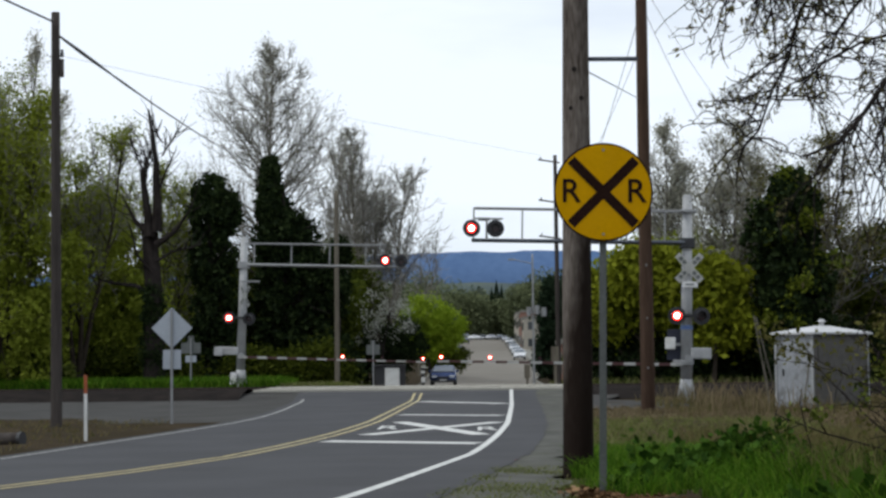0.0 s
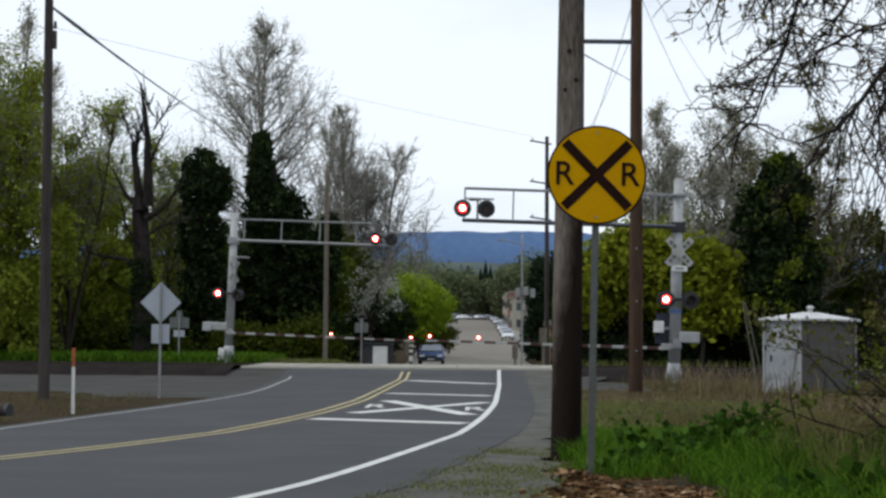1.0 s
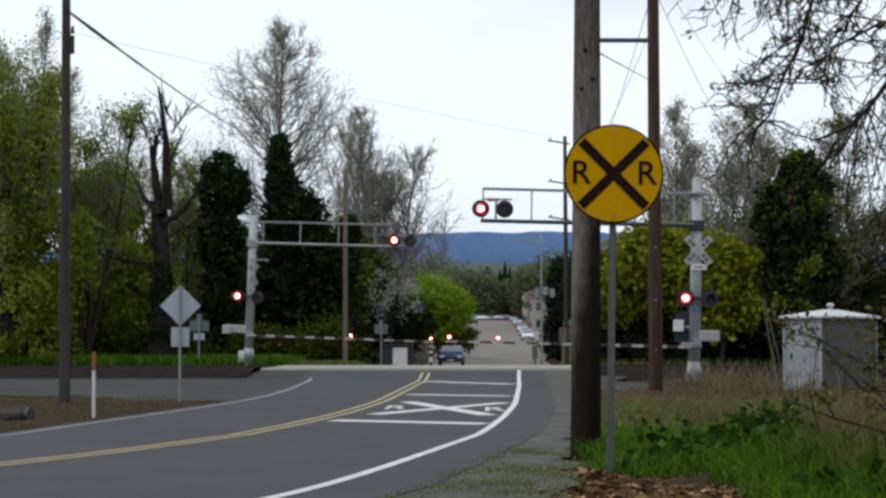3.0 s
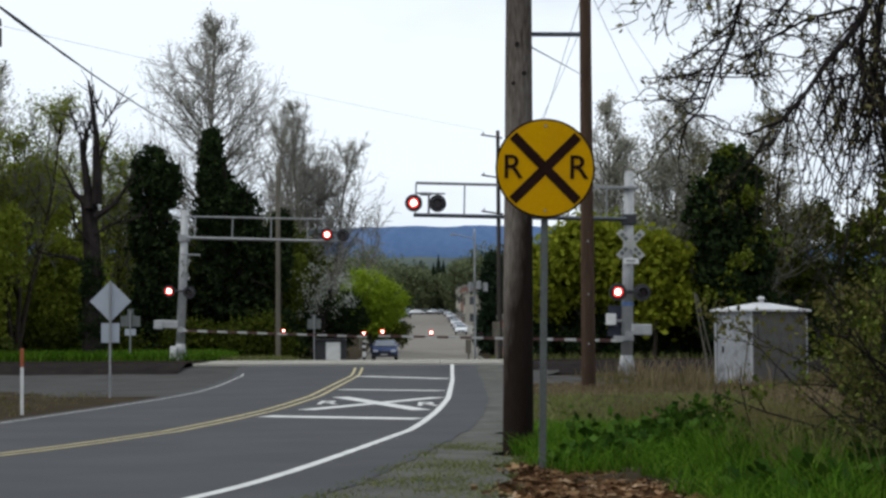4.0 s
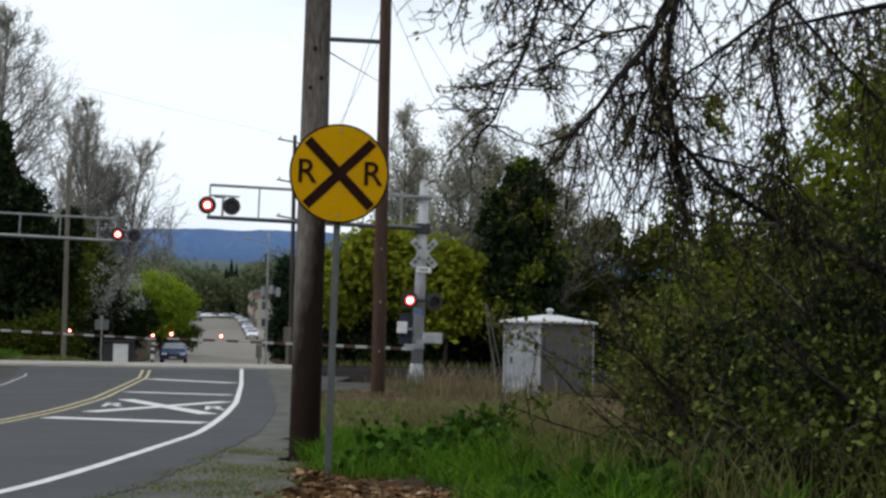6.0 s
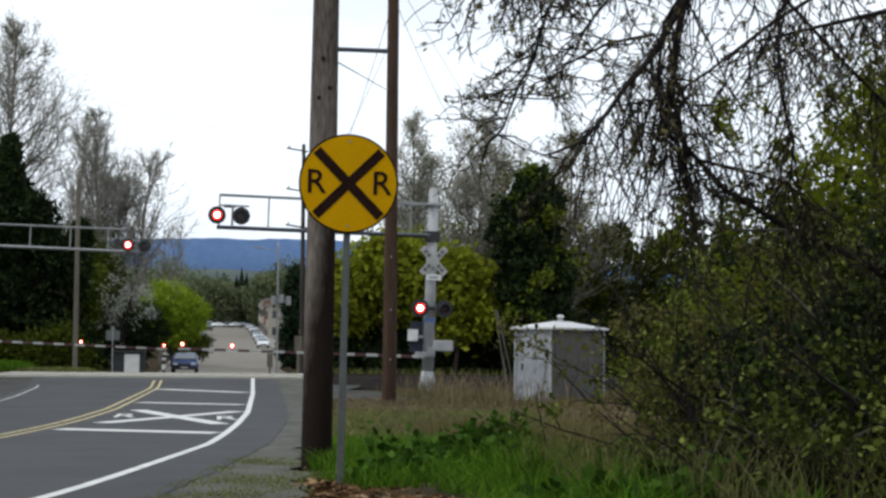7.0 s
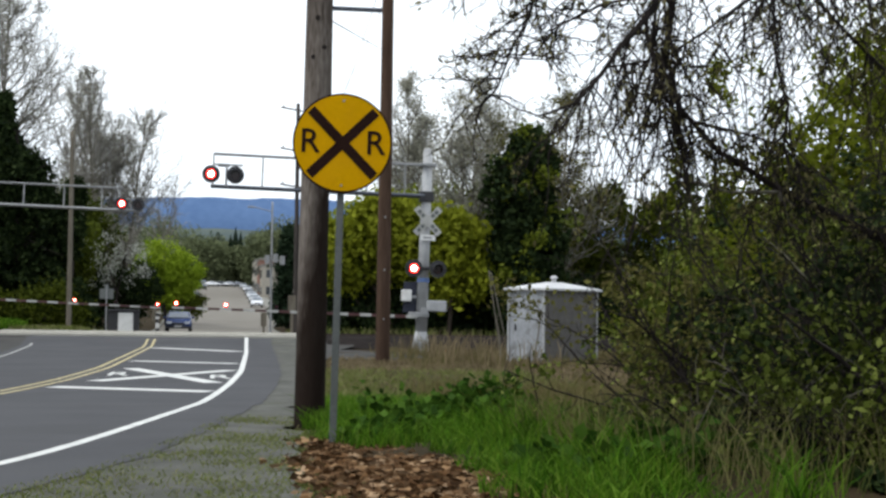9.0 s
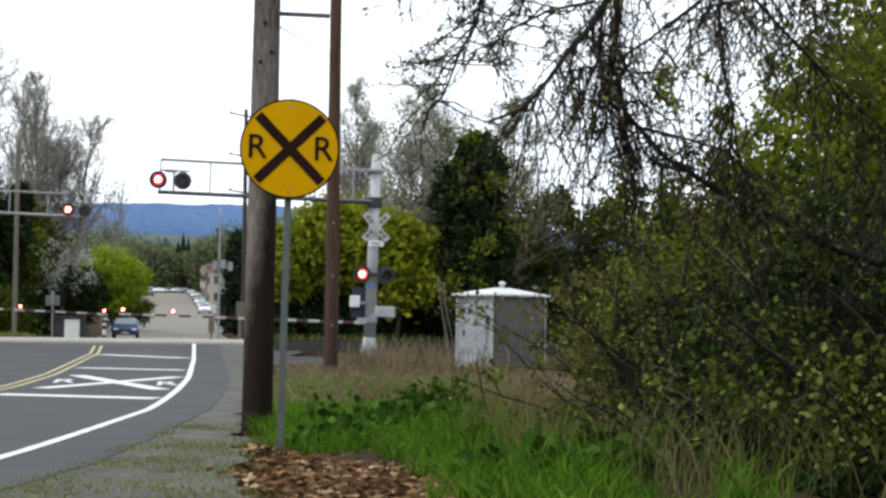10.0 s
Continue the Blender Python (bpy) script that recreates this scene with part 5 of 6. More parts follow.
def ivy_column(x, y, z, seed, lobes, label, per=5200, light=0.0, trunk_r=0.3, top=6):
    rng = np.random.default_rng(seed)
    t = thing("ivy_covered_tree", x, y, z, label, "tree")
    segs = []
    limb(rng, segs, (0, 0, -0.1), (0, 0, 1), top, trunk_r, trunk_r * 0.5, 8, 0.02, 0.02)
    for lx, ly, lz, rx, ry, rz in lobes:
        for _ in range(10):
            e = np.array([lx, ly, lz]) + rng.normal(size=3) * [rx, ry, rz] * 0.5
            st = np.array([0, 0, max(0.5, min(top - 0.3, lz - 0.6))])
            limb(rng, segs, st, e - st, np.linalg.norm(e - st), 0.07, 0.02, 3, 0.08, 0.02)
    link_mesh("trunk", *tubes(segs, 6), BARK_DARK, t, "", True)
    c = clump_cloud(rng, lobes, per, 150, 0.22)
    c[:, 2] = np.maximum(c[:, 2], 0.05)
    link_mesh("crown", *leaf_mesh(rng, c, 0.26, 0.75), LEAF_IVY_SHADE, t, "dense dark ivy leaves")
    if light:
        c = clump_cloud(rng, [(a, b - 0.2, d, e * 1.03, f * 1.03, g * 1.03) for a, b, d, e, f, g in lobes], int(per * light), 15, 0.26)
        link_mesh("young_growth", *leaf_mesh(rng, np.maximum(c, [-99, -99, 0.05]), 0.2, 0.6, 0.3), LEAF_IVY_LIGHT, t, "hanging yellow-green leaves")
    return t


ivy_column(-15.2, 95, 0, 41, [(0.1, 0, 10.0, 1.45, 1.3, 1.7), (-0.1, 0, 7.4, 1.3, 1.2, 2.0), (0.1, 0, 4.6, 1.2, 1.2, 2.2), (-0.1, 0, 1.9, 1.3, 1.3, 2.0)], "ivy-covered tree trunk, a dark leafy column", top=10.5)
ivy_column(-12.4, 104, -0.2, 42, [(-0.75, 0, 12.4, 0.45, 0.5, 1.9), (-0.6, 0, 10.8, 0.9, 0.8, 1.4), (0.3, 0, 9.3, 1.9, 1.3, 1.5), (0.2, 0, 8.0, 2.0, 1.4, 2.0), (0.9, 0, 5.6, 2.9, 1.6, 2.6), (1.3, 0, 2.4, 2.9, 1.8, 2.4), (-0.6, 0, 4.2, 1.6, 1.5, 2.6), (2.6, 0, 6.4, 1.6, 1.0, 2.0)], "dark ivy-clad tree with a pointed top", per=5600, top=12)
ivy_column(-9.3, 108, -0.3, 43, [(0, 0, 1.5, 1.7, 1.2, 1.7), (0.1, 0, 8.6, 0.45, 0.45, 0.9)], "dark ivy-clad trunk with a tufted top", per=2600, top=9.2, trunk_r=0.18)


def woods(items):
    for k, (name, x, y, z, lobes, label, leaf, per, size) in enumerate(items):
        leafy_tree(name, x, y, z, 100 + k, lobes, label, "tree" if name == "tree" else "shrub", leaf, BARK, per_lobe=per, leaf_size=size, trunk=(0.14, 2.0) if name == "tree" else (0.06, 0.5), stems=1 if name == "tree" else 3, clumps=90)


woods([
    ("tree", -22.5, 80, 0, [(0, 0, 9.0, 2.4, 2, 2.6), (-1.0, 0, 10.8, 1.6, 1.5, 2.0), (-2.0, 0, 6.5, 2.4, 2, 2.6), (1.6, 0, 6.0, 2.2, 2, 2.4), (0, -1, 3.0, 3.0, 2, 2.6)], "yellow-green willow in early leaf", LEAF_WILLOW, 5580, 0.238),
    ("tree", -27.0, 84, 0, [(0, 0, 10.4, 2.4, 2, 2.8), (1.8, 0, 8.8, 2.0, 2, 2.4), (0.6, 0, 6.0, 2.8, 2, 2.8), (-1, 0, 3.0, 3.2, 2, 2.6)], "yellow-green willow in early leaf", LEAF_WILLOW, 5890, 0.238),
    ("tree", -19.4, 88, 0, [(-0.6, 0, 8.4, 1.8, 1.6, 2.0), (0.2, 0, 6.0, 2.2, 2, 2.2), (0.6, 0, 3.8, 2.2, 2, 2.2), (-0.8, 0, 2.2, 2.4, 2, 2.0)], "olive-green young tree beside the snag", LEAF_WILLOW, 5580, 0.238),
    ("tree", -13.6, 112, 0, [(0, 0, 6.5, 2.6, 2, 2.4), (-3, 0, 5.4, 2.4, 2, 2.6), (3.0, 0, 4.4, 2.4, 2, 2.6), (0, -1, 2.6, 4.0, 2, 2.4)], "olive-green thicket tree behind the ivy", LEAF_OLIVE, 5580, 0.28),
    ("tree", -16.2, 104, 0, [(0, 0, 5.4, 2.0, 2, 2.2), (-1.0, 0, 3.0, 2.4, 2, 2.4)], "olive-green young tree in the thicket", LEAF_OLIVE, 5270, 0.252),
    ("tree", -18.8, 105, 0, [(0, 0, 7.0, 2.2, 2, 2.6), (0.4, 0, 3.6, 2.6, 2, 2.6)], "olive-green young tree in the thicket", LEAF_OLIVE, 5270, 0.252),
    ("tree", -11.2, 128, -0.4, [(0, 0, 8.6, 2.2, 2, 2.0), (1.6, 0, 6.2, 2.2, 2, 2.2), (-1, 0, 5.4, 2.4, 2, 2.4)], "olive-brown budding tree beyond the tracks", LEAF_OLIVE, 3410, 0.238),
    ("shrub", -11.6, 91, 0, [(-0.8, 0, 0.9, 1.8, 1.2, 1.1), (1.2, 0, 0.9, 1.4, 1.0, 1.0)], "low green bushes under the trees", LEAF_OLIVE, 4030, 0.224),
    ("shrub", -8.9, 92, -0.1, [(0, 0, 1.1, 1.1, 0.9, 1.2), (0.7, 0, 0.7, 0.8, 0.8, 0.8)], "rounded olive-green bush by the grey pole", LEAF_OLIVE, 4650, 0.21),
    ("shrub", -17.8, 86, 0, [(-1.6, 0, 1.0, 2.0, 1.2, 1.2), (1.6, 0, 0.8, 1.8, 1.0, 0.9)], "low green bushes beyond the tracks", LEAF_OLIVE, 4030, 0.224),
    ("shrub", -23.5, 82, 0, [(-1.6, -1, 1.1, 2.2, 1.2, 1.3), (1.8, -1, 0.9, 2.0, 1.0, 1.0)], "low dark bushes beyond the tracks", LEAF_HEDGE, 4030, 0.224),
])
# white-flowering tree, dark evergreen, bright round tree
leafy_tree("flowering_tree", -7.2, 116, 0.1, 61, [(-0.5, 0, 4.9, 1.7, 1.4, 1.2), (1.0, 0, 4.2, 1.4, 1.2, 1.4), (-1.2, 0, 3.4, 1.3, 1.2, 1.2)], "small tree in white blossom", "tree", LEAF_BLOSSOM, BARK_DARK, per_lobe=640, clumps=40, clump_r=0.24, leaf_size=0.15, trunk=(0.1, 2.2))
leafy_tree("shrub", -6.9, 119, -0.4, 62, [(0, 0, 2.2, 2.0, 1.4, 2.2), (1.2, 0, 3.0, 1.5, 1.2, 1.8), (-1.8, 0, 2.4, 1.6, 1.2, 2.0)], "dark evergreen bush under the blossom", "shrub", LEAF_IVY_SHADE, BARK_DARK, per_lobe=4200, clumps=110, clump_r=0.25, leaf_size=0.2, trunk=(0.1, 0.8), stems=2)
leafy_tree("tree", -4.9, 150, -0.3, 63, [(-0.6, 0, 5.3, 2.2, 2, 1.9), (1.2, 0, 4.4, 1.8, 1.8, 1.7), (-1.8, 0, 4.2, 1.8, 1.8, 1.9), (0, 0, 3.4, 2.4, 1.8, 1.5)], "round street tree in bright yellow-green leaf", "tree", LEAF_BRIGHT, BARK_DARK, per_lobe=7000, clumps=120, clump_r=0.3, leaf_size=0.2, trunk=(0.16, 1.9))
leafy_tree("tree", -4.6, 158, -0.3, 64, [(0, 0, 2.6, 2.4, 1.8, 1.6), (1.0, 0, 1.6, 2.0, 1.8, 1.2)], "dark lower tree behind the bright one", "tree", LEAF_OLIVE, BARK_DARK, per_lobe=4200, clumps=90, clump_r=0.3, leaf_size=0.22, trunk=(0.16, 1.2))


for k, (x, y, h) in enumerate(((5.5, 146, 8.6), (6.2, 170, 9.6), (8.4, 176, 10.4), (10.6, 178, 9.0))):
    leafy_tree("tree", x, y, float(height(x, y)), 240 + k, [(0, 0, h * 0.8, 0.8, 0.8, h * 0.18), (0.2, 0, h * 0.52, 1.3, 1.1, h * 0.24), (-0.1, 0, h * 0.24, 1.5, 1.2, h * 0.24)], "dark evergreen tree beside the street", "tree", LEAF_CONIFER, BARK_DARK, per_lobe=2200, clumps=60, clump_r=0.3, leaf_size=0.34, trunk=(0.14, 1.0))
leafy_tree("tree", 13.6, 46.5, 0.0, 66, [(0, 0, 2.6, 1.7, 1.6, 1.3), (-0.8, -0.6, 1.5, 1.4, 1.4, 1.3), (1.6, 0, 2.2, 1.8, 1.7, 1.5)], "olive-green leafing tree beside the shed", "tree", LEAF_OLIVE, BARK_DARK, per_lobe=4200, clumps=70, clump_r=0.3, leaf_size=0.13, trunk=(0.12, 1.6))


# ---- trees on the other side of the street ----
def conifer(x, y, z, h, r, seed):
    rng = np.random.default_rng(seed)
    t = thing("conifer", x, y, z, "dark green conifer behind the street", "tree")
    link_mesh("trunk", *tubes([(0, 0, -0.1, 0, 0, h, 0.2, 0.03)], 6), BARK_DARK, t, "", True)
    n = 6000
    u = rng.uniform(0, 1, n) ** 0.7
    lay = u + rng.uniform(-0.02, 0.02, n)
    rad = r * (1 - u * 0.0) * (1 - lay) * np.sqrt(rng.uniform(0.15, 1, n)) * (0.8 + 0.25 * rng.uniform(0, 1, n))
    a = rng.uniform(0, 6.283, n)
    c = np.stack([rad * np.cos(a), rad * np.sin(a), h * 0.08 + lay * h * 0.92 - rad * 0.25], 1)
    link_mesh("crown", *leaf_mesh(rng, c, 0.4, 0.3, 0.2), LEAF_CONIFER, t)


for k, (x, y, h, r) in enumerate(((1.8, 620, 19, 4.6), (3.6, 626, 22, 5.2), (5.4, 620, 20, 4.8), (16, 625, 23, 5.5))):
    conifer(x, y, float(height(x, y)), h, r, 200 + k)


def far_woods():
    """Tree masses either side of the far street, in leaf tones paled for haze."""
    rng = np.random.default_rng(71)
    cs = []
    for x, y, h, r in [(-12, 190, 7, 4), (-16, 210, 9, 5), (-10, 240, 6, 3.5), (-14, 280, 9, 5), (-12, 340, 10, 5), (-20, 400, 14, 8), (-14, 480, 13, 7), (-10, 560, 12, 6), (-22, 620, 18, 10), (-8, 720, 16, 8), (4, 760, 15, 8), (14, 720, 18, 9), (22, 640, 20, 10), (-34, 300, 14, 8), (-44, 360, 18, 10), (24, 380, 16, 8), (30, 480, 20, 10), (-30, 760, 24, 14), (40, 760, 26, 14), (-3, 560, 11, 6), (4, 565, 10, 5), (10, 555, 13, 6), (16, 560, 14, 6), (0, 900, 20, 12), (-20, 950, 26, 14), (24, 920, 26, 14)]:
        z, h = float(height(x, y)), h * (1.35 if y > 500 else 1.0)
        n = rng.normal(size=(2400, 3))
        n /= np.linalg.norm(n, axis=1, keepdims=True)
        cs.append(np.array([x, y, z + h * 0.5]) + n * [r, r, h * 0.52] * rng.uniform(0.5, 1.05, (2400, 1)))
    c = np.concatenate(cs)
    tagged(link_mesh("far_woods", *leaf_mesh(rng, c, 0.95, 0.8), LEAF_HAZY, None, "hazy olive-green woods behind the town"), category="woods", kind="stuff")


far_woods()


def distant_woods():
    """Wooded slopes under the ridge, with haze put into their leaf colour."""
    rng = np.random.default_rng(77)
    cs = []
    for k in range(90):
        y = rng.uniform(820, 1420)
        x, h, r = rng.uniform(-0.32, 0.45) * y, rng.uniform(18, 30), rng.uniform(14, 30)
        n = rng.normal(size=(420, 3))
        n /= np.linalg.norm(n, axis=1, keepdims=True)
        cs.append(np.array([x, y, 8 + (y - 800) * 0.052 + h * 0.3]) + n * [r, r, h * 0.5] * rng.uniform(0.6, 1.05, (420, 1)))
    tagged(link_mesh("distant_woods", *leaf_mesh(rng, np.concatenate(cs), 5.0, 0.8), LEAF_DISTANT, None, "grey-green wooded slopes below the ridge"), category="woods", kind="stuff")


distant_woods()


def thicket_wall(x0, x1, y0, y1, tall, n, seed, label, size=0.5):
    """A deep mass of leaves that closes the view beyond the tracks; two unseen ones block sky light."""
    rng = np.random.default_rng(seed)
    x, y = rng.uniform(x0, x1, n), rng.uniform(y0, y1, n)
    top = tall * (0.72 + 0.4 * np.array([noise.noise((a * 0.22, seed, 0)) + 0.6 * noise.noise((a * 0.8, seed, 4)) for a in x]))
    z = top * rng.uniform(0, 1, n) ** 0.8
    ob = link_mesh("thicket", *leaf_mesh(rng, np.stack([x, y, z + height(x, y)], 1), size, 0.6, 0.3), LEAF_OLIVE, None, label)
    tagged(ob, category="thicket", kind="stuff")


thicket_wall(-62, -8.5, 114, 126, 9.5, 42000, 3, "deep olive-green thicket beyond the tracks")
thicket_wall(4.8, 60, 98, 108, 6.6, 70000, 7, "deep olive-green thicket beyond the tracks")
# two leaf masses out of view, added to cut the low sky light
thicket_wall(-34, 44, -30, -20, 15.0, 30000, 11, "olive-green wood that closes the road behind", 0.8)
thicket_wall(5.4, 14, -20, 9.5, 7.0, 36000, 13, "tall hedge that runs on along the verge", 0.45)
bare_tree(10.4, 92, 0, 51, 13.3, 0.25, 2.9, "small budding tree with pale twigs", BARK_PALE, TWIG_GREY, n_main=70, n_side=8, n_twig=5, trunk_r=0.13, forks=3, rise=1.0, leaf=LEAF_BUD, leaf_size=0.13, leaf_n=3)
bare_tree(12.6, 86, 0, 52, 12.6, 0.25, 3.2, "budding tree with pale spreading twigs", BARK_PALE, TWIG_GREY, n_main=76, n_side=8, n_twig=5, trunk_r=0.15, forks=3, rise=0.8, leaf=LEAF_BUD, leaf_size=0.13, leaf_n=3)
bare_tree(16.0, 84, 0, 53, 12.0, 0.25, 3.4, "budding tree with pale spreading twigs", BARK_PALE, TWIG_GREY, n_main=76, n_side=8, n_twig=5, trunk_r=0.15, forks=3, rise=0.8, leaf=LEAF_TAWNY, leaf_size=0.13, leaf_n=2)
ivy_column(13.95, 79.5, 0, 54, [(0.35, 0, 9.1, 0.85, 0.9, 0.9), (0.3, 0, 8.2, 1.2, 1.2, 1.2), (-0.2, 0, 7.0, 1.7, 1.4, 1.8), (0.2, 0, 4.8, 1.8, 1.5, 2.2), (0, 0, 2.4, 2.0, 1.6, 2.4)], "ivy-covered tree with hanging yellow-green shoots", per=5200, light=0.28, top=8.5)
woods([
    ("tree", 7.4, 81, 0, [(0, 0, 5.0, 1.7, 1.4, 1.7), (-1.6, 0, 4.0, 1.3, 1.3, 1.7), (1.5, 0, 4.4, 1.6, 1.4, 1.8)], "yellow-green leafing tree behind the signal", LEAF_SUNNY, 4400, 0.33),
    ("tree", 12.2, 88, 0, [(0, 0, 6.4, 2.0, 1.6, 1.8), (-2.6, 0, 6.0, 1.8, 1.4, 1.7), (2.4, 0, 5.6, 1.8, 1.4, 1.8)], "pale green budding tree behind the ivy", LEAF_WILLOW, 3600, 0.24),
    ("tree", 10.5, 80, 0, [(0, 0, 4.6, 1.5, 1.3, 1.5), (0.6, 0, 3.0, 1.6, 1.3, 1.3)], "yellow-green leafing tree behind the signal", LEAF_SUNNY, 4000, 0.34),
    # darkest leaf tones put the shade under the trees into these shrubs
    ("shrub", 8.6, 82, 0, [(-2.2, 0, 1.2, 1.8, 1.2, 1.4), (0, 0, 1.3, 1.9, 1.2, 1.5), (2.4, 0, 1.3, 2.0, 1.2, 1.5)], "undergrowth beyond the tracks, coloured dark for its shade", LEAF_IVY_SHADE, 5580, 0.238),
    ("shrub", 14.6, 82, 0, [(-2.2, 0, 1.4, 1.8, 1.2, 1.6), (0, 0, 1.3, 1.9, 1.2, 1.5), (2.4, 0, 1.5, 2.0, 1.2, 1.7)], "undergrowth beyond the tracks, coloured dark for its shade", LEAF_IVY_SHADE, 5580, 0.238),
    ("tree", 17.5, 88, 0, [(0, 0, 6.0, 2.2, 2, 2.2), (2.6, 0, 5.6, 2.4, 2, 2.4), (0, -1, 3.2, 3.4, 2, 2.4)], "olive-green tree in young leaf", LEAF_OLIVE, 4960, 0.252),
    ("tree", 24.5, 88, 0, [(0, 0, 6.4, 2.6, 2, 2.4), (3.0, 0, 5.2, 2.6, 2, 2.4), (0, -1, 3.0, 3.8, 2, 2.4), (7, 0, 5, 3, 2, 3)], "olive-green tree in young leaf", LEAF_OLIVE, 4960, 0.28),
    ("tree", 10.2, 24.5, 0.1, [(0, 0, 4.2, 1.5, 1.3, 1.4), (1.0, 0, 2.8, 1.6, 1.3, 1.3), (-1.2, 0, 2.0, 1.3, 1.2, 0.9), (0.4, 0, 5.4, 1.0, 1.0, 1.2)], "yellow-green young tree behind the hedge", LEAF_YOUNG, 2900, 0.119),
    ("tree", 8.2, 20.2, 0.1, [(0, 0, 3.0, 1.4, 1.0, 1.2), (-0.9, 0, 2.4, 1.0, 1.0, 1.1), (1.0, 0, 2.6, 1.3, 1.0, 1.4), (0.5, 0, 4.2, 1.0, 1.0, 0.9), (-1.5, 0, 1.7, 0.9, 0.9, 0.9)], "yellow-green leafy young tree behind the hedge", LEAF_YOUNG, 4200, 0.10),
    ("tree", 12.4, 26.0, 0.05, [(0, 0, 4.4, 1.6, 1.3, 1.5), (0.6, 0, 2.6, 1.8, 1.3, 1.5), (0, 0, 6, 1.0, 1, 1.3)], "olive-green young tree behind the hedge", LEAF_YOUNG, 2900, 0.126),
])

# ---- the near hedge and the overhanging tree ----
def thicket(x, y, seed, w, h, label, stems=46, leaves=5200, leaf_size=0.068, leaf=None, arch=0.5):
    """A tangled shrub: arching stems with side twigs and small leaves along them."""
    rng = np.random.default_rng(seed)
    z = float(height(x, y))
    t = thing("shrub", x, y, z, label, "shrub", "hedge beside the path")
    segs, tips = [], []
    for _ in range(stems):
        foot = (rng.normal() * w * 0.3, rng.normal() * w * 0.25, -0.05)
        d = (rng.normal() * 0.45, rng.normal() * 0.4, 1)
        pts = limb(rng, segs, foot, d, h * rng.uniform(0.6, 1.25), rng.uniform(0.009, 0.028), 0.005, 9, 0.14, -0.05 * arch)
        for q, dd, rr in pts[2:]:
            for _k in range(2):
                tw = limb(rng, segs, q, dd + rng.normal(size=3) * 0.8, rng.uniform(0.15, 0.55), 0.005, 0.002, 3, 0.25, 0.0)
                tips += [p[0] for p in tw]
    tagged(link_mesh("branchwork", *tubes(segs, 4), BARK_DARK, t, "dark tangled stems"), kind="stuff")
    tips = np.array(tips)
    chosen = tips[rng.integers(0, len(tips), max(60, len(tips) // (6 if h > 3 else 16)))]
    leaves = int(leaves * 0.75)
    c = chosen[rng.integers(0, len(chosen), leaves)] + rng.normal(size=(leaves, 3)) * rng.uniform(0.03, 0.13, (leaves, 1))
    c[:, 2] = np.maximum(c[:, 2], 0.02)
    # some right-hand shrubs get the darkest leaves to stand for canopy shade
    link_mesh("foliage", *leaf_mesh(rng, c, leaf_size, 0.62, 0.2), leaf or (LEAF_HEDGE if x < 5.8 or seed % 3 == 0 else LEAF_IVY_SHADE), t, "small green leaves")
    return t


for k, (x, y, w, h, n) in enumerate(((5.1, 13.6, 1.4, 1.8, 6500), (5.9, 13.4, 1.5, 2.1, 7500), (6.7, 13.8, 1.6, 2.3, 7500), (5.4, 15.2, 1.6, 2.15, 7000), (6.5, 15.6, 1.7, 2.6, 8000), (7.6, 15.2, 1.8, 2.7, 8000), (6.0, 17.6, 1.9, 2.1, 5500), (7.8, 18.0, 2.0, 2.5, 6000), (4.7, 12.5, 0.9, 0.9, 3200), (5.2, 12.0, 1.0, 1.0, 4200), (5.7, 11.8, 1.0, 1.2, 4200), (6.4, 12.1, 1.2, 1.4, 4200), (5.4, 11.3, 0.8, 0.7, 3200), (6.0, 11.4, 0.9, 1.0, 3600))):
    thicket(x, y, 300 + k, w, h, "tangled green shrub with dark stems beside the path", 46, n)


for k, (x, y, w, h, n) in enumerate(((4.35, 15.9, 0.6, 1.7, 2600), (4.6, 14.8, 0.7, 1.8, 3600), (5.0, 16.4, 0.9, 2.0, 4200))):
    thicket(x, y, 330 + k, w, h, "thin brownish-green shrub at the end of the hedge", 13, n, 0.06, LEAF_TAWNY, 0.4)


for k, (x, y, w, h, n) in enumerate(((9.1, 20.5, 1.0, 4.7, 13000), (10.3, 21.6, 1.2, 6.0, 16000), (7.9, 19.8, 1.0, 3.7, 11000))):
    thicket(x, y, 340 + k, w, h, "tall shrub in fresh yellow-green spring leaf behind the hedge", 40, n, 0.085, LEAF_YOUNG, 0.3)


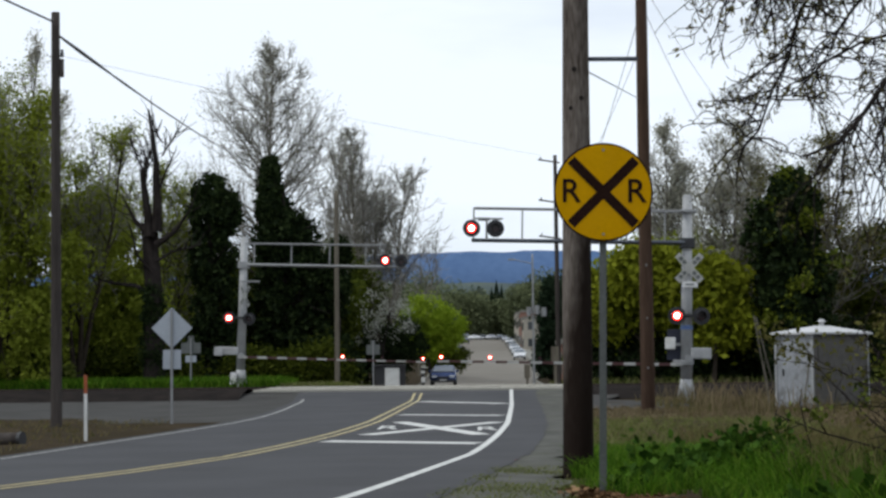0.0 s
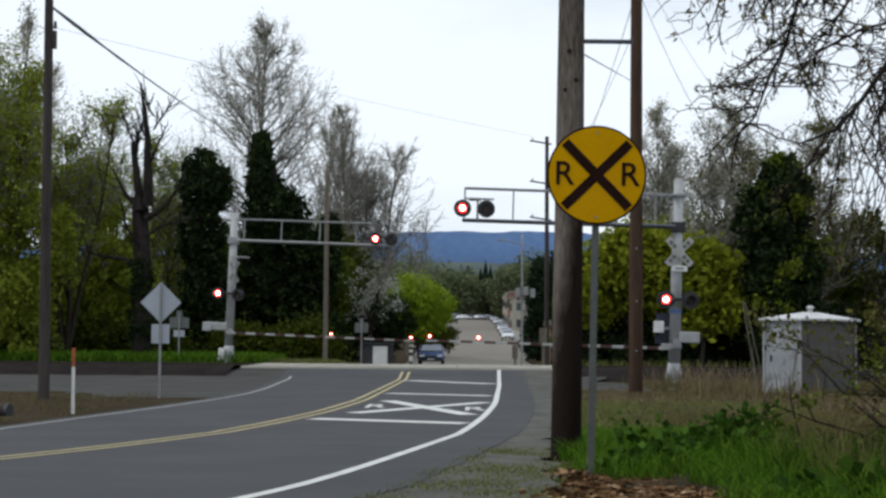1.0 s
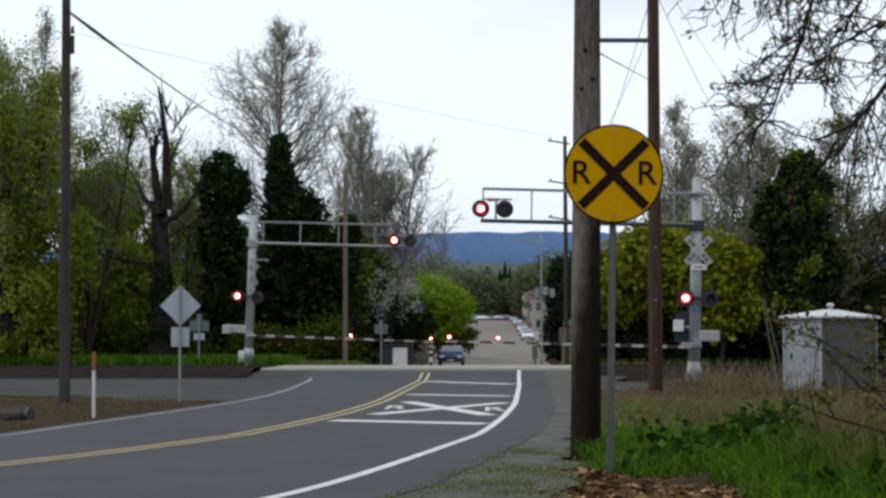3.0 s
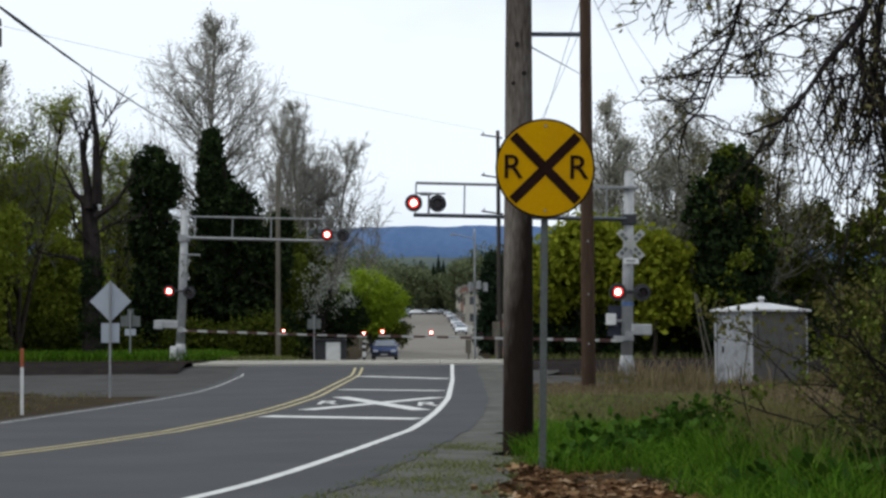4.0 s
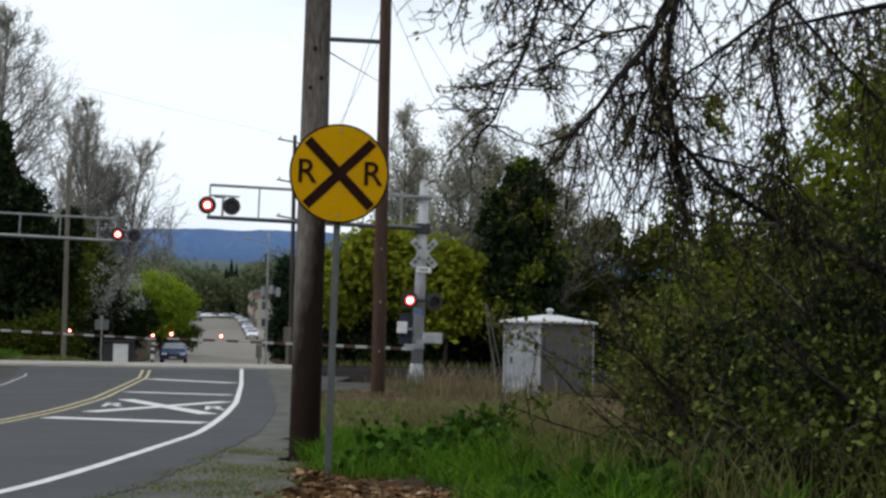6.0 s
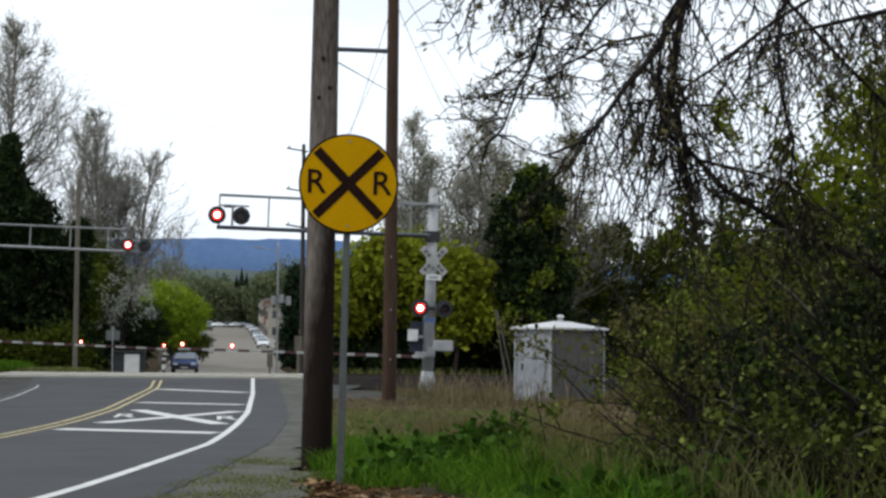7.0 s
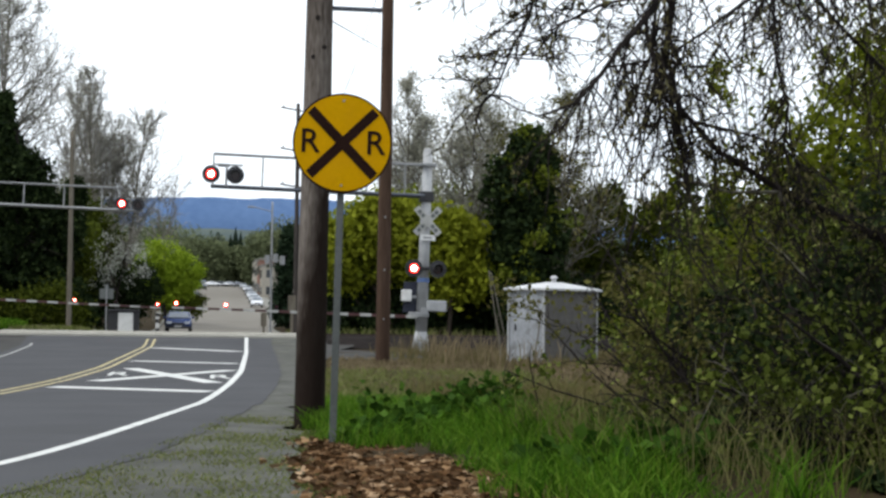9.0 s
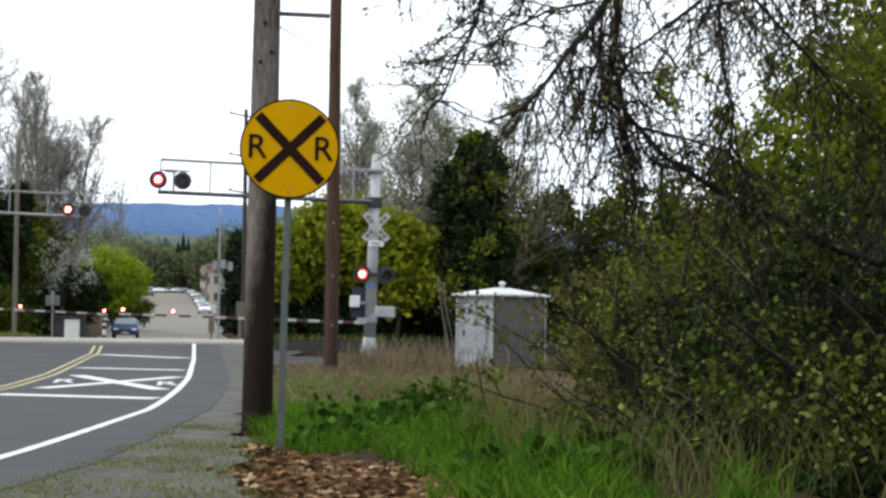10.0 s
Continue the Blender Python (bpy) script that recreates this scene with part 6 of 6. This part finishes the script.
# near-black leaves added in the hedge gaps to stand for deep shade
def hedge_shade_fill():
    rng = np.random.default_rng(44)
    n = 26000
    x, y = rng.uniform(4.4, 9.6, n), rng.uniform(14.2, 18.5, n)
    top = 1.25 + 0.45 * (x - 4.4) / 2 + 0.35 * np.array([noise.noise((a * 1.1, b * 0.5, 2)) for a, b in zip(x, y)])
    z = top * rng.uniform(0, 1, n)
    keep = x > 4.2 + (y - 14) * 0.12
    c = np.stack([x, y, z + height(x, y)], 1)[keep]
    x, y = rng.uniform(4.8, 8.2, 9000), rng.uniform(12.9, 14.6, 9000)
    low = np.stack([x, y, height(x, y) + rng.uniform(0, 1, 9000) * (0.55 + 0.35 * (x - 4.8))], 1)
    x2, y2 = rng.uniform(4.3, 7.0, 9000), rng.uniform(10.8, 13.2, 9000)
    foot = np.stack([x2, y2, height(x2, y2) + rng.uniform(0, 1, 9000) * (0.18 + 0.26 * (x2 - 4.3))], 1)
    c = np.concatenate([c, low[x > 4.9 + 0.3 * (14.4 - y)], foot])
    x3, y3 = rng.uniform(3.2, 5.0, 16000), rng.uniform(12.3, 16.5, 16000)
    m3 = np.array([noise.noise((a * 1.6, b * 0.9, 5.0)) for a, b in zip(x3, y3)])
    edge = np.stack([x3, y3, height(x3, y3) + rng.uniform(0, 1, 16000) * (0.12 + 0.30 * (x3 - 3.2) + 0.5 * np.clip(m3, 0, 1))], 1)
    c = np.concatenate([c, edge[(m3 > -0.12) & (x3 > 3.3 + 0.5 * m3)]])
    tagged(link_mesh("undergrowth", *leaf_mesh(rng, c, 0.13, 0.6), LEAF_IVY_SHADE, None, "dark tangled undergrowth inside the hedge"), category="undergrowth", kind="stuff")


hedge_shade_fill()


def overhanging_tree():
    rng = np.random.default_rng(83)
    t = thing("overhanging_tree", 6.6, 12.6, float(height(6.6, 12.6)), "bare-limbed tree with drooping twigs and catkins over the verge", "tree")
    ox, oy, oz = t.location
    segs, twig, tips = [], [], []
    limb(rng, segs, (0, 0, -0.1), (-0.03, -0.02, 1), 6.0, 0.17, 0.10, 8, 0.03, 0.02)

    def path(pts, r0, r1):
        p = np.array(pts, float) - [ox, oy, oz]
        for k in range(len(p) - 1):
            segs.append((*p[k], *p[k + 1], r0 + (r1 - r0) * k / (len(p) - 1), r0 + (r1 - r0) * (k + 1) / (len(p) - 1)))
        return p

    main = path([(6.55, 12.6, 1.75), (5.33, 12.3, 2.01), (4.94, 12.3, 2.13), (4.59, 12.3, 2.30), (4.11, 12.3, 2.5), (3.60, 12.2, 2.77), (3.27, 12.1, 3.08), (3.16, 12.0, 3.41), (3.2, 12.0, 3.7)], 0.034, 0.012)
    second = path([(6.5, 12.6, 5.0), (4.9, 12.1, 4.9), (3.7, 11.7, 4.5), (3.11, 11.5, 4.0), (2.86, 11.3, 3.6), (2.62, 11.1, 3.34), (2.46, 11.0, 3.13), (2.28, 10.9, 2.93), (2.04, 10.8, 2.83)], 0.036, 0.008)
    path([(6.6, 12.5, 0.5), (5.6, 12.1, 0.75), (4.84, 12.0, 0.95), (4.45, 12.0, 1.28), (4.09, 12.0, 1.54), (3.8, 12.0, 1.75)], 0.028, 0.007)
    path([(6.6, 12.5, 1.2), (5.9, 12.0, 1.35), (5.3, 11.9, 1.5), (4.9, 11.9, 1.8), (4.7, 11.9, 2.2)], 0.024, 0.006)
    path([(6.6, 12.5, 0.9), (5.9, 11.9, 0.7), (5.4, 11.7, 0.8), (4.9, 11.6, 0.7)], 0.02, 0.006)
    pale_from = len(segs)
    path([(4.08, 12.2, 2.41), (4.06, 12.2, 2.48), (3.69, 12.2, 2.47), (3.39, 12.2, 2.54), (3.18, 12.2, 2.66)], 0.016, 0.007)
    pale_segs = segs[pale_from:]
    del segs[pale_from:]
    crest = path([(6.5, 12.6, 5.6), (5.6, 12.2, 5.3), (4.6, 11.9, 4.9), (3.6, 11.6, 4.75), (2.6, 11.3, 4.4), (2.0, 11.1, 4.12), (1.65, 11.0, 3.95)], 0.03, 0.007)
    outer = path([(3.0, 11.45, 4.55), (2.35, 11.3, 4.25), (2.10, 11.2, 3.83), (2.01, 11.2, 3.51), (1.90, 11.2, 3.30), (1.82, 11.2, 3.07), (1.76, 11.2, 2.98)], 0.016, 0.005)
    hanging = path([(3.9, 11.9, 4.75), (3.42, 11.95, 4.5), (3.25, 12.0, 4.12), (3.17, 12.0, 3.63), (3.16, 12.0, 3.42), (3.22, 12.0, 3.20), (3.27, 12.0, 3.0)], 0.034, 0.012)
    beside = path([(3.6, 11.8, 4.65), (3.30, 11.8, 4.3), (3.05, 11.8, 3.9), (3.0, 11.8, 3.5), (3.05, 11.8, 3.15)], 0.022, 0.007)
    curl = path([(5.0, 12.4, 4.8), (4.3, 12.3, 4.5), (4.05, 12.3, 4.09), (4.04, 12.3, 3.62), (4.10, 12.3, 3.33), (4.16, 12.3, 3.12), (4.12, 12.3, 2.74), (4.04, 12.3, 2.57)], 0.018, 0.006)
    slant = path([(3.8, 12.5, 4.6), (4.30, 12.6, 4.16), (4.71, 12.6, 3.74), (4.94, 12.6, 3.53), (5.31, 12.6, 3.19), (5.63, 12.6, 2.94)], 0.018, 0.009)
    hook = path([(3.40, 12.2, 2.98), (3.75, 12.2, 2.91), (4.09, 12.2, 2.82), (4.20, 12.2, 2.70), (4.18, 12.2, 2.59)], 0.012, 0.005)
    cross = path([(2.62, 11.5, 3.25), (3.11, 11.9, 3.39), (3.40, 11.9, 3.58), (3.90, 11.9, 3.97), (4.6, 12.0, 4.4)], 0.007, 0.014)
    spray = path([(2.85, 11.3, 3.72), (2.50, 11.15, 3.62), (2.20, 11.0, 3.45), (1.98, 10.9, 3.22)], 0.012, 0.005)
    fan = path([(3.0, 11.5, 4.45), (2.62, 11.35, 4.05), (2.38, 11.25, 3.75), (2.25, 11.2, 3.5)], 0.014, 0.005)
    high = path([(6.5, 12.6, 4.6), (5.9, 12.9, 4.5), (5.3, 12.8, 4.3), (4.6, 12.6, 4.1), (3.9, 12.4, 3.9)], 0.04, 0.008)

    def drape(p, n, down, ln):
        """Long strands that hang from a limb, with a few short twigs each."""
        for _ in range(n):
            k = rng.integers(0, len(p) - 1)
            q = p[k] + (p[k + 1] - p[k]) * rng.uniform(0, 1)
            d = unit(rng.normal(size=3) * [0.8, 0.6, 0.5] + np.array([-0.2, 0, -down]))
            side = limb(rng, twig, q, d, ln * rng.uniform(0.4, 1.25), 0.0075, 0.0032, 8, 0.17, -0.07 * down)
            for w, wd, _r in side[1:]:
                if rng.uniform() < 0.75:
                    tw = limb(rng, twig, w, wd + rng.normal(size=3) * 0.75, rng.uniform(0.07, 0.26), 0.004, 0.0024, 3, 0.3, -0.05)
                    tips.extend(x[0] for x in tw)

    for p, n, down, ln in ((second[3:-1], 34, 1.3, 0.8), (crest[3:], 80, 0.7, 0.55), (outer, 50, 0.5, 0.45), (spray, 22, 0.3, 0.42), (fan, 24, 0.4, 0.42), (hanging, 44, 2.2, 1.3), (beside, 26, 2.2, 1.3), (curl, 50, 1.3, 0.8), (slant, 70, 1.2, 0.9), (hook, 26, 0.9, 0.6), (cross, 40, 1.3, 1.0), (high, 90, 1.1, 0.9), (main[1:], 90, 0.1, 0.55)):
        drape(p, n, down, ln)
    link_mesh("trunk", *tubes(segs, 8), BARK_DARK, t, "dark bare limbs", True)
    link_mesh("dead_branch", *tubes(pale_segs, 6), BARK_PALE, t, "pale barkless dead branch", True)
    tagged(link_mesh("fine_branchwork", *tubes(twig, 3), BARK_DARK, t, "fine drooping twigs"), kind="stuff")
    tp = np.array(tips)
    c = tp[rng.integers(0, len(tp), 6500)] + rng.normal(size=(6500, 3)) * 0.012
    tagged(link_mesh("catkin_growth", *leaf_mesh(rng, c, 0.05, 0.32, 1.4), LEAF_CATKIN, t, "hanging olive-brown catkins and buds"), kind="stuff")


overhanging_tree()


def cane(x, y, seed, reach, rise, mat):
    """A bare arching cane."""
    rng = np.random.default_rng(seed)
    t = thing("bramble_cane", x, y, float(height(x, y)), "bare arching cane leaning out of the hedge", "cane", "canes in the hedge")
    f = np.linspace(0, 1, 14)
    pts = np.stack([reach * f ** 1.2 + 0.06 * np.sin(f * 5 + seed), 0.12 * np.sin(f * 4 + seed), rise * (1.2 * f - 0.3 * f ** 3) + 0.03 * np.sin(f * 9 + seed * 2) - 0.04 * (f == 0)], 1)
    link_mesh("stem", *hose(pts, 0.008 - 0.005 * f, 5), mat, t, "", True)
    for k in (4, 6, 8, 10):
        d = rng.normal(size=3) * [0.25, 0.2, 0.2] + [0, 0, 0.12]
        link_mesh("side_twig", *hose([pts[k], pts[k] + d * 0.5, pts[k] + d + [0, 0, -0.04]], [0.005, 0.004, 0.002], 4), mat, t)


for k, (x, y, reach, rise) in enumerate(((4.9, 12.6, -0.9, 1.3), (5.6, 12.2, -0.7, 1.7), (5.2, 12.0, 0.8, 1.4), (6.1, 12.0, -1.0, 1.5), (4.4, 13.2, -0.6, 1.2), (5.8, 12.4, 0.7, 1.9), (4.8, 12.2, 0.5, 0.9), (6.4, 12.1, -0.8, 1.1), (5.4, 12.6, -1.3, 2.0), (4.2, 14.0, -0.7, 0.9), (4.25, 12.0, 0.5, 0.9), (4.1, 12.4, 0.45, 1.1), (4.6, 11.8, -0.6, 0.8), (4.9, 11.9, 0.7, 1.3), (5.2, 11.9, -0.9, 1.2), (4.5, 12.9, 0.9, 1.5), (3.9, 12.8, 0.35, 0.8), (4.4, 11.7, 0.25, 0.7), (5.3, 12.1, 0.6, 1.7), (3.7, 13.4, 0.4, 1.0))):
    cane(x, y, 500 + k, reach, rise, BARK_PALE if k % 3 else BARK_DARK)


# ---- grasses and litter ----
def scatter(rng, n, x0, x1, y0, y1, keep=None):
    x, y = rng.uniform(x0, x1, n), rng.uniform(y0, y1, n)
    m = np.array([noise.noise((a * 1.3, b * 0.9, 9.0)) for a, b in zip(x, y)])
    k = np.ones(n, bool) if keep is None else keep(x, y, m)
    return np.stack([x[k], y[k], height(x[k], y[k]) - 0.02], 1)


def grass(name, seed, roots, h, w, mat, label, lean=0.35):
    rng = np.random.default_rng(seed)
    ob = link_mesh(name, *blade_mesh(rng, roots, h, w, lean), mat, None, label)
    return tagged(ob, category="grass", kind="stuff")


rng = np.random.default_rng(90)
gr = lambda y: smooth_line(GRAVEL_RIGHT, y)
grass("grass", 1, scatter(rng, 34000, 1.0, 5.6, 10.0, 27, lambda x, y, m: (x > gr(y) + 0.25 + m * 0.5 + 1.15 * (y < 16.2) * (x < 2.3)) & (x < 3.45 + 0.10 * (y - 13)) & (m > -0.5 + 0.4 * (x > 3.2))), 0.22, 0.014, GRASS_GREEN, "lush green grass on the verge")
grass("grass", 2, scatter(rng, 11000, 2.6, 5.2, 10.0, 21, lambda x, y, m: (m > 0.1) & (x < 4.0 + 0.08 * (y - 13))), 0.38, 0.014, GRASS_GREEN, "long green grass at the foot of the hedge", 0.3)
grass("dry_grass", 3, scatter(rng, 14000, 3.0, 8.2, 14, 30, lambda x, y, m: (m < 0.25) & (x > 3.2)), 0.40, 0.012, GRASS_BROWN, "tall dry straw-coloured grass", 0.22)
grass("dry_grass", 4, scatter(rng, 26000, 1.8, 16, 30, 62, lambda x, y, m: (x > gr(y) + 0.3 + m) & ((y < 50.5 + m) | (x > 9.0 - 0.30 * (y - 50)))), 0.14, 0.03, GRASS_DRY, "dry straw-coloured grass by the tracks", 0.3)
grass("dry_grass", 5, scatter(rng, 9000, 5.0, 13, 44, 58, lambda x, y, m: m > 0.05), 0.27, 0.025, GRASS_BROWN, "tall dry weeds round the signal and shed", 0.2)
grass("dry_grass", 13, scatter(rng, 1600, 5.6, 8.6, 42, 57, lambda x, y, m: m > 0.12), 0.72, 0.028, GRASS_DRY, "pale dead weeds round the signal foot", 0.2)
grass("grass", 6, scatter(rng, 12000, 1.4, 7, 24, 40, lambda x, y, m: x > gr(y) + 0.3), 0.18, 0.022, GRASS_MIX, "patchy pale green grass")
grass("grass", 7, scatter(rng, 52000, -2.5, 1.6, 9.0, 24, lambda x, y, m: (x > smooth_line(EDGE_RIGHT, y) + 0.8) & (m + rng.normal(size=len(x)) * 0.26 > -0.02 + 0.03 * np.clip(y - 16, 0, 9)) & (x < gr(y) + 0.5)), 0.035, 0.012, GRASS_MIX, "sparse weeds in the gravel", 0.5)
grass("grass", 8, scatter(rng, 30000, -34, -9.5, 77.4, 86), 0.45, 0.05, GRASS_GREEN, "green grass bank beyond the tracks", 0.35)
grass("grass", 9, scatter(rng, 9000, -9.5, -6.6, 78, 130), 0.22, 0.05, GRASS_MIX, "rough grass strip beside the street", 0.35)
grass("grass", 10, scatter(rng, 9000, 4.7, 16, 78, 130), 0.3, 0.05, GRASS_MIX, "rough grass strip beside the street", 0.35)
grass("dry_grass", 11, scatter(rng, 5000, -22, -8, 28, 45, lambda x, y, m: (x < smooth_line(EDGE_LEFT, y) - 0.7) & (m > -0.2)), 0.11, 0.02, GRASS_BROWN, "sparse dry grass on the dirt verge", 0.4)


grass("dry_grass", 12, scatter(rng, 2300, 2.6, 6.4, 10.6, 16.5, lambda x, y, m: (x > 3.0 + 0.1 * (14 - y)) & (x < 4.9)), 0.6, 0.010, GRASS_STRAW, "pale straw stalks standing before the hedge", 0.22)


def weed(x, y, seed, w, h, n, label):
    """A broad-leaved weed clump."""
    rng = np.random.default_rng(seed)
    t = thing("weed", x, y, float(height(x, y)), label, "weed", "bramble clumps on the verge")
    segs, c = [], []
    for _ in range(26):
        pts = limb(rng, segs, (rng.normal() * w * 0.25, rng.normal() * w * 0.25, 0), (rng.normal() * 0.6, rng.normal() * 0.6, 1), h * rng.uniform(0.6, 1.2), 0.006, 0.003, 5, 0.15, -0.03)
        c += [p[0] for p in pts]
    c = np.array(c)
    tagged(link_mesh("stalk_growth", *tubes(segs, 3), LEAF_HEDGE, t), kind="stuff")
    k = c[rng.integers(0, len(c), n)] + rng.normal(size=(n, 3)) * 0.07
    k[:, 2] = np.maximum(k[:, 2], 0.02)
    tagged(link_mesh("foliage", *leaf_mesh(rng, k, 0.115, 0.8, 0.1), LEAF_BRAMBLE, t, "broad green leaves"), kind="stuff")


for k, (x, y, w, h) in enumerate(((2.75, 20.6, 1.3, 0.5), (3.35, 21.2, 1.4, 0.52), (3.1, 20.2, 1.2, 0.42), (2.5, 19.8, 0.8, 0.25), (4.2, 19.5, 0.9, 0.3), (1.5, 17.3, 0.4, 0.14), (1.9, 18.2, 0.5, 0.16), (3.3, 12.6, 0.7, 0.3), (2.6, 13.6, 0.5, 0.16), (3.2, 16.5, 0.7, 0.22), (4.0, 12.9, 0.7, 0.35), (3.8, 13.6, 0.7, 0.32))):
    weed(x, y, 400 + k, w, h, 620, "low bramble clump with broad green leaves")


def leaf_litter():
    rng = np.random.default_rng(95)
    p = scatter(rng, 9000, 0.3, 3.0, 9.5, 17.9, lambda x, y, m: np.abs(x - (1.27 + (17.5 - y) * 0.05)) < 0.34 + (17.5 - y) * 0.085 + m * 0.4 + rng.normal(size=len(x)) * 0.12)
    p[:, 2] += 0.03 + rng.uniform(0, 0.03, len(p))
    v, f = leaf_mesh(rng, p, 0.095, 0.75, 0.0, 0.55)
    c = np.repeat(p, 4, 0)
    v[:, 2] = c[:, 2] + (v[:, 2] - c[:, 2]) * 0.5
    tagged(link_mesh("leaf_litter", v, f, LEAF_DEAD, None, "brown dead leaves lying on the path"), category="leaves", kind="stuff")


leaf_litter()


def stalk(x, y, h, lean, mat, label, r=0.012):
    t = thing("dead_stalk", x, y, float(height(x, y)), label, "stalk", lean=lean)
    rng = np.random.default_rng(int(x * 100))
    segs = []
    pts = limb(rng, segs, (0, 0, -0.05), (0, 0, 1), h, r, r * 0.4, 7, 0.05, 0.0)
    for q, d, rr in pts[3:]:
        limb(rng, segs, q, d + rng.normal(size=3) * 0.5, h * 0.18, r * 0.4, r * 0.2, 3, 0.1, 0.02)
    link_mesh("stem", *tubes(segs, 4), mat, t)


stalk(3.55, 18.4, 0.95, (0, -12), BARK_DARK, "dark dead stalk standing in the grass")
stalk(8.2, 44.5, 1.6, (0, -4), BARK_PALE, "pale dead stalk by the shed", 0.03)
stalk(7.5, 46.0, 1.3, (0, 6), BARK_PALE, "pale dead stalk by the shed", 0.025)
for k, (x, y, h, a) in enumerate(((4.5, 13.2, 1.1, 14), (5.0, 12.8, 0.9, -20), (5.4, 12.7, 1.2, 9), (4.0, 13.8, 0.9, -9), (5.9, 12.9, 1.4, -14), (4.8, 14.0, 1.2, 4))):
    stalk(x, y, h, (6 * (k % 3 - 1), a), BARK_PALE, "pale bent dead stem in the hedge", 0.009)
